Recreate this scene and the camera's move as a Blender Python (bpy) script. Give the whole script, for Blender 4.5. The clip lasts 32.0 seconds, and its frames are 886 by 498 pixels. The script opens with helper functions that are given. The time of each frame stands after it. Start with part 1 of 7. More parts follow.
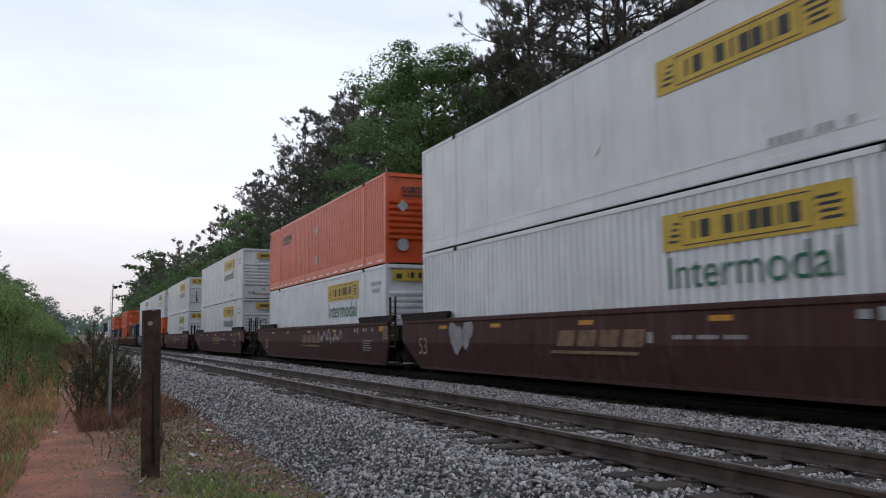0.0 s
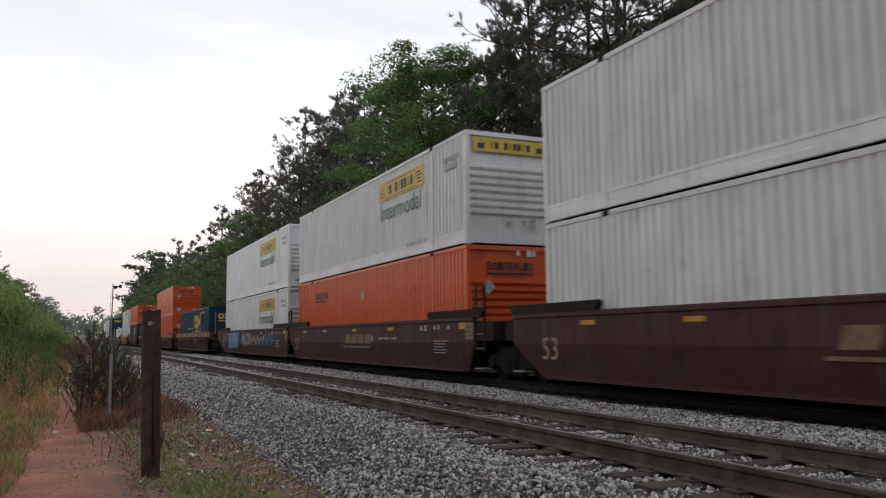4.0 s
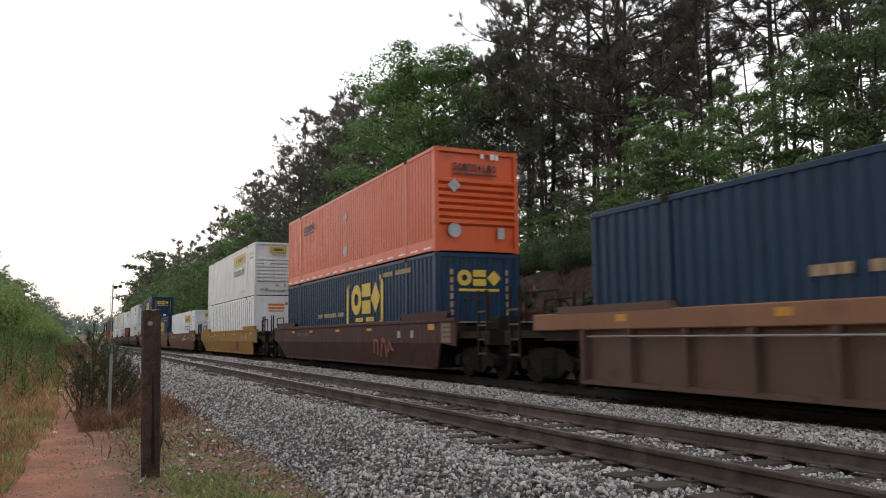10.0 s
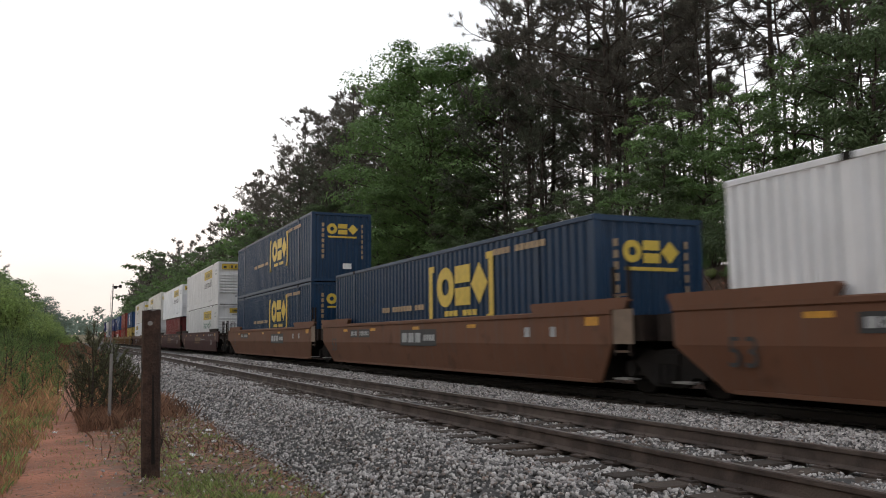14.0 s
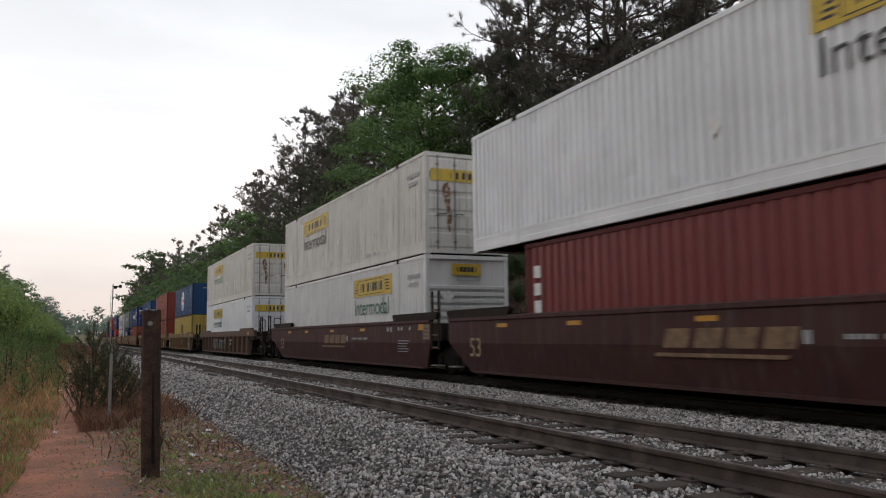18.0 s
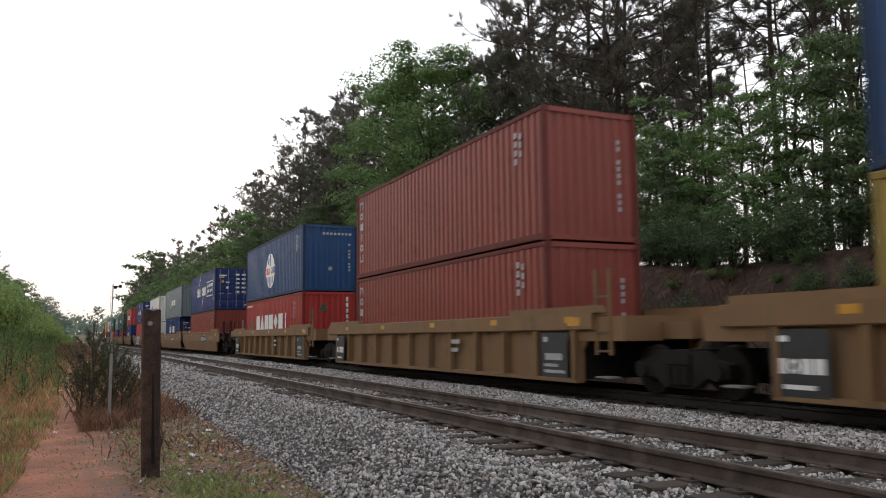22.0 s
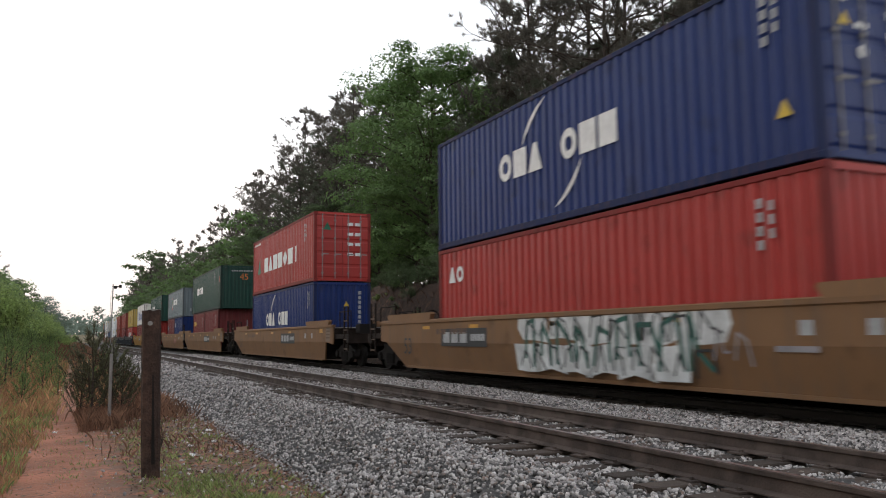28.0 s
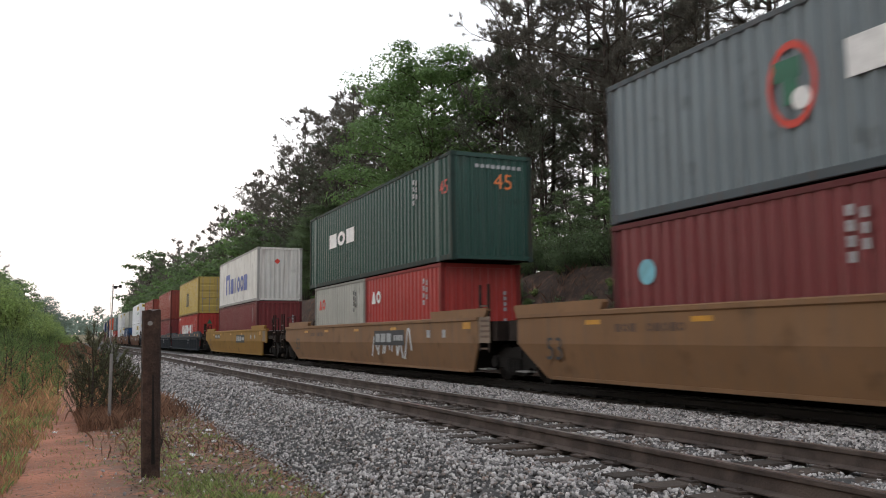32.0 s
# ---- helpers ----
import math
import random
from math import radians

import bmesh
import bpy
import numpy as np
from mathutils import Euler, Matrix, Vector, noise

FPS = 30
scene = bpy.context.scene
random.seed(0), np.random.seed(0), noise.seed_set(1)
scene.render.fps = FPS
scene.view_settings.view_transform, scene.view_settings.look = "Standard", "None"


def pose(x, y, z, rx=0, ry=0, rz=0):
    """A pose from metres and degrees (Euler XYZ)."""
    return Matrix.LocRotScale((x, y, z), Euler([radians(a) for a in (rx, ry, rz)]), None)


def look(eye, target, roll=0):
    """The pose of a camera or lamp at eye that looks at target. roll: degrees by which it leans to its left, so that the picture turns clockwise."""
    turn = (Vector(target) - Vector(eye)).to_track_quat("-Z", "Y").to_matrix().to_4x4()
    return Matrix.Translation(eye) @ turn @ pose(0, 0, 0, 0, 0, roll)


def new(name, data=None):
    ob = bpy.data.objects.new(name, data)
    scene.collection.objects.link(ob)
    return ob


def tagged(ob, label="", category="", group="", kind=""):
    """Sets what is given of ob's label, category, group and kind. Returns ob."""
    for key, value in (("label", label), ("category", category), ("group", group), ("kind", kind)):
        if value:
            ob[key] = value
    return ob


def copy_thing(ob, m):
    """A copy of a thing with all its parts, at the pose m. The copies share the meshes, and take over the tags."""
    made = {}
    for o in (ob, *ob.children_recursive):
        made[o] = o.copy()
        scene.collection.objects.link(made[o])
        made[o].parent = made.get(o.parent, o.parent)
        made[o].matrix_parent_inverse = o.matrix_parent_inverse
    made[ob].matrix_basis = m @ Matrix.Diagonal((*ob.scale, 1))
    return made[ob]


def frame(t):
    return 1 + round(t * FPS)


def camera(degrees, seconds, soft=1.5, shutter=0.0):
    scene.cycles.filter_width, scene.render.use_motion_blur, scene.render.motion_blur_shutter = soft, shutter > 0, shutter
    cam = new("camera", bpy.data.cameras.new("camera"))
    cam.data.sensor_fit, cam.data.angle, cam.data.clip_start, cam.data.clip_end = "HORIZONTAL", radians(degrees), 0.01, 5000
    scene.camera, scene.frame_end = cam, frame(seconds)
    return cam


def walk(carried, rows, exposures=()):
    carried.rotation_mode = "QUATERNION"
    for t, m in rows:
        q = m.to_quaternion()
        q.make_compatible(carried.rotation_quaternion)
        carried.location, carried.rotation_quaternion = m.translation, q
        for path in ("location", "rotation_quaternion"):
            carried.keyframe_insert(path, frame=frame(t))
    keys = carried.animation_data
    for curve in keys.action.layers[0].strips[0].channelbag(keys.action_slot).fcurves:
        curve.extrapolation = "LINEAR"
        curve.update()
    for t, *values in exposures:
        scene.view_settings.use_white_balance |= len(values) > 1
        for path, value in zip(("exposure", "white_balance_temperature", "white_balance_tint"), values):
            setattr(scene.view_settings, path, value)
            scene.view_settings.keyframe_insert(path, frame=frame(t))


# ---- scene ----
# Rail tops lie at z = 0; the tracks run along y; x grows from the camera towards the train.
EYE = 0.927
cam = camera(58.04, 32.0, soft=1.0, shutter=0.22)
_cp, _sp, _cy, _sy = math.cos(0.1131), math.sin(0.1131), math.cos(0.4321), math.sin(0.4321)
CAM_POSE = look((0, 0, EYE), (_sy * _cp * 10, _cy * _cp * 10, EYE + _sp * 10), 0.0)
walk(cam, [(0.0, CAM_POSE), (32.0, CAM_POSE)], exposures=[(0.0, -0.2, 5900, 10), (1.5, -0.24, 6250, 10), (3.5, -0.15, 6450, 10), (6.0, -0.12, 6550, 10), (8.0, 0.08, 6650, 10), (9.2, 0.1, 6650, 10), (10.0, 0.27, 6650, 10), (11.0, 0.28, 6700, 10), (12.0, -0.12, 6550, 10), (13.0, 0.0, 6600, 10), (14.2, 0.08, 6650, 10), (17.0, -0.07, 6600, 10), (20.0, -0.25, 6550, 10), (21.8, 0.25, 6600, 10), (23.5, 0.36, 6600, 10), (28.0, 0.28, 6550, 10), (30.0, 0.44, 6550, 10), (32.0, 0.45, 6550, 10)])

# ---- world and light: bright overcast evening sky, wide weak sun ----
world = bpy.data.worlds.new("overcast_sky")
scene.world = world
world.use_nodes = True
wn, wl = world.node_tree.nodes, world.node_tree.links
wn.clear()
w_out = wn.new("ShaderNodeOutputWorld")
w_bg = wn.new("ShaderNodeBackground")
w_sky = wn.new("ShaderNodeTexSky")
w_sky.sky_type = "NISHITA"
w_sky.sun_disc = False
w_sky.sun_elevation = radians(9)
w_sky.sun_rotation = radians(-60)
w_sky.air_density, w_sky.dust_density = 1.0, 2.0
w_scale = wn.new("ShaderNodeVectorMath")
w_scale.operation = "SCALE"
w_scale.inputs["Scale"].default_value = 0.10
w_geo = wn.new("ShaderNodeTexCoord")
w_sep = wn.new("ShaderNodeSeparateXYZ")
w_ramp = wn.new("ShaderNodeValToRGB")
for at, colour in ((0.0, (0.86, 0.73, 0.67)), (0.06, (0.97, 0.88, 0.84)), (0.15, (1.10, 1.04, 1.02)), (0.30, (1.06, 1.08, 1.12)), (0.55, (0.74, 0.78, 0.84)), (1.0, (0.55, 0.58, 0.63))):
    _e = w_ramp.color_ramp.elements[0] if at == 0.0 else (w_ramp.color_ramp.elements[-1] if at == 1.0 else w_ramp.color_ramp.elements.new(at))
    _e.color = (*colour, 1)
w_noise = wn.new("ShaderNodeTexNoise")
w_noise.inputs["Scale"].default_value = 2.4
w_noise.inputs["Detail"].default_value = 5
w_map = wn.new("ShaderNodeMapping")
w_map.inputs["Scale"].default_value = (1, 1, 4.5)
w_cl = wn.new("ShaderNodeMapRange")
w_cl.inputs["From Min"].default_value, w_cl.inputs["From Max"].default_value = 0.35, 0.7
w_cl.inputs["To Min"].default_value, w_cl.inputs["To Max"].default_value = 0.9, 1.08
w_mul = wn.new("ShaderNodeVectorMath")
w_mul.operation = "SCALE"
w_mix = wn.new("ShaderNodeMix")
w_mix.data_type = "RGBA"
w_mix.inputs[0].default_value = 0.9
wl.new(w_geo.outputs["Generated"], w_sep.inputs[0])
wl.new(w_sep.outputs["Z"], w_ramp.inputs["Fac"])
wl.new(w_geo.outputs["Generated"], w_map.inputs["Vector"])
wl.new(w_map.outputs[0], w_noise.inputs["Vector"])
wl.new(w_noise.outputs["Fac"], w_cl.inputs["Value"])
wl.new(w_ramp.outputs["Color"], w_mul.inputs[0])
wl.new(w_cl.outputs[0], w_mul.inputs["Scale"])
wl.new(w_sky.outputs["Color"], w_scale.inputs[0])
wl.new(w_scale.outputs[0], w_mix.inputs[6])
wl.new(w_mul.outputs[0], w_mix.inputs[7])
wl.new(w_mix.outputs[2], w_bg.inputs["Color"])
w_bg.inputs["Strength"].default_value = 1.2
wl.new(w_bg.outputs[0], w_out.inputs["Surface"])
sun_data = bpy.data.lights.new("sun", "SUN")
sun_data.energy = 0.14
sun_data.angle = radians(30)
sun_data.color = (1.0, 0.93, 0.86)
sun = new("sun", sun_data)
sun.matrix_basis = look((-40, 15, 30), (10, 10, 0))
tagged(sun, kind="structure")


# ---- small mesh builder ----
class Geo:
    """Collects vertices and faces of one mesh."""

    def __init__(self):
        self.v, self.f = [], []

    def poly(self, pts):
        n = len(self.v)
        self.v.extend(pts)
        self.f.append(tuple(range(n, n + len(pts))))
        return self

    def hexa(self, p):
        n = len(self.v)
        self.v.extend(p)
        for a, b, c, d in ((0, 3, 2, 1), (4, 5, 6, 7), (0, 1, 5, 4), (1, 2, 6, 5), (2, 3, 7, 6), (3, 0, 4, 7)):
            self.f.append((n + a, n + b, n + c, n + d))
        return self

    def box(self, x0, x1, y0, y1, z0, z1):
        return self.hexa([(x0, y0, z0), (x1, y0, z0), (x1, y1, z0), (x0, y1, z0), (x0, y0, z1), (x1, y0, z1), (x1, y1, z1), (x0, y1, z1)])

    def bevel_box(self, x0, x1, y0, y1, z0, z1, b=0.02):
        """A box whose long edges along y are cut off."""
        prof = [(x0 + b, z0), (x1 - b, z0), (x1, z0 + b), (x1, z1 - b), (x1 - b, z1), (x0 + b, z1), (x0, z1 - b), (x0, z0 + b)]
        return self.prism(prof, y0, y1)

    def prism(self, prof, y0, y1):
        """A profile in the x-z plane drawn out along y."""
        n, m = len(self.v), len(prof)
        self.v.extend([(x, y0, z) for x, z in prof] + [(x, y1, z) for x, z in prof])
        self.f.append(tuple(n + i for i in range(m)))
        self.f.append(tuple(n + m + m - 1 - i for i in range(m)))
        for i in range(m):
            j = (i + 1) % m
            self.f.append((n + j, n + i, n + m + i, n + m + j))
        return self

    def slab(self, prof, x0, x1):
        """A profile in the y-z plane drawn out along x."""
        n, m = len(self.v), len(prof)
        self.v.extend([(x0, y, z) for y, z in prof] + [(x1, y, z) for y, z in prof])
        self.f.append(tuple(n + m - 1 - i for i in range(m)))
        self.f.append(tuple(n + m + i for i in range(m)))
        for i in range(m):
            j = (i + 1) % m
            self.f.append((n + i, n + j, n + m + j, n + m + i))
        return self

    def tube(self, p0, p1, r0, r1=None, n=8):
        r1 = r0 if r1 is None else r1
        p0, p1 = Vector(p0), Vector(p1)
        d = (p1 - p0).normalized()
        u = d.orthogonal().normalized()
        w = d.cross(u)
        k = len(self.v)
        for p, r in ((p0, r0), (p1, r1)):
            for i in range(n):
                a = 2 * math.pi * i / n
                self.v.append(tuple(p + (u * math.cos(a) + w * math.sin(a)) * r))
        for i in range(n):
            j = (i + 1) % n
            self.f.append((k + i, k + j, k + n + j, k + n + i))
        self.f.append(tuple(k + n - 1 - i for i in range(n)))
        self.f.append(tuple(k + n + i for i in range(n)))
        return self

    def mesh(self, name, material, smooth=False):
        me = bpy.data.meshes.new(name)
        me.from_pydata(self.v, [], self.f)
        me.update()
        if material is not None:
            me.materials.append(material)
        if smooth:
            me.polygons.foreach_set("use_smooth", [True] * len(me.polygons))
        return me


MESHES = {}


def shared(key, maker):
    """One mesh for all alike pieces."""
    if key not in MESHES:
        MESHES[key] = maker()
    return MESHES[key]


JOINED = ("branchwork", "numbering", "name_marking", "web_marking", "small_marking", "small_print", "sign_marking", "block_marking", "door_marking", "end_labelling", "sign_lining", "white_tagging", "reflective_strip", "amber_reflector_strip", "joint_stripping", "graffiti", "tie_plates", "foliage", "crown", "name_column", "bracket_marking", "globe_banding", "diamond_patch")


def part(name, me, parent, label="", loc=None, rz=0.0, ry=0.0):
    ob = new(name, me)
    if name in JOINED:
        tagged(ob, kind="stuff")
    ob.parent = parent
    if loc is not None or rz or ry:
        ob.matrix_basis = pose(*(loc or (0, 0, 0)), 0, ry, rz)
    if label:
        tagged(ob, label)
    return ob


def array_mesh(name, verts, faces, material, smooth=False):
    """A mesh from numpy arrays; all faces have the same number of corners."""
    me = bpy.data.meshes.new(name)
    nf, k = faces.shape
    me.vertices.add(len(verts))
    me.vertices.foreach_set("co", verts.astype(np.float32).ravel())
    me.loops.add(nf * k)
    me.loops.foreach_set("vertex_index", faces.astype(np.int32).ravel())
    me.polygons.add(nf)
    me.polygons.foreach_set("loop_start", np.arange(0, nf * k, k, dtype=np.int32))
    if smooth:
        me.polygons.foreach_set("use_smooth", np.ones(nf, dtype=bool))
    me.update(calc_edges=True)
    me.materials.append(material)
    return me


# ---- materials ----
def mat(name, col, rough=0.6, metal=0.0, var=0.15, scale=2.0, bump=0.15, bscale=30.0, streak=0.0, streak_col=(0.09, 0.06, 0.04), island=0.0, random_tint=0.0, blotch=None, blotch_at=0.6, blotch_scale=1.2, translucent=0.0):
    m = bpy.data.materials.new(name)
    m.use_nodes = True
    n, l = m.node_tree.nodes, m.node_tree.links
    bsdf = n["Principled BSDF"]
    tc = n.new("ShaderNodeTexCoord")
    src = tc.outputs["Object"]
    n1 = n.new("ShaderNodeTexNoise")
    n1.inputs["Scale"].default_value, n1.inputs["Detail"].default_value = scale, 6
    l.new(src, n1.inputs["Vector"])
    n2 = n.new("ShaderNodeTexNoise")
    n2.inputs["Scale"].default_value, n2.inputs["Detail"].default_value = bscale, 4
    l.new(src, n2.inputs["Vector"])
    add = n.new("ShaderNodeMath")
    add.operation = "MULTIPLY_ADD"
    l.new(n2.outputs["Fac"], add.inputs[0])
    add.inputs[1].default_value = 0.4
    l.new(n1.outputs["Fac"], add.inputs[2])
    mr = n.new("ShaderNodeMapRange")
    mr.inputs["From Min"].default_value, mr.inputs["From Max"].default_value = 0.45, 0.95
    mr.inputs["To Min"].default_value, mr.inputs["To Max"].default_value = 1 - var, 1 + var
    l.new(add.outputs[0], mr.inputs["Value"])
    value = mr.outputs[0]
    if island or random_tint:
        if island:
            g = n.new("ShaderNodeNewGeometry")
            rnd, amount = g.outputs["Random Per Island"], island
        else:
            g = n.new("ShaderNodeObjectInfo")
            rnd, amount = g.outputs["Random"], random_tint
        mr2 = n.new("ShaderNodeMapRange")
        mr2.inputs["To Min"].default_value, mr2.inputs["To Max"].default_value = 1 - amount, 1 + amount
        l.new(rnd, mr2.inputs["Value"])
        mm = n.new("ShaderNodeMath")
        mm.operation = "MULTIPLY"
        l.new(value, mm.inputs[0])
        l.new(mr2.outputs[0], mm.inputs[1])
        value = mm.outputs[0]
    sc = n.new("ShaderNodeVectorMath")
    sc.operation = "SCALE"
    sc.inputs[0].default_value = col
    l.new(value, sc.inputs["Scale"])
    colour = sc.outputs[0]

    def mix_in(colour, fac_socket, second):
        mx = n.new("ShaderNodeMix")
        mx.data_type = "RGBA"
        l.new(fac_socket, mx.inputs[0])
        l.new(colour, mx.inputs[6])
        mx.inputs[7].default_value = (*second, 1)
        return mx.outputs[2]

    if blotch:
        n4 = n.new("ShaderNodeTexNoise")
        n4.inputs["Scale"].default_value, n4.inputs["Detail"].default_value = blotch_scale, 8
        l.new(src, n4.inputs["Vector"])
        r4 = n.new("ShaderNodeMapRange")
        r4.inputs["From Min"].default_value, r4.inputs["From Max"].default_value = blotch_at, blotch_at + 0.1
        l.new(n4.outputs["Fac"], r4.inputs["Value"])
        colour = mix_in(colour, r4.outputs[0], blotch)
    if streak:
        mp = n.new("ShaderNodeMapping")
        mp.inputs["Scale"].default_value = (9.0, 9.0, 0.45)
        l.new(src, mp.inputs["Vector"])
        n3 = n.new("ShaderNodeTexNoise")
        n3.inputs["Scale"].default_value, n3.inputs["Detail"].default_value = 1.0, 6
        l.new(mp.outputs[0], n3.inputs["Vector"])
        r3 = n.new("ShaderNodeMapRange")
        r3.inputs["From Min"].default_value, r3.inputs["From Max"].default_value = 0.5, 0.78
        r3.inputs["To Max"].default_value = streak
        l.new(n3.outputs["Fac"], r3.inputs["Value"])
        colour = mix_in(colour, r3.outputs[0], streak_col)
    l.new(colour, bsdf.inputs["Base Color"])
    bsdf.inputs["Roughness"].default_value = rough
    bsdf.inputs["Metallic"].default_value = metal
    if bump:
        bp = n.new("ShaderNodeBump")
        bp.inputs["Strength"].default_value = bump
        bp.inputs["Distance"].default_value = 0.02
        l.new(n2.outputs["Fac"], bp.inputs["Height"])
        l.new(bp.outputs[0], bsdf.inputs["Normal"])
    if translucent:
        tr = n.new("ShaderNodeBsdfTranslucent")
        l.new(colour, tr.inputs["Color"])
        ms = n.new("ShaderNodeMixShader")
        ms.inputs[0].default_value = translucent
        l.new(bsdf.outputs[0], ms.inputs[1])
        l.new(tr.outputs[0], ms.inputs[2])
        l.new(ms.outputs[0], n["Material Output"].inputs["Surface"])
    return m


def paint(name, col, dirt=0.25, rough=0.5, rust=False, spots=0.72, gloss=0.38):
    m = mat(name, col, rough - 0.08, 0.0, 0.1, 0.9, 0.06, 60, streak=dirt, streak_col=(0.13, 0.06, 0.035) if rust else (0.12, 0.10, 0.085), random_tint=0.06, blotch=tuple(c * spots for c in col), blotch_at=0.60, blotch_scale=1.6)
    m.node_tree.nodes["Principled BSDF"].inputs["Specular IOR Level"].default_value = gloss
    return m


M_WHITE = paint("white_paint", (0.69, 0.69, 0.695), 0.30, spots=0.88)
M_WHITE_CLEAN = paint("clean_white_paint", (0.76, 0.775, 0.80), 0.16, spots=0.92, gloss=0.5)
M_WHITE_RUST = paint("stained_white_paint", (0.66, 0.645, 0.61), 0.48, 0.6, True, spots=0.85)
M_ORANGE = paint("orange_paint", (0.62, 0.095, 0.02), 0.18, 0.4)
M_NAVY = paint("navy_paint", (0.004, 0.031, 0.078), 0.10, gloss=0.3)
M_BLUE = paint("blue_paint", (0.010, 0.058, 0.165), 0.2, gloss=0.34)
M_DEEP = paint("deep_blue_paint", (0.006, 0.026, 0.135), 0.13, gloss=0.32)
M_YELLOW = paint("ochre_yellow_paint", (0.44, 0.315, 0.08), 0.2)
M_RED = paint("red_paint", (0.37, 0.032, 0.028), 0.2)
M_OXIDE = paint("oxide_red_paint", (0.235, 0.042, 0.03), 0.22)
M_MAROON = paint("maroon_paint", (0.18, 0.030, 0.034), 0.25)
M_GREY = paint("blue_grey_paint", (0.15, 0.185, 0.205), 0.35)
M_GREEN = paint("dark_green_paint", (0.012, 0.054, 0.042), 0.16, gloss=0.32)
M_PALE = paint("pale_grey_paint", (0.42, 0.42, 0.38), 0.25)
M_CAR_MAROON = paint("dark_maroon_car_paint", (0.062, 0.025, 0.024), 0.45, 0.72, gloss=0.22)
M_CAR_BROWN = paint("brown_car_paint", (0.145, 0.066, 0.038), 0.45, 0.72, gloss=0.22)
M_CAR_TAN = paint("tan_car_paint", (0.225, 0.124, 0.062), 0.5, 0.72, gloss=0.22)
M_CAR_GOLD = paint("faded_golden_car_paint", (0.205, 0.121, 0.060), 0.5, 0.72, gloss=0.22)
M_CAR_YELLOW = paint("golden_yellow_car_paint", (0.29, 0.158, 0.034), 0.4, 0.72, gloss=0.22)
M_CAR_RUST = paint("rust_brown_car_paint", (0.118, 0.070, 0.053), 0.6, 0.72, gloss=0.22)
M_CAR_SLATE = paint("slate_grey_car_paint", (0.045, 0.052, 0.062), 0.35, 0.72, gloss=0.22)
M_CAR_SILL = paint("faded_red_sill_paint", (0.25, 0.125, 0.075), 0.4, 0.72, gloss=0.22)
M_RUST = mat("brown_rust", (0.24, 0.125, 0.07), 0.9, 0, 0.5, 6.0, 0.3, 40)
M_RUST_THIN = mat("thin_rust_streaks", (0.20, 0.115, 0.07), 0.9, 0, 0.6, 5.0, 0.2, 40, blotch=(0.52, 0.48, 0.42), blotch_at=0.5, blotch_scale=9.0)
M_GRIME = mat("road_grime", (0.30, 0.27, 0.24), 0.9, 0, 0.5, 5.0, 0.2, 40, blotch=(0.55, 0.53, 0.50), blotch_at=0.48, blotch_scale=7.0)
M_STEEL = mat("dark_grimy_steel", (0.019, 0.017, 0.016), 0.85, 0.0, 0.3, 3.0, 0.3, 40)
M_WHEEL = mat("worn_wheel_steel", (0.014, 0.012, 0.011), 0.8, 0.0, 0.3, 5.0, 0.2, 40)
M_END = mat("rusty_end_steel", (0.024, 0.017, 0.014), 0.75, 0.1, 0.4, 3.0, 0.3, 40)
for _m in (M_STEEL, M_WHEEL, M_END):
    _m.node_tree.nodes["Principled BSDF"].inputs["Specular IOR Level"].default_value = 0.15
M_HAND = mat("weathered_rail_paint", (0.10, 0.06, 0.038), 0.6, 0.1, 0.3, 3.0)
M_SIGN_YELLOW = mat("yellow_sign_film", (0.56, 0.39, 0.04), 0.5, 0, 0.15, 4.0, 0.05, streak=0.25)
M_SIGN_AMBER = mat("amber_reflector", (0.52, 0.25, 0.025), 0.4, 0, 0.2, 6.0, 0.05)
M_INK = mat("dark_sign_ink", (0.022, 0.025, 0.028), 0.55, 0, 0.2, 5.0, 0.05)
M_INK_GREEN = mat("green_sign_ink", (0.010, 0.12, 0.065), 0.5, 0, 0.15, 5.0, 0.05)
M_INK_WHITE = mat("white_sign_ink", (0.72, 0.72, 0.71), 0.5, 0, 0.15, 5.0, 0.05)
M_INK_GOLD = mat("golden_yellow_ink", (0.62, 0.44, 0.06), 0.5, 0, 0.15, 5.0, 0.05)
M_INK_BLUE = mat("blue_sign_ink", (0.03, 0.06, 0.28), 0.5, 0, 0.12, 5.0, 0.05)
M_INK_RED = mat("red_sign_ink", (0.55, 0.04, 0.02), 0.5, 0, 0.12, 5.0, 0.05)
M_INK_ORANGE = mat("orange_sign_ink", (0.70, 0.20, 0.05), 0.5, 0, 0.12, 5.0, 0.05)
M_INK_TAN = mat("faded_tan_ink", (0.34, 0.24, 0.14), 0.6, 0, 0.2, 5.0, 0.05)
M_PLATE = mat("dull_plate_paint", (0.20, 0.145, 0.105), 0.7, 0, 0.2, 5.0, 0.1)
M_INK_FADED = mat("worn_ochre_ink", (0.19, 0.115, 0.065), 0.7, 0, 0.5, 5.0, 0.05)
M_INK_BROWN = mat("faded_brown_ink", (0.10, 0.055, 0.033), 0.6, 0, 0.25, 5.0, 0.05)
M_INK_GREY = mat("faded_grey_ink", (0.36, 0.37, 0.38), 0.6, 0, 0.25, 5.0, 0.05)
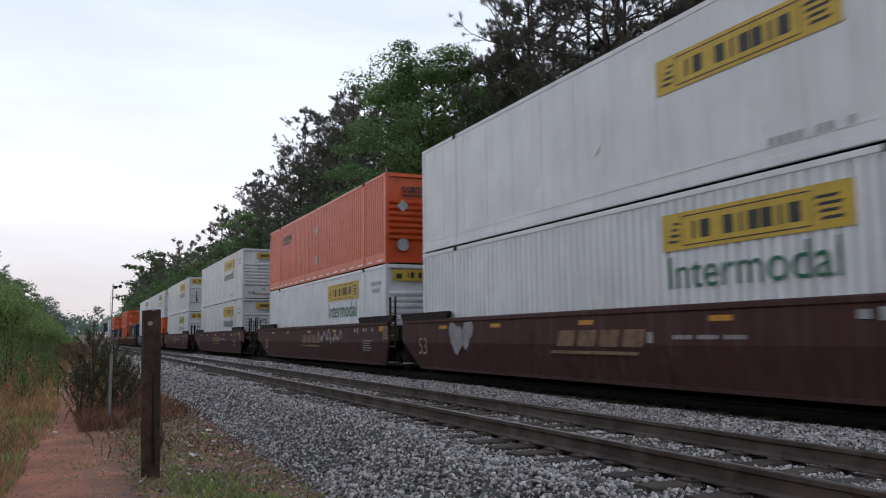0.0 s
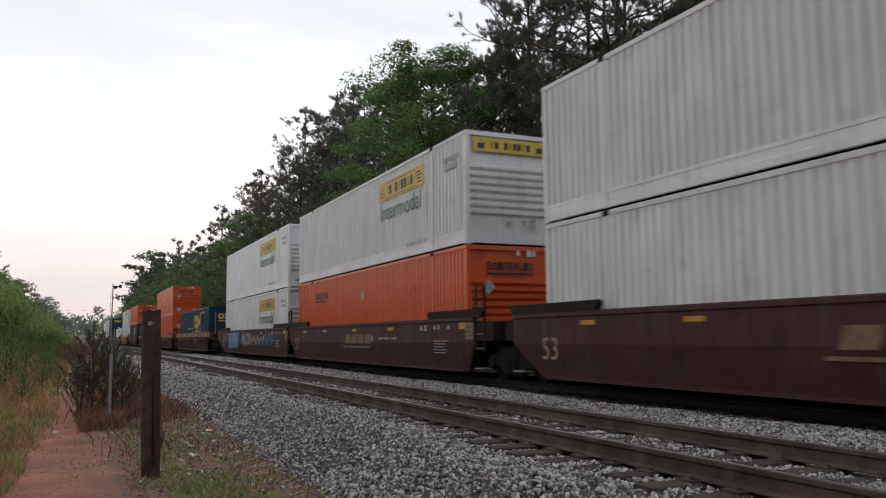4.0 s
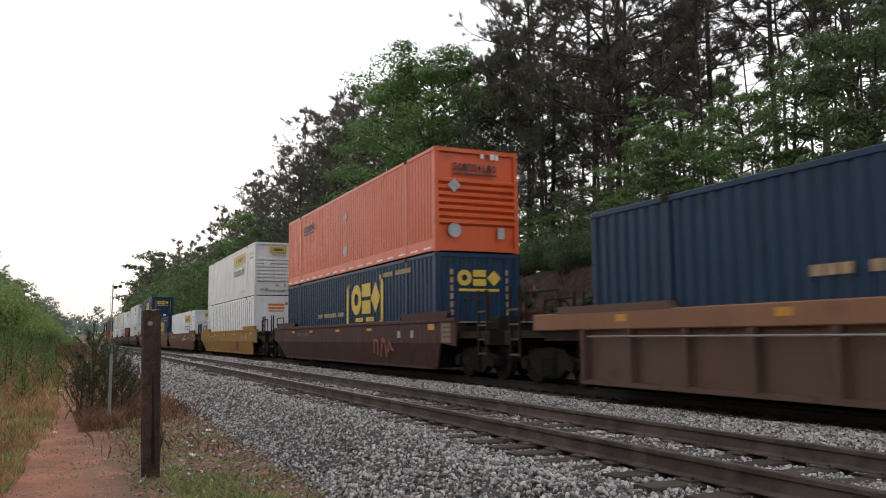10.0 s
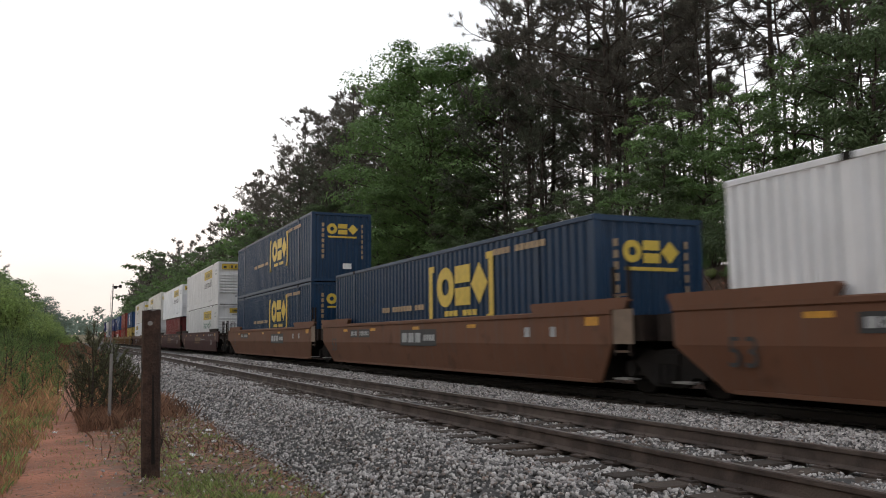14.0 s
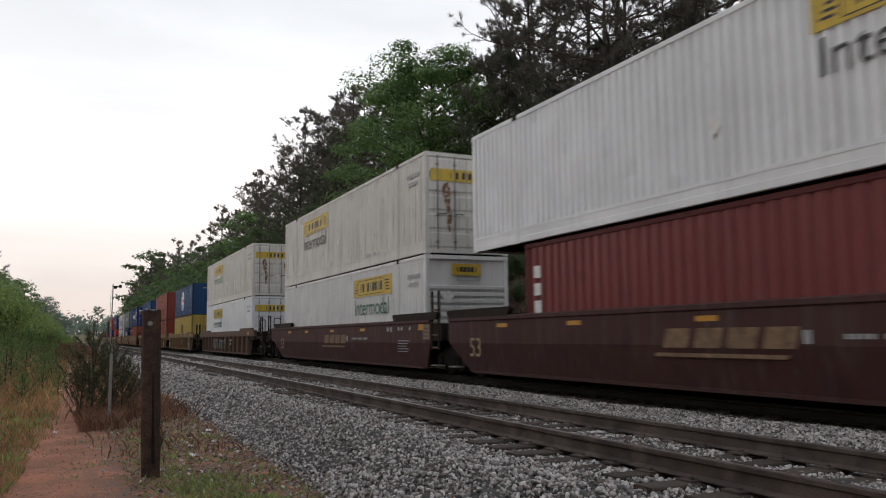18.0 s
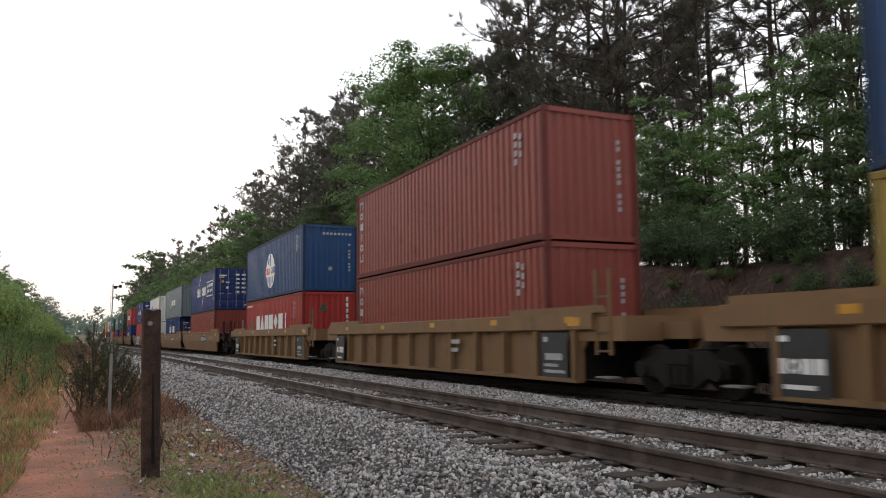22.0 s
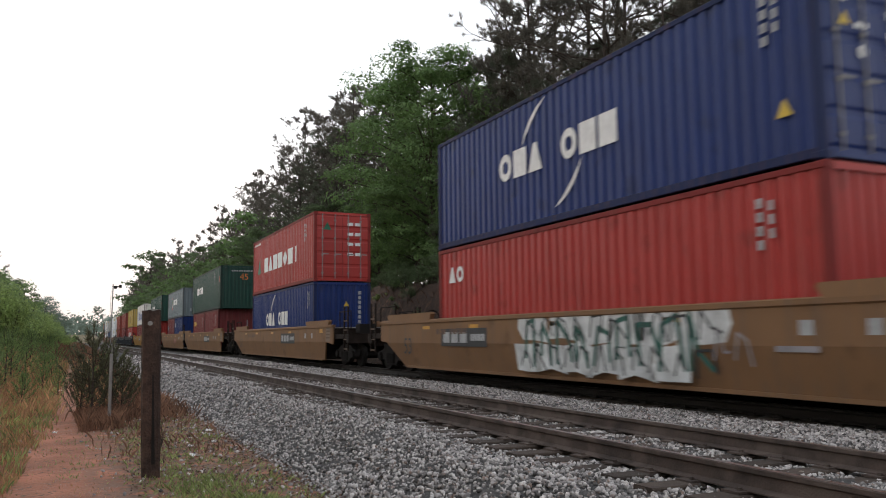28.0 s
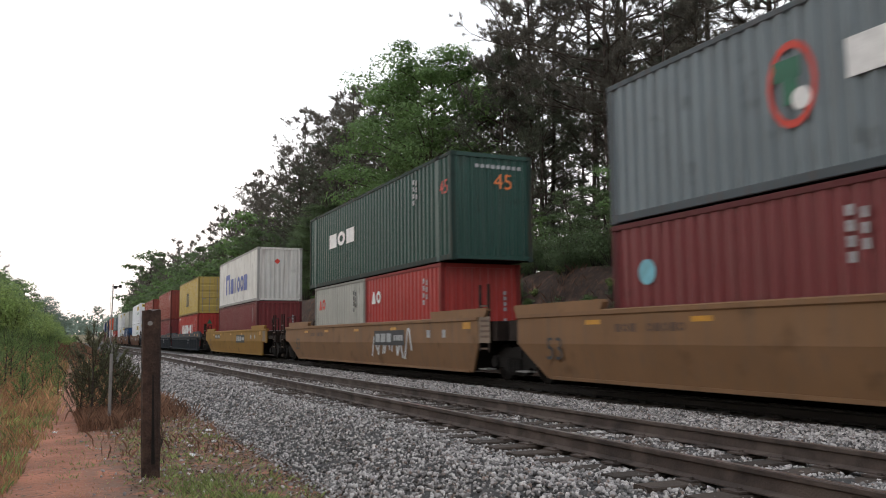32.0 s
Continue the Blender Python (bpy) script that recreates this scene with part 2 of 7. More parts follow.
M_SPRAY = {"sky": mat("sky_blue_spray", (0.16, 0.42, 0.50), 0.5, 0, 0.3, 3.0, 0.05), "blue": mat("blue_spray", (0.045, 0.14, 0.27), 0.5, 0, 0.3, 3.0, 0.05), "white": mat("white_spray", (0.55, 0.57, 0.57), 0.5, 0, 0.3, 3.0, 0.05), "teal": mat("dark_green_spray", (0.01, 0.09, 0.07), 0.5, 0, 0.3, 3.0, 0.05), "grey": mat("grey_spray", (0.26, 0.25, 0.27), 0.5, 0, 0.3, 3.0, 0.05), "red": mat("red_spray", (0.27, 0.07, 0.05), 0.5, 0, 0.3, 3.0, 0.05)}
M_RAIL = mat("rusty_rail_web", (0.066, 0.047, 0.039), 0.85, 0.0, 0.55, 3.0, 0.3, 60, blotch=(0.11, 0.082, 0.068), blotch_at=0.5, blotch_scale=2.2)
# darker web colour for the rails of the train's track
M_RAIL_DARK = mat("greasy_rail_web", (0.018, 0.014, 0.012), 0.8, 0.1, 0.35, 4.0, 0.3, 60)
M_RAIL_TOP = mat("polished_rail_head", (0.42, 0.40, 0.39), 0.28, 0.9, 0.2, 3.0, 0.05, 60)
M_TIE = mat("dark_creosoted_timber", (0.055, 0.040, 0.031), 0.9, 0, 0.4, 4.0, 0.5, 50, random_tint=0.3)
# near-black bed: the shade in gaps between stones is painted in this colour
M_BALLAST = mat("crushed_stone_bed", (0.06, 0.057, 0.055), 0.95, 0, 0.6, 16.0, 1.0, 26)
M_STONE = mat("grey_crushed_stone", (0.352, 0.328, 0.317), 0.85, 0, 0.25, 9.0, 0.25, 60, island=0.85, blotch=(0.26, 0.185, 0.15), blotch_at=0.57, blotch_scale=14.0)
M_POST = mat("weathered_tie_timber", (0.060, 0.034, 0.024), 0.9, 0, 0.7, 7.0, 1.0, 40, streak=0.9, streak_col=(0.015, 0.011, 0.010))
M_GALV = mat("dull_galvanised_steel", (0.26, 0.25, 0.24), 0.6, 0.4, 0.2, 8.0, 0.15)
M_BARK = mat("grey_brown_bark", (0.060, 0.046, 0.038), 0.95, 0, 0.35, 6.0, 0.7, 30)
M_NEEDLE = mat("dark_pine_needles", (0.125, 0.115, 0.094), 0.7, 0, 0.4, 0.7, 0, 30, island=0.3, translucent=0.35)
M_NEEDLE_GREEN = mat("deep_green_pine_needles", (0.098, 0.112, 0.076), 0.7, 0, 0.4, 0.7, 0, 30, island=0.3, translucent=0.35)
M_LEAF = mat("fresh_green_leaves", (0.135, 0.222, 0.075), 0.65, 0, 0.5, 0.6, 0, 30, island=0.2, translucent=0.45)
M_LEAF_DARK = mat("deep_green_leaves", (0.105, 0.152, 0.068), 0.65, 0, 0.5, 0.6, 0, 30, island=0.2, translucent=0.45)
M_SHRUB = mat("young_pine_needles", (0.19, 0.285, 0.10), 0.7, 0, 0.3, 0.8, 0, 30, island=0.4, translucent=0.3)
M_DUSKY = mat("dusky_olive_needles", (0.115, 0.12, 0.066), 0.75, 0, 0.35, 1.5, 0, 30, island=0.5, translucent=0.25)
M_BUSH = mat("soft_green_bush_leaves", (0.31, 0.41, 0.14), 0.7, 0, 0.4, 0.7, 0, 30, island=0.25, translucent=0.45)
M_THICKET = mat("deep_thicket_leaves", (0.20, 0.29, 0.11), 0.7, 0, 0.4, 0.7, 0, 30, island=0.25, translucent=0.35)
M_SEDGE = mat("rusty_broomsedge", (0.47, 0.28, 0.15), 0.85, 0, 0.3, 1.0, 0, 30, island=0.35, translucent=0.3)
M_GRASS = mat("spring_grass", (0.255, 0.315, 0.11), 0.7, 0, 0.4, 0.8, 0, 30, island=0.45, translucent=0.3)
M_WEED = mat("dry_brown_weeds", (0.22, 0.12, 0.075), 0.85, 0, 0.35, 1.0, 0, 30, island=0.45, translucent=0.25)
M_STRAW = mat("dead_straw_grass", (0.42, 0.25, 0.125), 0.8, 0, 0.35, 0.8, 0, 30, island=0.4, translucent=0.3)
M_DEAD = mat("dead_brown_foliage", (0.15, 0.085, 0.058), 0.85, 0, 0.3, 1.0, 0, 30, island=0.4, translucent=0.2)
# paler blue-green leaf colour carries the haze of distance
M_HAZED_FARWOOD = mat("distant_hazy_foliage", (0.16, 0.21, 0.17), 0.9, 0, 0.2, 0.05, 0, 1.0, island=0.2, translucent=0.2)
M_LITTER = mat("white_paper_litter", (0.72, 0.72, 0.70), 0.7, 0, 0.15, 8.0, 0.1)


# ---- the line of the track: straight, then a slow bend far away ----
TRAIN_X, NEAR_X, CANT = 10.088, 5.332, 0.0116
BEND_AT, BEND_R = 250.0, 1500.0
SPEED, GAIN = 18.431, 0.0257


def line_at(s, off=0.0):
    """Place and heading at s metres along the line, off metres to its far side."""
    if s <= BEND_AT:
        return off, s, 0.0
    a = (s - BEND_AT) / BEND_R
    return BEND_R * (1 - math.cos(a)) + off * math.cos(a), BEND_AT + BEND_R * math.sin(a) - off * math.sin(a), a


def on_track(s, z=0.0, side=0.0):
    x, y, a = line_at(s)
    return Matrix.Translation((TRAIN_X + x, y, 0)) @ Matrix.Rotation(-a, 4, "Z") @ Matrix.Rotation(-CANT, 4, "Y") @ Matrix.Translation((side, 0, z))


def travelled(t):
    return SPEED * (t - 16.0) + 0.5 * GAIN * (t - 16.0) ** 2


MOVING = []


def rides(ob, s, z=0.0):
    """ob stands at s metres (at 16 s) on the train's track and rides with the train."""
    ob.matrix_basis = on_track(s - travelled(0.0), z)
    MOVING.append((ob, s, z))
    return ob


# ---- ground: one sheet to the horizon ----
def smooth(a, b, v):
    t = np.clip((v - a) / (b - a), 0, 1)
    return t * t * (3 - 2 * t)


def ground_z(x, y):
    x, y = np.asarray(x, float), np.asarray(y, float)
    wob = 0.10 * np.sin(x * 0.9 + 1.3 * np.sin(y * 0.23)) * np.cos(y * 0.37 + x * 0.2) + 0.05 * np.sin(x * 2.7 + y * 1.9)
    far = np.where(y > BEND_AT, (np.clip(y, BEND_AT, 900) - BEND_AT) ** 2 / (2 * BEND_R), 0.0)
    x = x - far
    left = np.clip(-0.9 - x, 0, None)
    z = -0.62 + 0.40 * np.minimum(left, 8) * smooth(0, 1.6, left) + 0.06 * np.clip(left - 8, 0, 60)
    crest = 3.2 + 0.035 * np.clip(y - 16, 0, 30)
    z = z + (crest + 0.5) * smooth(13.4, 16.8, x) - 0.25 * smooth(2.2, 3.2, x) * (1 - smooth(12.6, 13.6, x)) + 0.03 * np.clip(x - 17, 0, 60)
    rough = 0.25 + 0.75 * smooth(1.5, 4, np.abs(x - 0.2)) * (1 - smooth(2.0, 2.4, x) * (1 - smooth(13, 14, x)))
    return z + wob * rough * (0.4 + 1.2 * smooth(13.2, 15, x))


def grid_mesh(name, xs, ys, zfun, material, dust=0.0):
    X, Y = np.meshgrid(xs, ys, indexing="ij")
    Z = zfun(X, Y)
    if dust:
        Z = Z + np.random.RandomState(4).normal(0, dust, Z.shape)
    nx, ny = len(xs), len(ys)
    idx = np.arange(nx * ny).reshape(nx, ny)
    faces = np.stack([idx[:-1, :-1], idx[1:, :-1], idx[1:, 1:], idx[:-1, 1:]], -1).reshape(-1, 4)
    return array_mesh(name, np.stack([X, Y, Z], -1).reshape(-1, 3), faces, material, True)


def ground_material():
    m = mat("red_clay_and_grass", (0.37, 0.150, 0.090), 0.95, 0, 0.45, 1.3, 1.0, 22)
    n, l = m.node_tree.nodes, m.node_tree.links
    bsdf = n["Principled BSDF"]
    base = bsdf.inputs["Base Color"].links[0].from_socket
    tc = n.new("ShaderNodeTexCoord")
    sep = n.new("ShaderNodeSeparateXYZ")
    l.new(tc.outputs["Object"], sep.inputs[0])
    nz = n.new("ShaderNodeTexNoise")
    nz.inputs["Scale"].default_value, nz.inputs["Detail"].default_value = 0.9, 8
    l.new(tc.outputs["Object"], nz.inputs["Vector"])

    def layer(colour, fac, col):
        mx = n.new("ShaderNodeMix")
        mx.data_type = "RGBA"
        l.new(fac, mx.inputs[0])
        l.new(colour, mx.inputs[6])
        mx.inputs[7].default_value = (*col, 1)
        return mx.outputs[2]

    def noisy(scale, lo, hi, detail=8):
        q = n.new("ShaderNodeTexNoise")
        q.inputs["Scale"].default_value, q.inputs["Detail"].default_value = scale, detail
        l.new(tc.outputs["Object"], q.inputs["Vector"])
        r = n.new("ShaderNodeMapRange")
        r.inputs["From Min"].default_value, r.inputs["From Max"].default_value = lo, hi
        l.new(q.outputs["Fac"], r.inputs["Value"])
        return r.outputs[0]

    def side(lo, hi, spread):
        a = n.new("ShaderNodeMath")
        a.operation = "MULTIPLY_ADD"
        l.new(nz.outputs["Fac"], a.inputs[0])
        a.inputs[1].default_value = spread
        l.new(sep.outputs["X"], a.inputs[2])
        r = n.new("ShaderNodeMapRange")
        r.inputs["From Min"].default_value, r.inputs["From Max"].default_value = lo, hi
        l.new(a.outputs[0], r.inputs["Value"])
        return r.outputs[0]

    def times(a, b):
        q = n.new("ShaderNodeMath")
        q.operation = "MULTIPLY"
        l.new(a, q.inputs[0])
        l.new(b, q.inputs[1])
        return q.outputs[0]

    c = layer(base, noisy(2.4, 0.55, 0.75), (0.29, 0.135, 0.08))
    c = layer(c, times(side(0.55, 1.35, 1.2), noisy(7.0, 0.40, 0.56)), (0.19, 0.125, 0.09))
    c = layer(c, times(side(0.2, -0.9, 1.2), noisy(1.1, 0.50, 0.68)), (0.27, 0.19, 0.085))
    c = layer(c, side(-3.0, -6.0, 1.5), (0.12, 0.12, 0.045))
    far = n.new("ShaderNodeMapRange")
    far.inputs["From Min"].default_value, far.inputs["From Max"].default_value = 26.0, 60.0
    l.new(sep.outputs["Y"], far.inputs["Value"])
    c = layer(c, times(far.outputs[0], noisy(0.7, 0.3, 0.5)), (0.13, 0.115, 0.05))
    c = layer(c, times(noisy(18.0, 0.56, 0.64), noisy(1.7, 0.4, 0.6)), (0.10, 0.075, 0.055))
    c = layer(c, times(noisy(60.0, 0.60, 0.66), noisy(2.5, 0.38, 0.6)), (0.34, 0.30, 0.26))
    # bank soil: shade of the overhanging trees is put into these dark tones
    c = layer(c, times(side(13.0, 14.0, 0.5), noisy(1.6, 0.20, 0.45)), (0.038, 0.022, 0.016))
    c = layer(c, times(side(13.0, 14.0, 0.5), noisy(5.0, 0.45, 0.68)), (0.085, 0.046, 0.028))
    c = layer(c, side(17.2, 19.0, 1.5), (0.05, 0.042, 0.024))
    l.new(c, bsdf.inputs["Base Color"])
    return m


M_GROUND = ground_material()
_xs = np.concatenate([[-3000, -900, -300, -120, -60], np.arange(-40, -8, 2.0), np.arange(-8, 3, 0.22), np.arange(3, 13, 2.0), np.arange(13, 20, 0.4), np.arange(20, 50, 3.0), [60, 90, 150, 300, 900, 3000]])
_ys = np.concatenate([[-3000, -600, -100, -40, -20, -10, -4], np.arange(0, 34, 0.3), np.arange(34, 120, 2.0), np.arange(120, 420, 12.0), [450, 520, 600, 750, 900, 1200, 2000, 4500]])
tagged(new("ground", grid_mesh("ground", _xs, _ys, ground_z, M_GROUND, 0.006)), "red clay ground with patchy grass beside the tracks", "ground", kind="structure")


# ---- ballast bed under both tracks ----
def ballast_z(x, y):
    z = np.full(np.shape(x), -0.215)
    z = z - 0.46 * smooth(3.75, 2.15, x) - 0.5 * smooth(11.7, 13.2, x)
    z = z + 0.055 * smooth(6.6, 7.2, x) * (1 - smooth(8.2, 8.7, x))
    return z + 0.02 * np.sin(x * 2.1 + y * 0.7) * np.cos(y * 1.3)


def along(s, off, z):
    x, y, a = line_at(s, off)
    return (x, y, z)


def ballast_mesh():
    xs = np.concatenate([np.arange(1.9, 9.2, 0.12), np.arange(9.2, 13.6, 0.4)])
    ss = np.concatenate([[-60, -20, -8], np.arange(-2, 30, 0.2), np.arange(30, 90, 1.0), np.arange(90, 700, 10.0)])
    X, S = np.meshgrid(xs, ss, indexing="ij")
    Z = ballast_z(X, S) + np.random.RandomState(7).normal(0, 0.012, X.shape)
    a = np.clip(S - BEND_AT, 0, None) / BEND_R
    PX = BEND_R * (1 - np.cos(a)) + X * np.cos(a)
    PY = np.minimum(S, BEND_AT) + BEND_R * np.sin(a) - X * np.sin(a)
    nx, ny = X.shape
    idx = np.arange(nx * ny).reshape(nx, ny)
    faces = np.stack([idx[:-1, :-1], idx[1:, :-1], idx[1:, 1:], idx[:-1, 1:]], -1).reshape(-1, 4)
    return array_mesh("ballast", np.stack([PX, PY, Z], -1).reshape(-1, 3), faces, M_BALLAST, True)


ballast = tagged(new("ballast", ballast_mesh()), "bed of crushed stone under two railway tracks, darkened for shaded gaps", "ballast", kind="structure")

ICO_V = np.array([(0, 0, 1), (0.894, 0, 0.447), (0.276, 0.851, 0.447), (-0.724, 0.526, 0.447), (-0.724, -0.526, 0.447), (0.276, -0.851, 0.447), (0.724, 0.526, -0.447), (-0.276, 0.851, -0.447), (-0.894, 0, -0.447), (-0.276, -0.851, -0.447), (0.724, -0.526, -0.447), (0, 0, -1)])
OCT_V = np.array([(1, 0, 0), (0, 1, 0), (-1, 0, 0), (0, -1, 0), (0, 0, 1), (0, 0, -1)], float)
OCT_F = np.array([(0, 1, 4), (1, 2, 4), (2, 3, 4), (3, 0, 4), (1, 0, 5), (2, 1, 5), (3, 2, 5), (0, 3, 5)])
ICO_F = np.array([(0, 1, 2), (0, 2, 3), (0, 3, 4), (0, 4, 5), (0, 5, 1), (1, 6, 2), (2, 7, 3), (3, 8, 4), (4, 9, 5), (5, 10, 1), (6, 7, 2), (7, 8, 3), (8, 9, 4), (9, 10, 5), (10, 6, 1), (11, 7, 6), (11, 8, 7), (11, 9, 8), (11, 10, 9), (11, 6, 10)])


def stones(name, places, sizes, seed, coarse=False):
    """Loose angular stones at the given places, as one mesh."""
    rs = np.random.RandomState(seed)
    V, F = (OCT_V, OCT_F) if coarse else (ICO_V, ICO_F)
    k, m = len(places), len(V)
    shape = V[None] * rs.uniform(0.5, 1.3, (k, m, 1)) * rs.uniform(0.5, 1.35, (k, 1, 3))
    q = rs.normal(size=(k, 4))
    q /= np.linalg.norm(q, axis=1, keepdims=True)
    w, x, y, z = q.T
    R = np.stack([1 - 2 * (y * y + z * z), 2 * (x * y - z * w), 2 * (x * z + y * w), 2 * (x * y + z * w), 1 - 2 * (x * x + z * z), 2 * (y * z - x * w), 2 * (x * z - y * w), 2 * (y * z + x * w), 1 - 2 * (x * x + y * y)], -1).reshape(-1, 3, 3)
    P = np.einsum("kij,kmj->kmi", R, shape) * sizes[:, None, None] + places[:, None, :]
    faces = (F[None] + (np.arange(k) * m)[:, None, None]).reshape(-1, 3)
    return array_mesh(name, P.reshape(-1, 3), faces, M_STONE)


def scatter_stones():
    rs = np.random.RandomState(11)
    out = []
    for y0, y1, dens, size, coarse in ((3.6, 9.0, 700, 0.0205, False), (9.0, 16.0, 540, 0.0225, True), (16.0, 30.0, 220, 0.032, True), (30.0, 60.0, 36, 0.06, True), (-5.0, 3.6, 150, 0.034, True)):
        n = int((y1 - y0) * 7.0 * dens)
        x, y = rs.uniform(1.95, 8.95, n), rs.uniform(y0, y1, n)
        thin = (x < 2.5) & (rs.rand(n) > (x - 1.9) / 0.6)
        between = (np.abs(x - NEAR_X) < 1.25) & (np.mod(y, 0.495) < 0.235) & (rs.rand(n) > 0.25)
        onrail = (np.abs(np.abs(x - NEAR_X) - 0.755) < 0.10)
        keep = ~(thin | between | onrail)
        x, y = x[keep], y[keep]
        s = size * rs.uniform(0.6, 1.35, len(x))
        z = ballast_z(x, y) + s * 0.35
        out.append((np.stack([x, y, z], 1), s, coarse))
    for i, coarse in enumerate((False, True)):
        P = np.concatenate([p for p, s, c in out if c == coarse])
        S = np.concatenate([s for p, s, c in out if c == coarse])
        ob = new("ballast_stones", stones("ballast_stones", P, S, 20 + i, coarse))
        tagged(ob, "loose grey crushed stones covering the track bed", "stones", kind="stuff")
    n = 6500
    x, y = rs.uniform(-1.2, 2.4, n), 6 + 30 * rs.rand(n) ** 1.6
    keep = rs.rand(n) < np.clip((x + 0.1) / 2.3, 0.05, 1) ** 1.5
    x, y = x[keep], y[keep]
    s = rs.uniform(0.007, 0.028, len(x))
    P = np.stack([x, y, ground_z(x, y) + s * 0.3], 1)
    tagged(new("stray_stones", stones("stray_stones", P, s, 31)), "stray grey stones scattered on red clay", "stones", kind="stuff")


scatter_stones()

# ---- rails and ties ----
RAIL_PROFILE = [(-0.075, -0.171), (0.075, -0.171), (0.075, -0.160), (0.014, -0.140), (0.009, -0.055), (0.036, -0.040), (0.037, -0.008), (0.028, -0.001), (-0.028, -0.001), (-0.037, -0.008), (-0.036, -0.040), (-0.009, -0.055), (-0.014, -0.140), (-0.075, -0.160)]


def rail_mesh(off, s0, s1, web):
    ss = [s for s in (-80.0, -20.0, 0.0, 60.0, 150.0, 250.0) if s0 <= s <= s1] + [s for s in range(270, 700, 20) if s <= s1]
    g = Geo()
    m = len(RAIL_PROFILE)
    for s in ss:
        x, y, a = line_at(s, off)
        for px, pz in RAIL_PROFILE:
            g.v.append((x + px * math.cos(a), y - px * math.sin(a), pz))
    for k in range(len(ss) - 1):
        for i in range(m):
            j = (i + 1) % m
            g.f.append((k * m + j, k * m + i, (k + 1) * m + i, (k + 1) * m + j))
    me = g.mesh("rail", web)
    me.materials.append(M_RAIL_TOP)
    for p in me.polygons:
        if p.normal.z > 0.9 and p.center.z > -0.05:
            p.material_index = 1
    return me


def tie_mesh():
    g = Geo()
    g.bevel_box(-0.115, 0.115, -1.3, 1.3, -0.17, 0.0, 0.012)
    me = g.mesh("railroad_tie", M_TIE)
    me.transform(Matrix.Rotation(radians(90), 4, "Z"))
    return me


def tie_plates(x, web):
    g = Geo()
    for sgn in (-1, 1):
        c = x + sgn * 0.755
        for i in range(0, 120):
            y = i * 0.495 + 0.117
            g.box(c - 0.16, c + 0.16, y - 0.09, y + 0.09, -0.186, -0.168)
            for dx in (-0.10, 0.10):
                g.box(c + dx - 0.012, c + dx + 0.012, y - 0.05, y - 0.02, -0.17, -0.145)
    return g.mesh("tie_plates", web)


tie = tie_mesh()
rs_tie = random.Random(5)
for name, cx, count in (("track_near", NEAR_X, 150), ("track_far", TRAIN_X, 90)):
    track = tagged(new(name), "railway track with rusty rails on dark wooden ties", "railway track", kind="structure")
    track.matrix_basis = pose(0, 0, 0)
    for off in (-0.755, 0.755):
        part("rail", rail_mesh(cx + off, -80, 690, M_RAIL if cx == NEAR_X else M_RAIL_DARK), track, "steel rail with a worn shiny head")
    part("tie_plates", tie_plates(cx, M_RAIL if cx == NEAR_X else M_RAIL_DARK), track)
    for i in range(count):
        part("railroad_tie", tie, track, "", (cx + rs_tie.uniform(-0.04, 0.04), i * 0.495 - 1.0 + 0.117 - 0.485 * 0, -0.186 + rs_tie.uniform(-0.012, 0.004)), rs_tie.uniform(-1, 1))
    g = Geo()
    for s in np.arange(count * 0.495 - 1.0 + 0.117, 420, 0.495):
        x, y, a = line_at(s, cx)
        g.box(x - 1.3, x + 1.3, y - 0.115, y + 0.115, -0.34, -0.188)
    tagged(part("distant_ties", g.mesh("distant_ties", M_TIE), track), kind="stuff")


# ---- containers ----
def wall_mesh(L, H, kind, m):
    """The corrugated long side, in the plane x = 0, facing -x."""
    def make():
        pitch, flat, depth = {"iso": (0.28, 0.35, 0.046), "domestic": (0.215, 0.55, 0.060), "post": (0.60, 0.80, 0.05), "sheet": (1.22, 0.97, 0.012)}[kind]
        y0, y1, z0, z1 = -L / 2 + 0.12, L / 2 - 0.12, 0.34 if kind in ("domestic", "sheet") else 0.15, H - 0.09
        n = max(1, round((y1 - y0) / pitch))
        p = (y1 - y0) / n
        prof = []
        for i in range(n):
            y = y0 + i * p
            w = p * flat
            s = (p - w) * 0.3
            prof += [(y, 0.0), (y + w, 0.0), (y + w + s, depth), (y + p - s, depth)]
        prof.append((y1, 0.0))
        g = Geo()
        for y, x in prof:
            g.v += [(x, y, z0), (x, y, z1)]
        for i in range(len(prof) - 1):
            a = 2 * i
            g.f.append((a, a + 1, a + 3, a + 2))
        return g.mesh("side_wall", m)
    return shared(("wall", L, round(H, 2), kind, m.name), make)


def post_gaps_mesh(L, H):
    """Recessed dark strips of a sheet-and-post container."""
    def make():
        g = Geo()
        n = round((L - 0.24) / 0.60)
        p = (L - 0.24) / n
        for i in range(n):
            y = -L / 2 + 0.12 + i * p
            g.box(-0.004, 0.05, y + p * 0.80, y + p, 0.16, H - 0.10)
        return g.mesh("joint_stripping", M_GALV)
    return shared(("gaps", L, H), make)


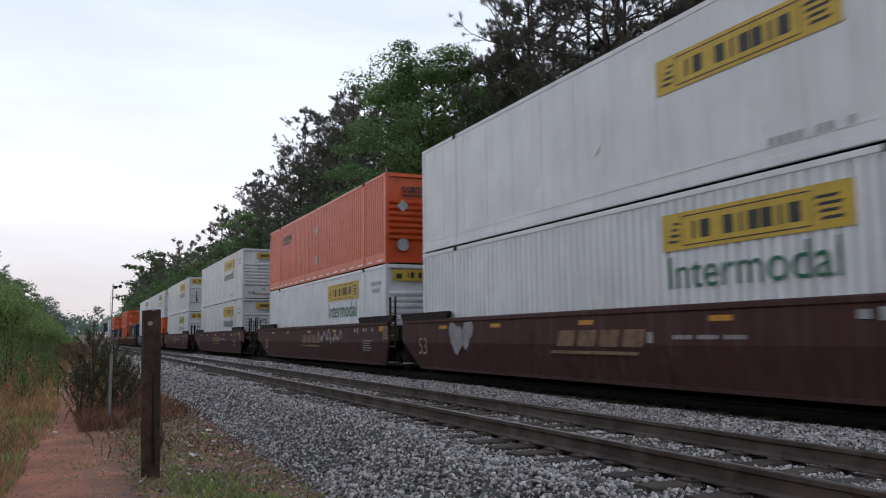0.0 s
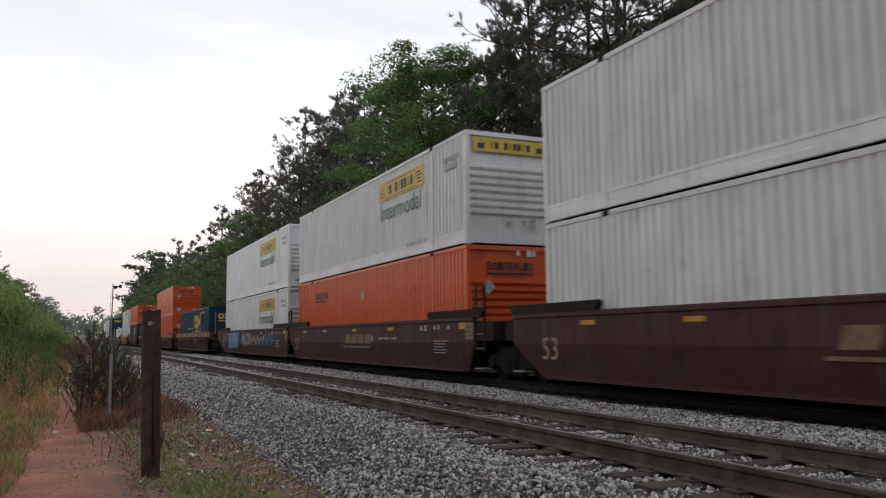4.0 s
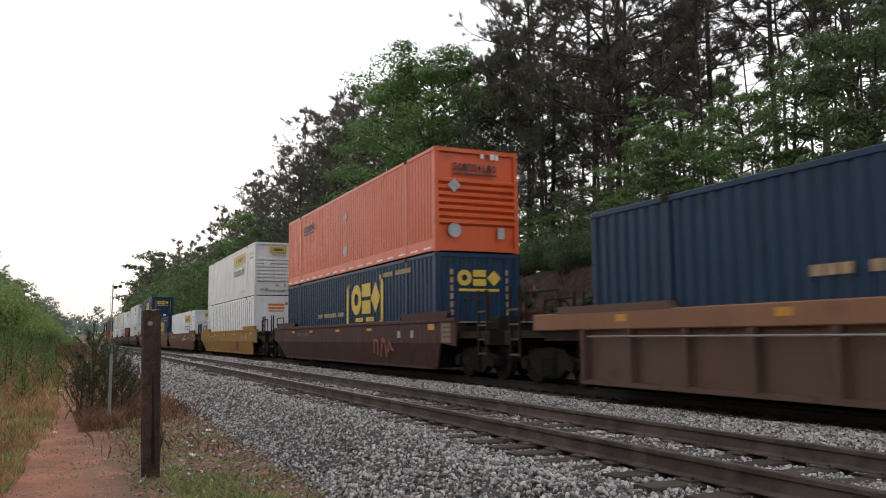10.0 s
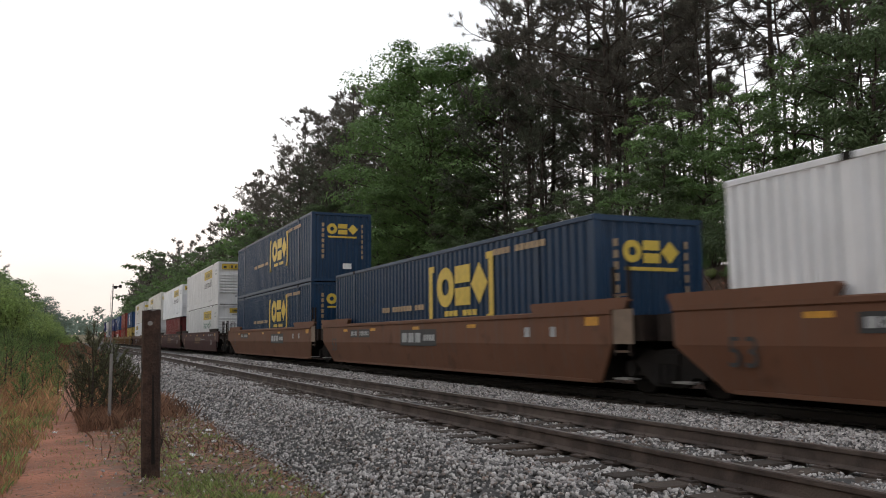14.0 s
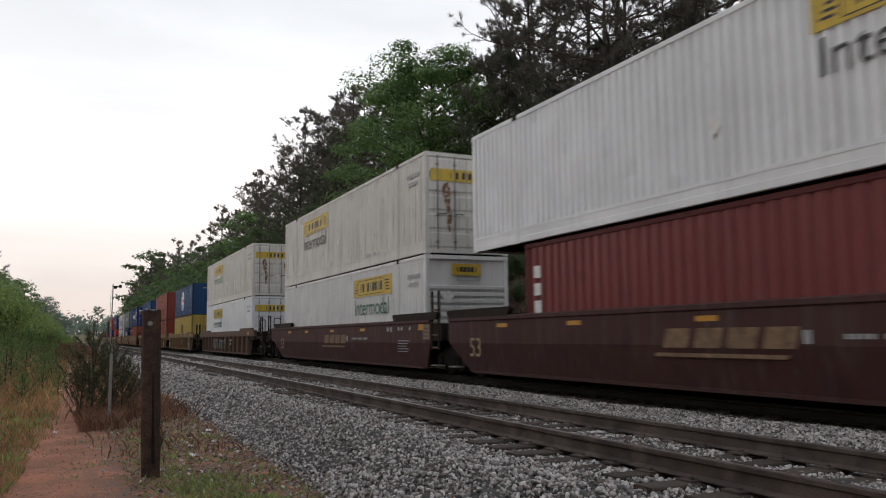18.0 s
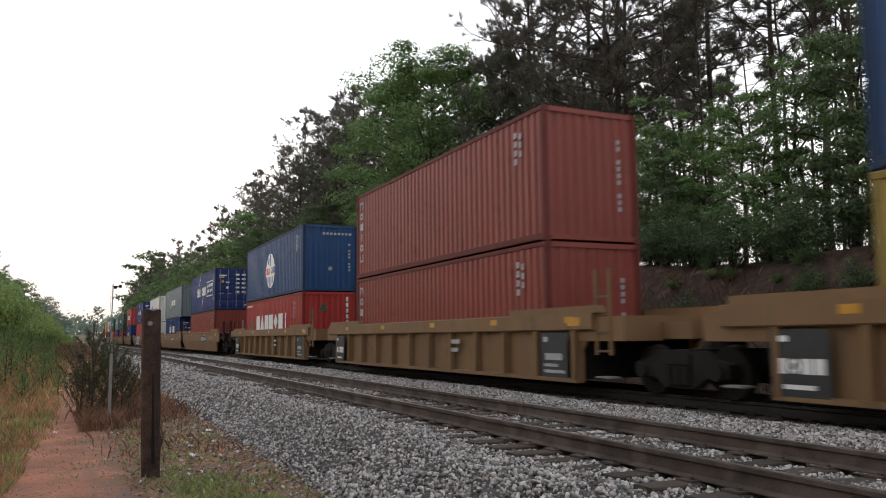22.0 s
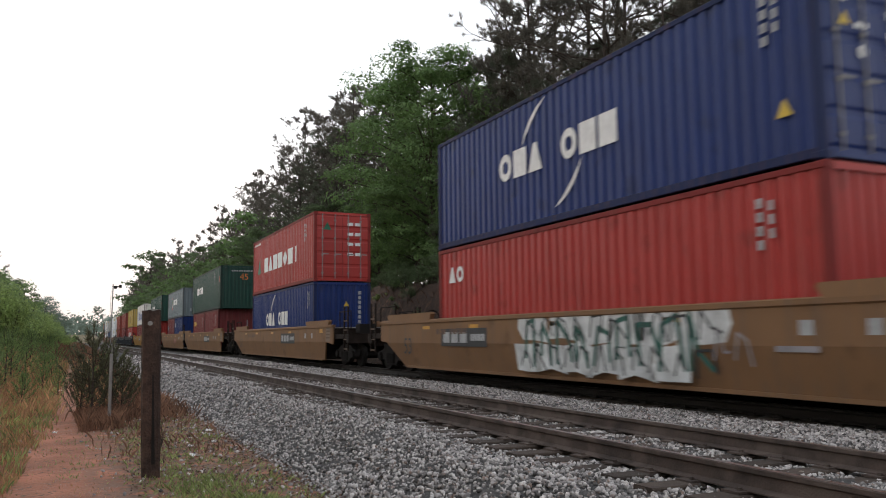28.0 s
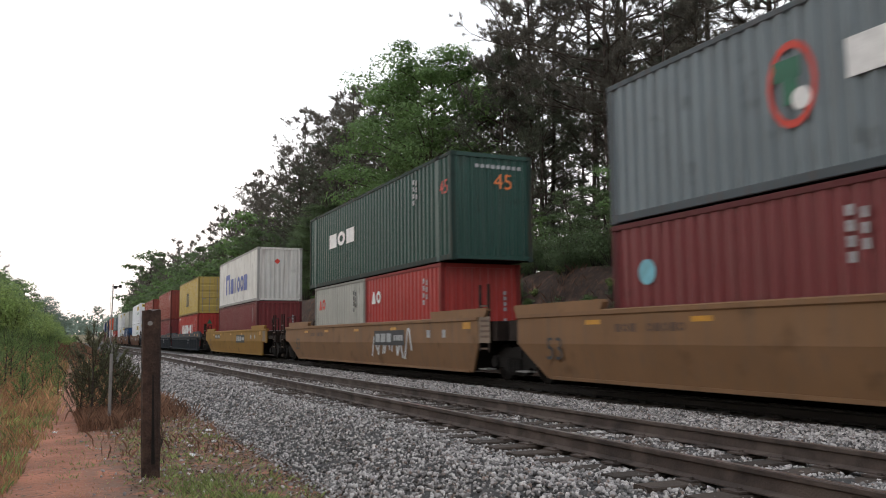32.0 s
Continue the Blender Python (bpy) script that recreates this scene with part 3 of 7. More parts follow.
def container_frame(L, W, H, m, tall=False):
    def rail(z0, z1):
        g = Geo()
        if tall and z0 < 1:
            g.box(-W / 2 + 0.010, -W / 2 + 0.06, -L / 2 + 0.1, L / 2 - 0.1, 0.16, 0.35)
            g.box(-W / 2 + 0.002, -W / 2 + 0.03, -L / 2 + 0.1, L / 2 - 0.1, 0.30, 0.36)
        g.bevel_box(-W / 2, -W / 2 + 0.07, -L / 2 + 0.1, L / 2 - 0.1, z0, z1, 0.012)
        return g
    key = (L, W, round(H, 2), m.name, tall)
    top = shared(("toprail", *key), lambda: rail(H - 0.10, H).mesh("top_rail", m))
    low = shared(("lowrail", *key), lambda: rail(0.03, 0.17).mesh("bottom_rail", m))
    post = shared(("cpost", *key), lambda: Geo().box(-W / 2 - 0.002, -W / 2 + 0.12, -L / 2, -L / 2 + 0.13, 0.11, H - 0.11).mesh("corner_post", m))
    cast = shared(("cast", *key), lambda: Geo().bevel_box(-W / 2 - 0.008, -W / 2 + 0.16, -L / 2 - 0.008, -L / 2 + 0.17, 0.0, 0.118, 0.02).mesh("corner_casting", m))
    roof = shared(("roof", *key), lambda: Geo().box(-W / 2 + 0.05, W / 2 - 0.05, -L / 2 + 0.05, L / 2 - 0.05, H - 0.05, H - 0.015).mesh("roof", m))
    def floor():
        g = Geo().box(-W / 2 + 0.05, W / 2 - 0.05, -L / 2 + 0.05, L / 2 - 0.05, 0.10, 0.14)
        y = -L / 2 + 0.5
        while y < L / 2 - 0.4:
            g.box(-W / 2 + 0.06, W / 2 - 0.06, y, y + 0.05, 0.02, 0.10)
            y += 0.6
        return g.mesh("floor_frame", M_STEEL)
    return top, low, post, cast, roof, shared(("floor", L, W), floor)


def end_mesh(W, H, kind, m):
    """The end wall, in the plane y = 0, facing -y."""
    def make():
        g = Geo()
        x0, x1, z0, z1 = -W / 2 + 0.11, W / 2 - 0.11, 0.12, H - 0.1
        if kind == "ribs":
            prof = [(0.13, z0), (0.09, z0)]
            n = 7
            for i in range(n):
                z = 0.85 + (H - 1.75) * i / (n - 1)
                prof += [(0.09, z - 0.11), (0.0, z - 0.045), (0.0, z + 0.03), (0.09, z + 0.06)]
            g.slab((prof + [(0.09, z1), (0.13, z1)])[::-1], x0, x1)
        elif kind == "iso":
            n = 9
            p = (x1 - x0) / n
            prof = []
            for i in range(n):
                x = x0 + i * p
                prof += [(x, 0.02), (x + p * 0.35, 0.02), (x + p * 0.5, 0.06), (x + p * 0.85, 0.06)]
            prof.append((x1, 0.02))
            for x, y in prof:
                g.v += [(x, y, z0), (x, y, z1)]
            for i in range(len(prof) - 1):
                a = 2 * i
                g.f.append((a, a + 2, a + 3, a + 1))
        return g.mesh("end_wall", m)
    return shared(("end", W, round(H, 2), kind, m.name), make)


def door_mesh(W, H, m):
    def make():
        g = Geo()
        w = W / 2 - 0.125
        z0, z1 = 0.14, H - 0.12
        n = 5
        prof = [(0.07, z0), (0.03, z0)]
        for i in range(n):
            z = z0 + (z1 - z0) * (i + 0.5) / n
            hgt = (z1 - z0) / n * 0.42
            prof += [(0.03, z - hgt), (0.008, z - hgt * 0.78), (0.008, z + hgt * 0.78), (0.03, z + hgt)]
        g.slab((prof + [(0.03, z1), (0.07, z1)])[::-1], -w / 2, w / 2)
        return g.mesh("door", m)
    return shared(("door", W, round(H, 2), m.name), make)


def rod_mesh(H):
    def make():
        g = Geo().tube((0, -0.02, 0.12), (0, -0.02, H - 0.08), 0.018, n=6)
        for z in (0.35, H * 0.38, H * 0.62, H - 0.35):
            g.box(-0.04, 0.04, -0.035, 0.02, z - 0.03, z + 0.03)
        g.box(-0.02, 0.26, -0.05, -0.03, H * 0.38 + 0.02, H * 0.38 + 0.06)
        return g.mesh("lock_rod", M_GALV)
    return shared(("rod", round(H, 2)), make)


# flat paint on a side: u runs to the right as seen from the camera's side, v up
def flat(shapes):
    g = Geo()
    for pts in shapes:
        g.poly([(0.0, -u, v) for u, v in pts])
    return g


def rect(u0, u1, v0, v1, slant=0.0):
    return [(u0, v0), (u1, v0), (u1 + slant, v1), (u0 + slant, v1)]


def ring(cu, cv, ru, rv, hole=0.5, n=18):
    """A ring as a strip of four-cornered pieces."""
    out = []
    for i in range(n):
        a, b = 2 * math.pi * i / n, 2 * math.pi * (i + 1) / n
        out.append([(cu + ru * math.cos(a), cv + rv * math.sin(a)), (cu + ru * math.cos(b), cv + rv * math.sin(b)), (cu + ru * hole * math.cos(b), cv + rv * hole * math.sin(b)), (cu + ru * hole * math.cos(a), cv + rv * hole * math.sin(a))])
    return out


def disc(cu, cv, ru, rv=None, n=20, a0=0.0, a1=2 * math.pi):
    rv = ru if rv is None else rv
    return [(cu + ru * math.cos(a0 + (a1 - a0) * i / n), cv + rv * math.sin(a0 + (a1 - a0) * i / n)) for i in range(n)]


def diamond(cu, cv, r):
    return [(cu - r, cv), (cu, cv - r), (cu + r, cv), (cu, cv + r)]


def arc(cu, cv, r, a0, a1, w, n=10):
    out = []
    for i in range(n):
        a, b = radians(a0 + (a1 - a0) * i / n), radians(a0 + (a1 - a0) * (i + 1) / n)
        wa, wb = w * math.sin(math.pi * (i + 0.15) / (n + 0.3)), w * math.sin(math.pi * (i + 1.15) / (n + 0.3))
        out.append([(cu + (r - wa) * math.cos(a), cv + (r - wa) * math.sin(a)), (cu + (r + wa) * math.cos(a), cv + (r + wa) * math.sin(a)), (cu + (r + wb) * math.cos(b), cv + (r + wb) * math.sin(b)), (cu + (r - wb) * math.cos(b), cv + (r - wb) * math.sin(b))])
    return out


def marks(pattern, u0, u1, v0, v1):
    """A row of plain block shapes: o ring, b block, i bar, n posts with a lintel, u posts with a base, d diamond, t wedge, space."""
    n = len(pattern)
    w = (u1 - u0) / n
    h = v1 - v0
    out = []
    for i, c in enumerate(pattern):
        a, b = u0 + i * w + 0.07 * w, u0 + (i + 1) * w - 0.07 * w
        t = min(0.30 * (b - a), 0.26 * h)
        if c == "o":
            out += ring((a + b) / 2, (v0 + v1) / 2, (b - a) / 2, h / 2, 0.48)
        elif c == "b":
            out.append(rect(a, b, v0, v1))
        elif c == "i":
            out.append(rect((a + b) / 2 - t / 2, (a + b) / 2 + t / 2, v0, v1))
        elif c == "n":
            out += [rect(a, a + t, v0, v1), rect(b - t, b, v0, v1), rect(a + t, b - t, v1 - t, v1)]
        elif c == "m":
            k = (a + b) / 2
            out += [rect(a, a + t * 0.8, v0, v1), rect(k - t * 0.4, k + t * 0.4, v0, v1), rect(b - t * 0.8, b, v0, v1), rect(a, b, v1 - t * 0.6, v1)]
        elif c == "u":
            out += [rect(a, a + t, v0, v1), rect(b - t, b, v0, v1), rect(a + t, b - t, v0, v0 + t)]
        elif c == "l":
            out += [rect(a, a + t, v0, v1), rect(a + t, b, v0, v0 + t)]
        elif c == "d":
            out.append([(a, (v0 + v1) / 2), ((a + b) / 2, v0), (b, (v0 + v1) / 2), ((a + b) / 2, v1)])
        elif c == "t":
            out.append([(a, v0), (b, v0), ((a + b) / 2 + t * 0.4, v1), ((a + b) / 2 - t * 0.4, v1)])
        elif c == "z":
            q = h / 5
            out += [rect(a, b, v0, v0 + q), rect(a, b, v0 + 2 * q, v0 + 3 * q), rect(a, b, v1 - q, v1), rect(a, a + t, v0 + 3 * q, v1 - q), rect(b - t, b, v0 + q, v0 + 2 * q)]
    return out


def code_bars(u, v, w=0.10, h=0.75, n=5):
    """Upright column of small bars standing for an unreadable number."""
    step = h / n
    return [rect(u, u + w, v - (i + 1) * step + step * 0.3, v - i * step) for i in range(n)]


def text_mesh(body, width, m, key=""):
    """Lettering in the built-in font, scaled to a width, in the plane x = 0 facing -x, starting at y = 0."""
    def make():
        cu = bpy.data.curves.new("lettering", "FONT")
        cu.body = body
        cu.size = 1.0
        tmp = bpy.data.objects.new("lettering", cu)
        scene.collection.objects.link(tmp)
        dg = bpy.context.evaluated_depsgraph_get()
        me = bpy.data.meshes.new_from_object(tmp.evaluated_get(dg))
        bpy.data.objects.remove(tmp)
        co = np.empty(len(me.vertices) * 3, dtype=np.float32)
        me.vertices.foreach_get("co", co)
        co = co.reshape(-1, 3)
        co[:, 0] -= co[:, 0].min()
        co[:, 1] -= co[:, 1].min()
        k = width / co[:, 0].max()
        out = np.stack([np.zeros(len(co)), -co[:, 0] * k, co[:, 1] * k], 1)
        me.vertices.foreach_set("co", out.astype(np.float32).ravel())
        me.materials.clear()
        me.materials.append(m)
        me.update()
        return me
    return shared(("text", body, width, m.name, key), make)


class Sheet:
    """Paint on one side of a thing; a is the distance from its near end."""

    def __init__(self, thing, x, near_y):
        self.thing, self.x, self.near_y, self.k = thing, x, near_y, 0

    def put(self, name, key, shapes_fn, m, a, v=0.0, label=""):
        self.k += 1
        me = shared(("paint", key, m.name), lambda: flat(shapes_fn()).mesh(name, m))
        return part(name, me, self.thing, label, (self.x - 0.003 - 0.0012 * (self.k % 9), self.near_y + a, v))

    def text(self, body, width, m, a, v, label=""):
        self.k += 1
        return part("lettering", text_mesh(body, width, m), self.thing, label, (self.x - 0.006, self.near_y + a, v))


def on_end(thing, name, key, shapes_fn, m, y, label=""):
    """Flat paint on the near end; u to the right, centred."""
    def make():
        g = Geo()
        for pts in shapes_fn():
            g.poly([(u, 0.0, v) for u, v in pts])
        return g.mesh(name, m)
    return part(name, shared(("endpaint", key, m.name), make), thing, label, (0, y - 0.006, 0))


def end_text(thing, body, width, m, u, v, y, label=""):
    return part("lettering", text_mesh(body, width, m), thing, label, (u, y - 0.008, v), 90)


EDGES = {}


def edge_paint(m, iso):
    """The darker, rust-worn paint of an old box's posts and rails."""
    if not iso:
        return m
    if m.name not in EDGES:
        tint = [n for n in m.node_tree.nodes if n.type == "VECT_MATH"][0].inputs[0].default_value
        EDGES[m.name] = paint("worn_edge_" + m.name, tuple(0.5 * c + 0.008 for c in tint), 0.6, 0.75, True, gloss=0.25)
    return EDGES[m.name]


SIZES = {53: (16.154, 2.591), 45: (13.716, 2.438), 40: (12.192, 2.438), 20: (6.058, 2.438)}
HC, STD = 2.896, 2.591


def container(length, H, m, wall="iso", near_end="iso", label="", group="containers on the train"):
    L, W = SIZES[length]
    c = new("shipping_container")
    worn = edge_paint(m, wall == "iso" and length != 53)
    top, low, post, cast, roof, floor = container_frame(L, W, H, worn, wall in ("domestic", "sheet"))
    wall_me = wall_mesh(L, H, wall, m)
    part("side_wall", wall_me, c, "", (-W / 2 + 0.012, 0, 0))
    part("side_wall", wall_me, c, "", (W / 2 - 0.012, 0, 0), 180)
    if wall == "post":
        part("joint_stripping", post_gaps_mesh(L, H), c, "dull metal joints between white panels", (-W / 2 + 0.014, 0, 0))
    part("roof", roof, c)
    part("floor_frame", floor, c)
    for rz in (0, 180):
        part("top_rail", top, c, "", None, rz)
        part("bottom_rail", low, c, "", None, rz)
        for me in (post, cast):
            part(me.name.split(".")[0], me, c, "", None, rz)
        part("corner_casting", cast, c, "", (0, 0, H - 0.118 + 0.002), rz)
    post_b = shared(("cpostb", L, W, round(H, 2), worn.name), lambda: Geo().box(-W / 2 - 0.002, -W / 2 + 0.12, L / 2 - 0.13, L / 2, 0.11, H - 0.11).mesh("corner_post", worn))
    cast_b = shared(("castb", L, W, worn.name), lambda: Geo().bevel_box(-W / 2 - 0.008, -W / 2 + 0.16, L / 2 - 0.17, L / 2 + 0.008, 0.0, 0.118, 0.02).mesh("corner_casting", worn))
    for rz in (0, 180):
        part("corner_post", post_b, c, "", None, rz)
        part("corner_casting", cast_b, c, "", None, rz)
        part("corner_casting", cast_b, c, "", (0, 0, H - 0.116), rz)
    far_end = "doors" if near_end != "doors" else ("ribs" if length == 53 else "iso")
    for side, kind in ((-1, near_end), (1, far_end)):
        rz = 0 if side < 0 else 180
        if kind == "doors":
            w = W / 2 - 0.125
            for k in (-1, 1):
                d = part("door", door_mesh(W, H, m), c, "", (k * (w / 2 + 0.008), side * L / 2, 0), rz)
                if side < 0:
                    for dx in (-0.32, 0.22):
                        part("lock_rod", rod_mesh(H), d, "steel lock rod", (dx, 0, 0))
        else:
            part("end_wall", end_mesh(W, H, kind, m), c, "", (0, side * L / 2, 0), rz)
        g_head = shared(("header", W, m.name), lambda: Geo().box(-W / 2 + 0.1, W / 2 - 0.1, -0.005, 0.1, -0.11, 0.0).mesh("end_header", m))
        part("end_header", g_head, c, "", (0, side * L / 2, H - 0.004), rz)
        part("end_sill", g_head, c, "", (0, side * L / 2, 0.145), rz)
    if length in (53, 45):
        lift = shared(("lift", W, round(H, 2), m.name), lambda: Geo().bevel_box(-W / 2 - 0.006, -W / 2 + 0.05, -0.09, 0.09, 0.02, H - 0.005, 0.006).mesh("lifting_post", m))
        fitting = shared(("fit", W), lambda: Geo().box(-W / 2 - 0.014, -W / 2 + 0.1, -0.09, 0.09, 0.0, 0.11).mesh("lift_fitting", M_STEEL))
        for y in (-6.0, 6.0):
            part("lifting_post", lift, c, "", (0, y, 0))
            part("lift_fitting", fitting, c, "dark steel fitting", (0, y, H - 0.105))
    tagged(c, label, "shipping container", group)
    return c, L, W, Sheet(c, -W / 2, -L / 2)


def small_codes(sh, key, L, H, m, a=0.9):
    sh.put("numbering", "codes" + key, lambda: code_bars(0, 0, 0.11, 0.8, 4) + code_bars(0.22, -0.05, 0.09, 0.6, 3), m, a, H - 0.35)


RUST = random.Random(12)


def jbh(H=HC, doors=False, near_logo=None, clean=False, wide=True, stained=False, wall="domestic", dark_text=False, rusty_end=False):
    m = M_WHITE_RUST if stained else (M_WHITE_CLEAN if clean else M_WHITE)
    what = "rust-streaked white" if stained else ("clean white" if clean else "white")
    c, L, W, sh = container(53, H, m, wall, "doors" if doors else "ribs", what + " ribbed intermodal container with a yellow sign")
    a = 13.0 if doors else 6.2
    top = H - 0.33
    if wall == "sheet":
        top = H - 0.62
    sh.put("sign_panel", "jbpanel", lambda: [rect(0, 3.6, 0, 0.6)], M_SIGN_YELLOW, a, top - 0.6, "yellow rectangular company sign")
    sh.put("sign_marking", "jbmarks", lambda: marks("ib bibbib", 0.62, 2.8, 0.15, 0.43) + [rect(0.16 + 0.05 * i, 0.40 + 0.04 * (i % 2), 0.12 + 0.095 * i, 0.165 + 0.095 * i, -0.04) for i in range(4)] + [rect(3.08 - 0.03 * i, 3.42 - 0.06 * (i % 2), 0.12 + 0.095 * i, 0.165 + 0.095 * i, 0.04) for i in range(4)], M_INK, a, top - 0.6)
    sh.put("sign_lining", "jblines", lambda: [rect(0.48, 2.95, 0.52, 0.54), rect(0.48, 2.95, 0.055, 0.075), rect(0.48, 0.5, 0.075, 0.52), rect(2.93, 2.95, 0.075, 0.52)], M_INK, a, top - 0.6)
    if wall != "sheet":
        sh.text("Intermodal", 3.25, M_INK if dark_text else M_INK_GREEN, a - 0.12, top - 1.22, "dark green painted word")
    sh.put("numbering", "jbnum", lambda: [rect(i * 0.16, i * 0.16 + 0.11, 0, 0.12) for i in range(9) if i not in (4, 7)], M_INK_GREY, 3.9 if not doors else 5.0, 0.32)
    sh.put("numbering", "jbnum2", lambda: [rect(i * 0.16, i * 0.16 + 0.11, 0, 0.12) for i in range(6)] + [rect(0.1, 0.8, -0.22, -0.12)], M_INK_GREY, 1.3, H - 0.62)
    sh.put("diamond_patch", "jbdia", lambda: [diamond(0, 0, 0.17)], M_INK_WHITE, 8.0, 1.2)
    y = -L / 2
    if doors:
        on_end(c, "sign_panel", "jbdoor%.2f" % H, lambda: [rect(-1.13, -0.03, H - 0.82, H - 0.47), rect(0.03, 1.13, H - 0.82, H - 0.47)], M_SIGN_YELLOW, y - 0.012, "yellow sign across both doors")
        on_end(c, "sign_marking", "jbdoorm%.2f" % H, lambda: marks("i b b", -0.55, -0.05, H - 0.74, H - 0.55) + marks("b b i", 0.05, 0.6, H - 0.74, H - 0.55), M_INK, y - 0.016)
        on_end(c, "door_label", "jbdlab", lambda: [rect(0.62, 0.92, 0.72, 1.1)], M_SIGN_YELLOW, y - 0.012)
    elif wide:
        on_end(c, "sign_panel", "jbw%.2f" % H, lambda: [rect(-1.06, 1.06, H - 0.52, H - 0.16)], M_SIGN_YELLOW, y, "yellow sign across the end wall")
        on_end(c, "sign_marking", "jbwm%.2f" % H, lambda: marks("ib bibbib", -0.6, 0.6, H - 0.43, H - 0.25) + [rect(-0.95, -0.75, H - 0.45, H - 0.3), rect(0.78, 0.95, H - 0.45, H - 0.3)], M_INK, y - 0.004)
    else:
        on_end(c, "sign_panel", "jbs%.2f" % H, lambda: [rect(-0.5, 0.42, H - 0.56, H - 0.24)], M_SIGN_YELLOW, y, "small yellow sign on the end wall")
        on_end(c, "sign_marking", "jbsm%.2f" % H, lambda: marks("ibbbbi", -0.38, 0.32, H - 0.47, H - 0.33), M_INK, y - 0.004)
        on_end(c, "numbering", "jbsn%.2f" % H, lambda: [rect(-0.35, 0.4, H - 0.72, H - 0.64)], M_INK_GREY, y)
    if rusty_end:
        on_end(c, "rust_stain", "jbrust", lambda: [blob(RUST, -0.66, 1.2, 0.07, 0.42, 16), blob(RUST, -0.62, 0.95, 0.06, 0.22, 16)], M_RUST, y - 0.006, "brown rust stain on the end wall")
        on_end(c, "rust_stain", "jbrust2", lambda: [blob(RUST, 0.62, 1.2, 0.08, 0.5, 16), blob(RUST, 0.66, 0.95, 0.07, 0.34, 12)], M_RUST, y - 0.006, "brown rust stain on the end wall")
    if doors and stained:
        for k, (u, v, ru, rv) in enumerate(((-0.62, H - 1.25, 0.11, 0.48), (-0.55, 0.95, 0.07, 0.3), (0.55, H - 1.3, 0.10, 0.52), (0.78, 1.0, 0.06, 0.26))):
            on_end(c, "rust_stain", "jbdr%d" % k, lambda: [blob(RUST, u, v, ru, rv, 18)], M_RUST_THIN, y - 0.014, "brown rust stain on the door")
    if not doors and not wide:
        on_end(c, "placard", "jbplac%.2f" % H, lambda: [diamond(-0.62, H * 0.6, 0.19)], M_INK_WHITE, y - 0.012, "white diamond placard")
        on_end(c, "grime_stain", "jbgrime%.2f" % H, lambda: [blob(RUST, -0.7, 0.32, 0.28, 0.10, 16), blob(RUST, 0.1, 0.26, 0.6, 0.07, 18), blob(RUST, 0.8, 0.34, 0.22, 0.12, 16)], M_GRIME, y - 0.003, "dark grime along the foot of the end wall")
    if not doors:
        on_end(c, "end_labelling", "jblab%.2f" % H, lambda: [rect(0.3, 0.42, 0.5, 0.66), rect(0.55, 0.7, 0.45, 0.7), rect(-0.15, 0.0, 0.5, 0.62)], M_INK_GREY, y - 0.002)
    return c


def ribbed_white(H=HC):
    c, L, W, sh = container(53, H, M_WHITE_CLEAN, "post", "sheet_end", "white sheet-and-post container with dark vertical joints")
    part("end_panel", shared(("flatend", H), lambda: Geo().box(-W / 2 + 0.1, W / 2 - 0.1, 0.02, 0.07, 0.12, H - 0.1).mesh("end_panel", M_WHITE_CLEAN)), c, "", (0, -L / 2, 0))
    on_end(c, "sign_marking", "rw", lambda: [rect(-0.55, 0.35, H - 0.72, H - 0.60), rect(-0.55, 0.35, H - 0.54, H - 0.42), rect(-0.5, 0.3, H - 0.85, H - 0.79), rect(0.38, 0.55, H - 0.5, H - 0.34)], M_INK_ORANGE, -L / 2 + 0.012, "faded orange company mark")
    on_end(c, "numbering", "rwn", lambda: [rect(0.72, 0.82, H - 0.4 - 0.2 * i, H - 0.26 - 0.2 * i) for i in range(6)], M_INK_GREY, -L / 2 + 0.012)
    sh.put("numbering", "rwb", lambda: [rect(0, 0.5, 0, 0.1), rect(0, 0.4, -0.2, -0.12), rect(0, 0.45, -0.4, -0.3)], M_INK_GREY, 1.4, H - 0.4)
    return c


def orange(H=HC, far_logo=True):
    c, L, W, sh = container(53, H, M_ORANGE, "domestic", "ribs", "bright orange ribbed intermodal container")
    sh.put("name_marking", "orname", lambda: marks("zobnmdl", 0, 1.85, 0, 0.26) + [rect(0, 1.5, -0.12, -0.05)], M_INK, 13.6, H - 0.8)
    sh.put("diamond_patch", "ordia", lambda: [diamond(0, 0, 0.2), disc(0, -1.22, 0.2)], M_INK_GREY, 7.85, H - 0.88)
    sh.put("reflective_strip", "ordash", lambda: [rect(i * 0.95, i * 0.95 + 0.5, 0, 0.05) for i in range(17)], M_INK_WHITE, L - 0.2, 0.1)
    y = -L / 2
    on_end(c, "name_marking", "orend%.2f" % H, lambda: marks("zobnmdlbo", -0.75, 0.62, H - 0.62, H - 0.42) + [rect(-0.75, 0.62, H - 0.74, H - 0.69)], M_INK, y)
    on_end(c, "diamond_patch", "orenddia%.2f" % H, lambda: [diamond(-0.72, H - 1.05, 0.2), disc(-0.72, 0.6, 0.2), rect(0.62, 0.82, 0.40, 0.72)], M_INK_GREY, y - 0.03)
    on_end(c, "white_tagging", "ortag%.2f" % H, lambda: [rect(0.12, 0.22, H - 0.24, H - 0.11), rect(0.42, 0.56, H - 0.26, H - 0.1), rect(0.60, 0.68, H - 0.26, H - 0.1)], M_INK_WHITE, y)
    return c


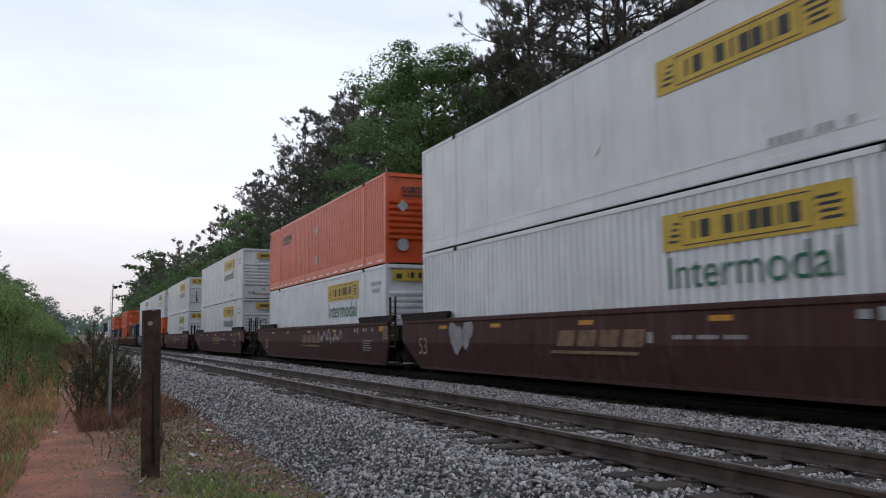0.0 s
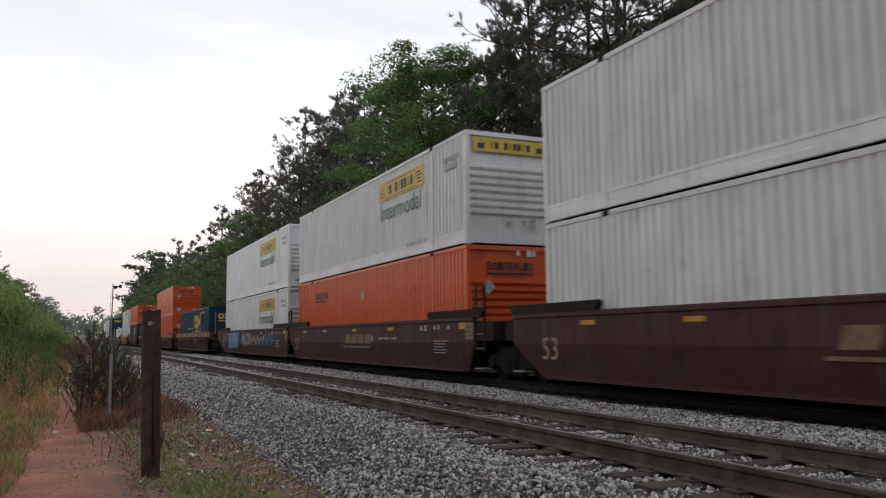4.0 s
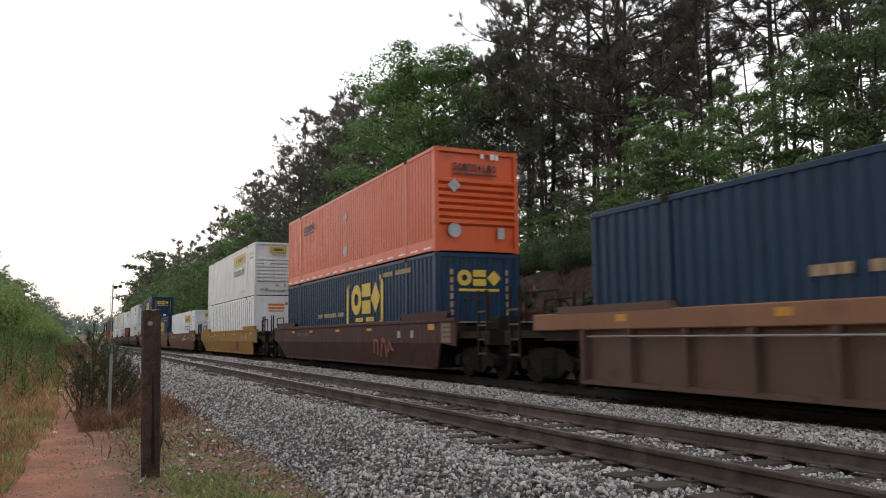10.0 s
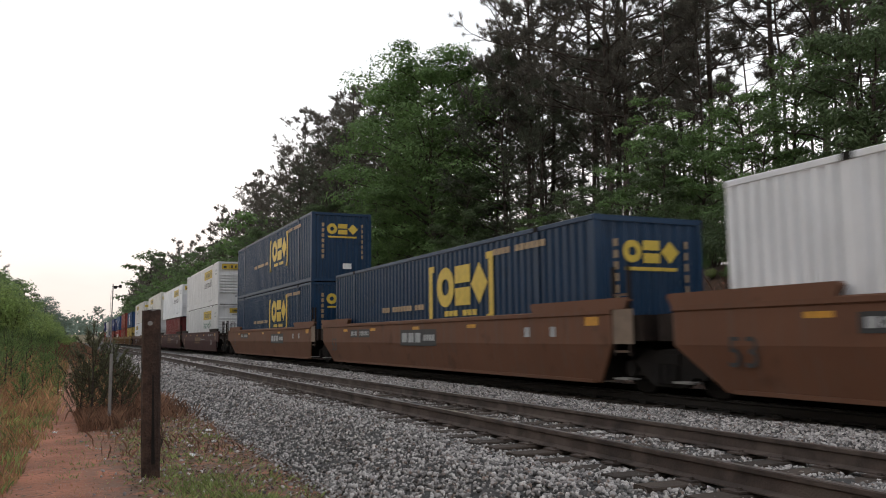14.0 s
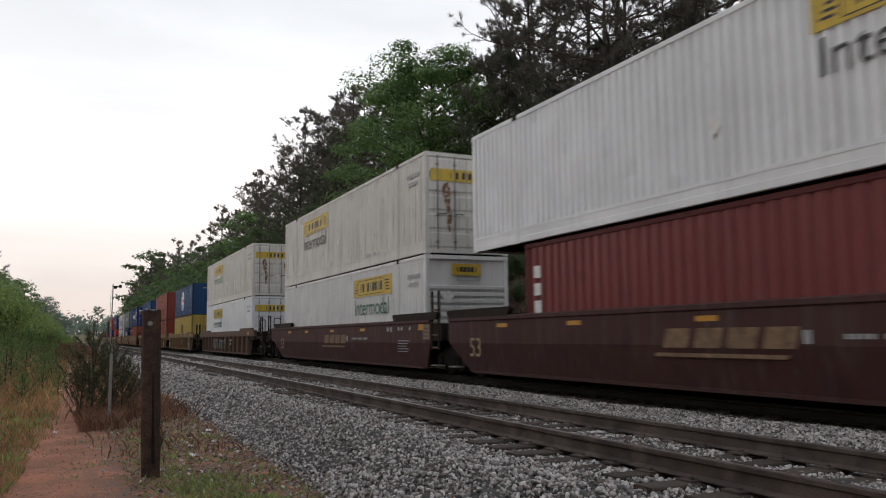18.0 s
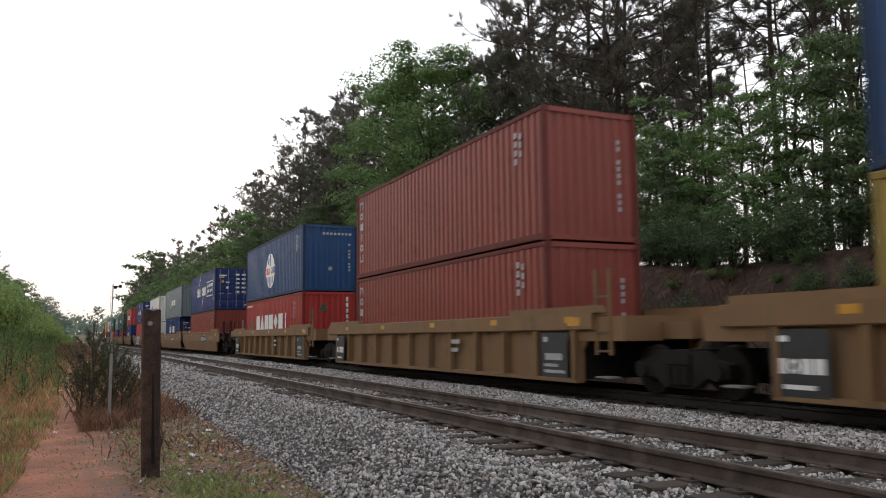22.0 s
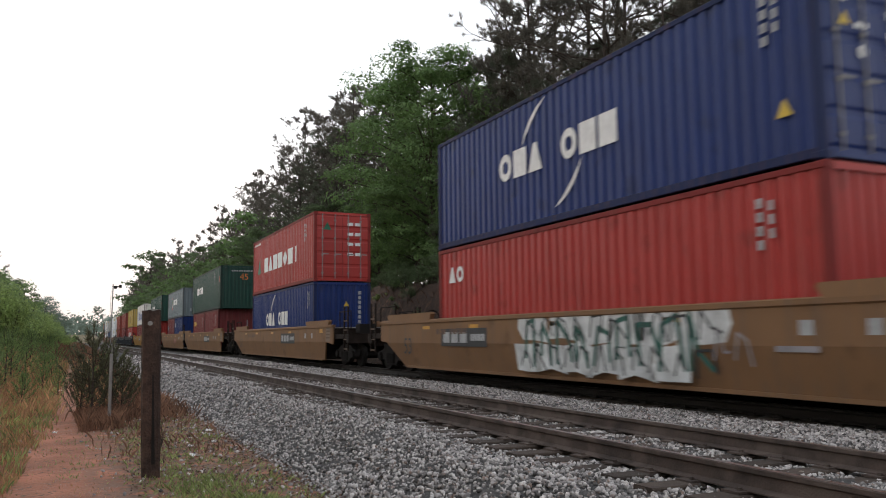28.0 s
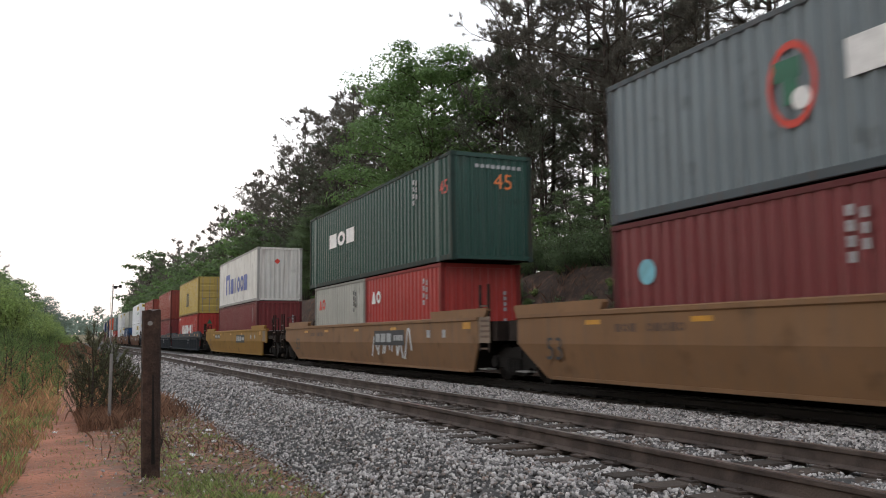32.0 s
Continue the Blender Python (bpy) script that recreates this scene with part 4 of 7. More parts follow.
def navy(H=HC):
    c, L, W, sh = container(53, H, M_NAVY, "iso", "iso", "navy blue corrugated container with large yellow marks")
    v = H - 0.4
    sh.put("bracket_marking", "csbr", lambda: [rect(0, 0.22, -1.55, 0.0), rect(0, 0.34, -0.16, 0.0), rect(0, 0.34, -1.55, -1.4), rect(3.45, 3.67, -1.50, 0.1), rect(3.33, 3.67, -0.06, 0.1), rect(3.33, 3.67, -1.5, -1.35)], M_INK_GOLD, 7.65, v, "golden yellow brackets")
    sh.put("block_marking", "csmk", lambda: ring(0.52, -0.52, 0.52, 0.52, 0.42) + [rect(1.1, 1.95, -1.02, -0.58), rect(1.1, 1.95, -0.46, -0.02), [(2.0, -0.52), (2.43, -1.02), (2.86, -0.52), (2.43, -0.02)]], M_INK_GOLD, 7.12, v - 0.08, "large golden yellow block shapes")
    sh.put("name_marking", "csnm", lambda: marks("bbb bbb", 0.45, 2.3, -1.36, -1.22), M_INK_GOLD, 7.12, v)
    sh.put("web_marking", "csweb", lambda: marks("bbb bbbbbbb bbb", 0, 3.3, 0.02, 0.17), M_INK_TAN, 11.3, v - 1.15)
    sh.put("numbering", "csnum", lambda: marks("bbbb bbbbbb", 0, 2.3, 0, 0.14), M_INK_TAN, 4.0, H - 0.42)
    y = -L / 2
    on_end(c, "block_marking", "csend", lambda: ring(-0.42, H - 0.68, 0.22, 0.22, 0.4) + [rect(-0.16, 0.24, H - 0.9, H - 0.71), rect(-0.16, 0.24, H - 0.65, H - 0.46), diamond(0.49, H - 0.68, 0.22)] + [rect(-0.6, 0.65, H - 1.05, H - 0.98)], M_INK_GOLD, y + 0.014, "golden yellow block shapes")
    on_end(c, "numbering", "csendn", lambda: [rect(-0.86, -0.76, H - 0.6 - 0.22 * i, H - 0.45 - 0.22 * i) for i in range(7)] + [rect(0.86, 0.93, H - 0.6 - 0.22 * i, H - 0.45 - 0.22 * i) for i in range(7)], M_INK_TAN, y + 0.014)
    on_end(c, "white_placard", "csendp", lambda: [rect(0.05, 0.42, 0.55, 0.78)], M_INK_WHITE, y + 0.013)
    return c


def globe(H=STD):
    c, L, W, sh = container(40, H, M_BLUE, "iso", "iso", "blue corrugated container with a white globe emblem")
    sh.put("globe_disc", "globe", lambda: [disc(0, 0, 0.92, 0.86, 26)], M_INK_WHITE, 6.2, 1.35, "white disc of a globe emblem")
    sh.put("globe_banding", "globe2", lambda: [rect(-0.16, 0.1, 0.25, 0.82), rect(-0.55, -0.3, 0.35, 0.65), rect(-0.2, 0.02, -0.82, -0.3), rect(0.3, 0.52, -0.62, -0.3), rect(-0.62, -0.4, -0.6, -0.3)], M_INK_BLUE, 6.2, 1.35)
    sh.put("name_panel", "globe3", lambda: [rect(-1.02, 1.02, -0.24, 0.24)], M_INK_WHITE, 6.2, 1.35)
    sh.put("name_marking", "globe4", lambda: marks("obt", -1.12, -0.08, -0.17, 0.17), M_INK_RED, 6.2, 1.35)
    sh.put("name_marking", "globe5", lambda: marks("obb", 0.08, 1.12, -0.17, 0.17), M_INK_BLUE, 6.2, 1.35)
    small_codes(sh, "g", L, H, M_INK_GREY, 1.1)
    on_end(c, "numbering", "glend%.2f" % H, lambda: [rect(-0.35 + 0.17 * i, -0.24 + 0.17 * i, H - 0.42, H - 0.32) for i in range(8)] + [rect(0.82, 0.9, 0.9 + 0.14 * i, 0.99 + 0.14 * i) for i in range(int((H - 1.6) / 0.14)) if i % 4 != 3] + [disc(0.0, 1.0, 0.09)], M_INK_GREY, -L / 2 + 0.014)
    return c


def swoosh(H=HC, m=None, doors=True, boxed=False, low=False):
    m = m or M_DEEP
    c, L, W, sh = container(40, H, m, "iso", "doors" if doors else "iso", "deep blue corrugated container with white block marks")
    a, v = 8.8, 1.22
    sh.put("name_marking", "swn", lambda: marks("obt obb", 0, 4.5, 0, 0.62), M_INK_WHITE, a, v, "large white block marks")
    sh.put("swoosh", "sws", lambda: arc(2.8, -0.35, 2.0, 112, 150, 0.05), M_INK_WHITE, a, v)
    sh.put("swoosh", "sws2", lambda: arc(1.6, 0.95, 2.0, -68, -30, 0.05), M_INK_WHITE, a, v)
    if boxed:
        sh.put("slogan_box", "swb", lambda: [rect(0, 2.75, 0.86, 0.92), rect(0, 2.75, -0.16, -0.10), rect(0, 0.06, -0.1, 0.86), rect(2.69, 2.75, -0.1, 0.86)] + marks("obo oboboboo", 0.2, 2.6, 0.5, 0.72) + marks("obobo oboob", 0.2, 2.3, 0.12, 0.34), M_INK_WHITE, 3.75, v)
    small_codes(sh, "s", L, H, M_INK_GREY, 0.95)
    sh.put("warning_mark", "sww", lambda: [[(0, 0), (0.3, 0), (0.15, 0.27)]], M_SIGN_YELLOW, 0.75, 0.7)
    y = -L / 2
    if doors:
        on_end(c, "door_marking", "swd%.2f" % H, lambda: [rect(-0.95, -0.45, H - 0.55, H - 0.46), rect(-0.95, -0.6, H - 0.66, H - 0.6)] + [rect(0.18 + 0.42 * j, 0.44 + 0.42 * j, H - 0.5 - 0.3 * i, H - 0.38 - 0.3 * i) for i in range(5) for j in range(2)] + [disc(-0.38, H - 1.35, 0.09), rect(-0.5, -0.25, H - 1.02, H - 0.94), rect(0.75, 0.95, 0.3, 0.38)], M_INK_WHITE, y - 0.012)
        on_end(c, "warning_mark", "swdw%.2f" % H, lambda: [[(-0.82, H - 1.0), (-0.58, H - 1.0), (-0.70, H - 0.8)]], M_SIGN_YELLOW, y - 0.012)
    else:
        on_end(c, "numbering", "swe%.2f" % H, lambda: [rect(0.68, 0.8, H - 0.5 - 0.2 * i, H - 0.36 - 0.2 * i) for i in range(8)], M_INK_GREY, y + 0.014)
        on_end(c, "warning_mark", "swew", lambda: [[(0.05, 1.9), (0.28, 1.9), (0.16, 2.1)]], M_SIGN_YELLOW, y + 0.014)
    return c


def tree_brand(H=STD, doors=False):
    c, L, W, sh = container(40, H, M_RED, "iso", "doors" if doors else "iso", "red corrugated container with large white marks")
    v = 1.05
    sh.put("name_marking", "hyn", lambda: marks("btbbdbi", 0, 7.0, 0, 0.72), M_INK_WHITE, 9.45, v, "large white block marks")
    sh.put("green_emblem", "hyt", lambda: [[(0, 0), (0.75, 0), (0.5, 0.85)]], M_INK_GREEN, 10.95, v, "green triangular emblem")
    sh.put("small_marking", "hys", lambda: marks("bobobobob", 0, 1.5, 0, 0.1), M_INK_WHITE, 11.8, H - 0.3)
    small_codes(sh, "h", L, H, M_INK_GREY, 1.5)
    y = -L / 2
    on_end(c, "green_emblem", "hye%d%.2f" % (doors, H), lambda: [[(-0.85, H - 0.75), (-0.5, H - 0.75), (-0.67, H - 0.42)]] if doors else [[(-0.5, H - 0.8), (-0.1, H - 0.8), (-0.3, H - 0.45)]], M_INK_GREEN, y - 0.014 if doors else y + 0.014)
    on_end(c, "numbering", "hyb%d%.2f" % (doors, H), lambda: [rect(0.2 + 0.33 * j, 0.45 + 0.33 * j, H - 0.55 - 0.42 * i, H - 0.42 - 0.42 * i) for i in range(4) for j in range(2)] if doors else [rect(0.72, 0.82, H - 0.4 - 0.25 * i, H - 0.22 - 0.25 * i) for i in range(6)], M_INK_WHITE, y - 0.014 if doors else y + 0.014)
    return c


def plain(length, H, m, label, key="p", doors=False, marks_m=None, band=False, name=""):
    c, L, W, sh = container(length, H, m, "iso", "doors" if doors else "iso", label)
    mm = marks_m or M_INK_WHITE
    small_codes(sh, "pl" + key, L, H, M_INK_GREY if m is not M_PALE else M_INK, 1.2)
    if name == "column":
        sh.put("name_column", "plc", lambda: code_bars(0, 0, 0.34, H - 0.7, 6), mm, L - 0.25, H - 0.35)
    elif name == "wide_column":
        sh.put("name_column", "plw", lambda: [r for i in range(6) for r in marks("nobiou"[i], 0, 0.36, -0.36 * i - 0.24, -0.36 * i)], M_INK_GREY, L - 0.35, H - 0.3)
    elif name == "letter":
        sh.put("letter_mark", "plm", lambda: [rect(0.0, 0.22, 0, 0.85), rect(0.55, 0.78, 0, 0.85), rect(1.12, 1.34, 0, 0.85), rect(0.22, 1.25, 0.85, 1.0), rect(-0.12, 1.45, -0.1, 0.0)], M_INK, 6.95, 0.85, "large black arched mark")
    elif name == "small":
        sh.put("name_marking", "pls", lambda: marks("to", 0, 0.9, 0, 0.4), mm, L - 0.6, H - 0.9)
    elif name == "stack":
        sh.put("name_column", "plst", lambda: code_bars(0, 0, 0.26, 1.1, 3), mm, L - 0.35, H - 0.5)
    elif name == "word":
        sh.put("name_marking", "plwd%d" % length, lambda: marks("nobnd", 0, 1.5, 0, 0.34), M_INK_GOLD, L - 0.5, H - 1.0)
    elif name == "circle":
        sh.put("round_patch", "plci", lambda: [disc(0, 0, 0.22)], M_SPRAY["sky"], L - 0.95, H - 0.9)
    on_end(c, "numbering", "ple%.2f%d" % (H, doors), lambda: [rect(0.68, 0.77, 0.7 + 0.15 * i, 0.80 + 0.15 * i) for i in range(int((H - 1.2) / 0.15)) if i % 5 != 3], M_INK_GREY, -L / 2 + (0.014 if not doors else -0.012))
    return c


def alligator(length, H, m, label, emblem=True):
    c, L, W, sh = container(length, H, m, "iso", "iso", label)
    a = 9.2 if emblem else 11.0
    if length == 40:
        a = 8.4
    if emblem:
        sh.put("emblem_ring", "molr", lambda: ring(0.35, 0.38, 0.42, 0.62, 0.82), M_INK_RED, a, 1.05, "red oval emblem")
        sh.put("emblem_figure", "molg", lambda: [rect(0.05, 0.5, 0.45, 0.75), rect(0.2, 0.45, 0.1, 0.45)], M_INK_GREEN, a, 1.05)
        sh.put("emblem_patch", "molw", lambda: [disc(0.5, 0.15, 0.16)], M_INK_WHITE, a, 1.05)
    sh.put("name_marking", "molm", lambda: marks("bob", 0, 3.1, 0, 0.52), M_INK_WHITE, a - (1.15 if emblem else 0.0), 1.25 if emblem else 1.38, "large white block marks")
    small_codes(sh, "mo", L, H, M_INK_GREY, 2.6 if length == 45 else 1.2)
    if length == 45:
        sh.text("45", 0.5, M_INK_RED, 0.72, H - 1.1)
        end_text(c, "45", 0.55, M_INK_ORANGE, 0.05, H - 0.95, -L / 2 + 0.010, "orange painted figures")
        on_end(c, "numbering", "mole", lambda: [rect(-0.5 + 0.16 * i, -0.39 + 0.16 * i, H - 0.4, H - 0.3) for i in range(9)], M_INK_GREY, -L / 2 + 0.014)
    else:
        on_end(c, "numbering", "mole40", lambda: [rect(0.65, 0.73, 0.9, H - 0.3), rect(-0.6, -0.45, 0.5, 0.75), rect(-0.35, 0.0, 0.45, 0.75)], M_INK_GREY, -L / 2 + 0.014)
    return c


def island_brand(H=HC, low=False):
    c, L, W, sh = container(40, H, M_WHITE_RUST, "iso", "iso", "off-white corrugated container with blue marks and rust stains")
    sh.put("name_marking", "mats", lambda: marks("n", 0, 1.6, 0, 1.25) + marks("bioob", 1.7, 7.0, 0, 0.9), M_INK_BLUE, 9.7, 0.75, "large blue block marks")
    on_end(c, "red_diamond", "matd%.2f" % H, lambda: [diamond(-0.15, H - 0.75, 0.16)], M_INK_RED, -L / 2 + 0.014)
    return c


# ---- well cars ----
def car_side(half, reach_a, reach_b, m, ribbed):
    """One long side wall of a well car, at x = 0 facing -x. a: near end, b: far end."""
    def make():
        g = Geo()
        t = 0.05
        low = 0.17
        if ribbed:
            prof = [(-half - 0.1, low), (half + 0.1, low), (half + 0.1, 0.75), (half + 0.45, 1.12), (-half - 0.45, 1.12), (-half - 0.1, 0.75)]
            g.slab(prof, 0.13, 0.13 + t)
            g.box(-0.01, 0.17, -half - 0.1, half + 0.1, low - 0.03, low + 0.05)
        else:
            la, lb = -half - min(0.6, reach_a), half + min(1.25, reach_b)
            g.slab([(la, 0.86), (lb, 0.86), (half + reach_b, 0.90), (half + reach_b, 1.47), (-half - reach_a, 1.47), (-half - reach_a, 0.78)], 0.03, 0.03 + t)
            g.hexa([(0.17, -half - 0.05, low), (0.22, -half - 0.05, low), (0.22, half + 0.05, low), (0.17, half + 0.05, low), (0.031, la, 0.86), (0.081, la, 0.86), (0.081, lb, 0.86), (0.031, lb, 0.86)])
            g.bevel_box(0.0, 0.14, -half - reach_a, half + reach_b, 1.38, 1.49, 0.02)
            g.slab([(-half + 0.1, low - 0.01), (half - 0.1, low - 0.01), (half - 0.1, low + 0.05), (-half + 0.1, low + 0.05)], 0.13, 0.3)
        return g.mesh("side_wall", m)
    return shared(("carside", half, reach_a, reach_b, m.name, ribbed), make)


def rib_mesh(m):
    return shared(("rib", m.name), lambda: Geo().slab([(-0.045, 0.2), (0.045, 0.2), (0.045, 1.12), (-0.045, 1.12)], -0.03, 0.135).mesh("rib", m))


def guide_mesh(m, ribbed):
    """Raised container guide on top of the side."""
    def make():
        g = Geo()
        if ribbed:
            g.slab([(-1.65, 0.0), (1.65, 0.0), (1.62, 0.14), (-1.55, 0.14)], 0.0, 0.16)
        else:
            g.slab([(-1.5, 0.0), (1.5, 0.0), (1.6, 0.15), (1.55, 0.2), (-1.55, 0.2), (-1.6, 0.15)], 0.0, 0.12)
        return g.mesh("container_guide", m)
    return shared(("guide", m.name, ribbed), make)


def wheel_mesh():
    def make():
        g = Geo()
        n = 24
        prof = [(-0.07, 0.20), (-0.07, 0.40), (-0.06, 0.42), (0.04, 0.42), (0.06, 0.445), (0.07, 0.40), (0.03, 0.20), (0.03, 0.1), (-0.09, 0.1), (-0.09, 0.17)]
        m = len(prof)
        for i in range(n):
            a = 2 * math.pi * i / n
            for x, r in prof:
                g.v.append((x, r * math.cos(a), r * math.sin(a)))
        for i in range(n):
            j = (i + 1) % n
            for k in range(m):
                q = (k + 1) % m
                g.f.append((i * m + k, i * m + q, j * m + q, j * m + k))
        g.poly([(-0.09, 0.1 * math.cos(2 * math.pi * i / n), -0.1 * math.sin(2 * math.pi * i / n)) for i in range(n)])
        return g.mesh("wheel", M_WHEEL)
    return shared("wheel", make)


def frame_mesh():
    def make():
        g = Geo()
        g.slab([(-1.10, 0.36), (-0.95, 0.30), (-0.62, 0.34), (-0.36, 0.16), (0.36, 0.16), (0.62, 0.34), (0.95, 0.30), (1.10, 0.36), (1.10, 0.56), (0.78, 0.62), (0.55, 0.76), (-0.55, 0.76), (-0.78, 0.62), (-1.10, 0.56)], -0.09, 0.09)
        for y in (-0.89, 0.89):
            g.tube((-0.16, y, 0.43), (0.05, y, 0.43), 0.13, n=12)
        for y in (-0.2, 0.0, 0.2):
            g.tube((-0.10, y, 0.22), (-0.10, y, 0.52), 0.085, n=8)
        g.box(-0.12, -0.09, -0.3, 0.3, 0.54, 0.7)
        return g.mesh("side_frame", M_STEEL)
    return shared("sideframe", make)


WHEELS = []


def truck(parent, y):
    base = part("truck", shared("bolster", lambda: Geo().box(-1.05, 1.05, -0.2, 0.2, 0.46, 0.78).tube((0, 0, 0.7), (0, 0, 0.98), 0.3, n=14).mesh("truck", M_STEEL)), parent, "dark steel two-axle truck", (0, y, 0))
    for sx in (-1, 1):
        part("side_frame", frame_mesh(), base, "", (sx * 1.0, 0, 0), 0 if sx < 0 else 180)
        for dy in (-0.89, 0.89):
            WHEELS.append((part("wheel", wheel_mesh(), base, "worn steel wheel", (sx * 0.78, dy, 0.42), 0 if sx < 0 else 180), sx, dy))
    for dy in (-0.89, 0.89):
        part("axle", shared("axle", lambda: Geo().tube((-0.9, 0, 0.42), (0.9, 0, 0.42), 0.075, n=10).mesh("axle", M_STEEL)), base, "", (0, dy, 0))


def ladder_mesh(m):
    """Two stiles and four rungs welded into one piece."""
    def make():
        g = Geo()
        levels = [0.55, 0.60, 0.64, 0.93, 0.97, 1.26, 1.30, 1.58, 1.62, 2.1]
        rungs = []
        for k in range(len(levels) - 1):
            z0, z1 = levels[k], levels[k + 1]
            for y in (-0.21, 0.21):
                g.box(-0.025, 0.025, y - 0.03, y + 0.03, z0, z1)
            if k % 2 == 1:
                rungs += range(len(g.f), len(g.f) + 6)
                g.box(-0.025, 0.025, -0.18, 0.18, z0, z1)
        me = g.mesh("ladder", m)
        me.materials.append(M_HAND)
        for i in rungs:
            me.polygons[i].material_index = 1
        bm = bmesh.new()
        bm.from_mesh(me)
        bmesh.ops.remove_doubles(bm, verts=bm.verts, dist=0.0005)
        bm.to_mesh(me)
        bm.free()
        return me
    return shared(("ladder", m.name), make)


def wheel_ring(r, t, n=18):
    """A thin hand wheel with four spokes, upright across the track."""
    g = Geo()
    for i in range(n):
        a, b = 2 * math.pi * i / n, 2 * math.pi * (i + 1) / n
        g.tube((r * math.cos(a), 0, r * math.sin(a)), (r * math.cos(b), 0, r * math.sin(b)), t, n=5)
    for i in range(2):
        a = math.pi * i / 2
        g.tube((-r * math.cos(a), 0, -r * math.sin(a)), (r * math.cos(a), 0, r * math.sin(a)), t * 0.8, n=5)
    return g.mesh("brake_wheel", M_END)


def blob(rs, cu, cv, ru, rv, n=14):
    ph = [rs.uniform(0, 6.28) for _ in range(3)]
    pts = []
    for i in range(n):
        a = 2 * math.pi * i / n
        k = 1 + 0.22 * math.sin(2 * a + ph[0]) + 0.18 * math.sin(3 * a + ph[1]) + 0.08 * math.sin(5 * a + ph[2])
        pts.append((cu + ru * k * math.cos(a), cv + rv * k * math.sin(a)))
    return pts


def blocks(rs, u0, u1, v0, v1, n, gap=0.02):
    """Slanted angular sprayed blocks in a row."""
    out = []
    w = (u1 - u0) / n
    for i in range(n):
        a, b, k = u0 + i * w - 0.06, u0 + (i + 1) * w + 0.06, rs.uniform(-0.16, 0.16)
        j = lambda q: rs.uniform(-q, q)
        out.append([(a + j(0.1), v0 + j(0.06)), ((a + b) / 2, v0 + j(0.1)), (b + j(0.1), v0 + j(0.06)), (b + k + j(0.1), (v0 + v1) / 2), (b + k + j(0.08), v1 + j(0.05)), ((a + b) / 2 + k, v1 + j(0.09)), (a + k + j(0.08), v1 + j(0.05)), (a + k + j(0.1), (v0 + v1) / 2)])
    return out


def strokes(rs, u0, u1, v0, v1, n, w):
    """Thick curved sprayed strokes that spell nothing."""
    out = []
    step = (u1 - u0) / n
    for i in range(n):
        a = u0 + i * step
        p = [(a + rs.uniform(0.0, 0.3) * step, rs.uniform(v0, v0 + 0.25 * (v1 - v0))), (a + rs.uniform(0.1, 0.5) * step, rs.uniform(v1 - 0.3 * (v1 - v0), v1)), (a + rs.uniform(0.5, 0.9) * step, rs.uniform(v0 + 0.3 * (v1 - v0), v1)), (a + rs.uniform(0.7, 1.1) * step, rs.uniform(v0, v0 + 0.4 * (v1 - v0)))]
        for (x0, y0), (x1, y1) in zip(p, p[1:]):
            d = math.hypot(x1 - x0, y1 - y0) or 1
            nx, ny = -(y1 - y0) / d * w / 2, (x1 - x0) / d * w / 2
            out.append([(x0 + nx, y0 + ny), (x0 - nx, y0 - ny), (x1 - nx, y1 - ny), (x1 + nx, y1 + ny)])
            out.append(disc(x1, y1, w / 2, None, 8))
    return out


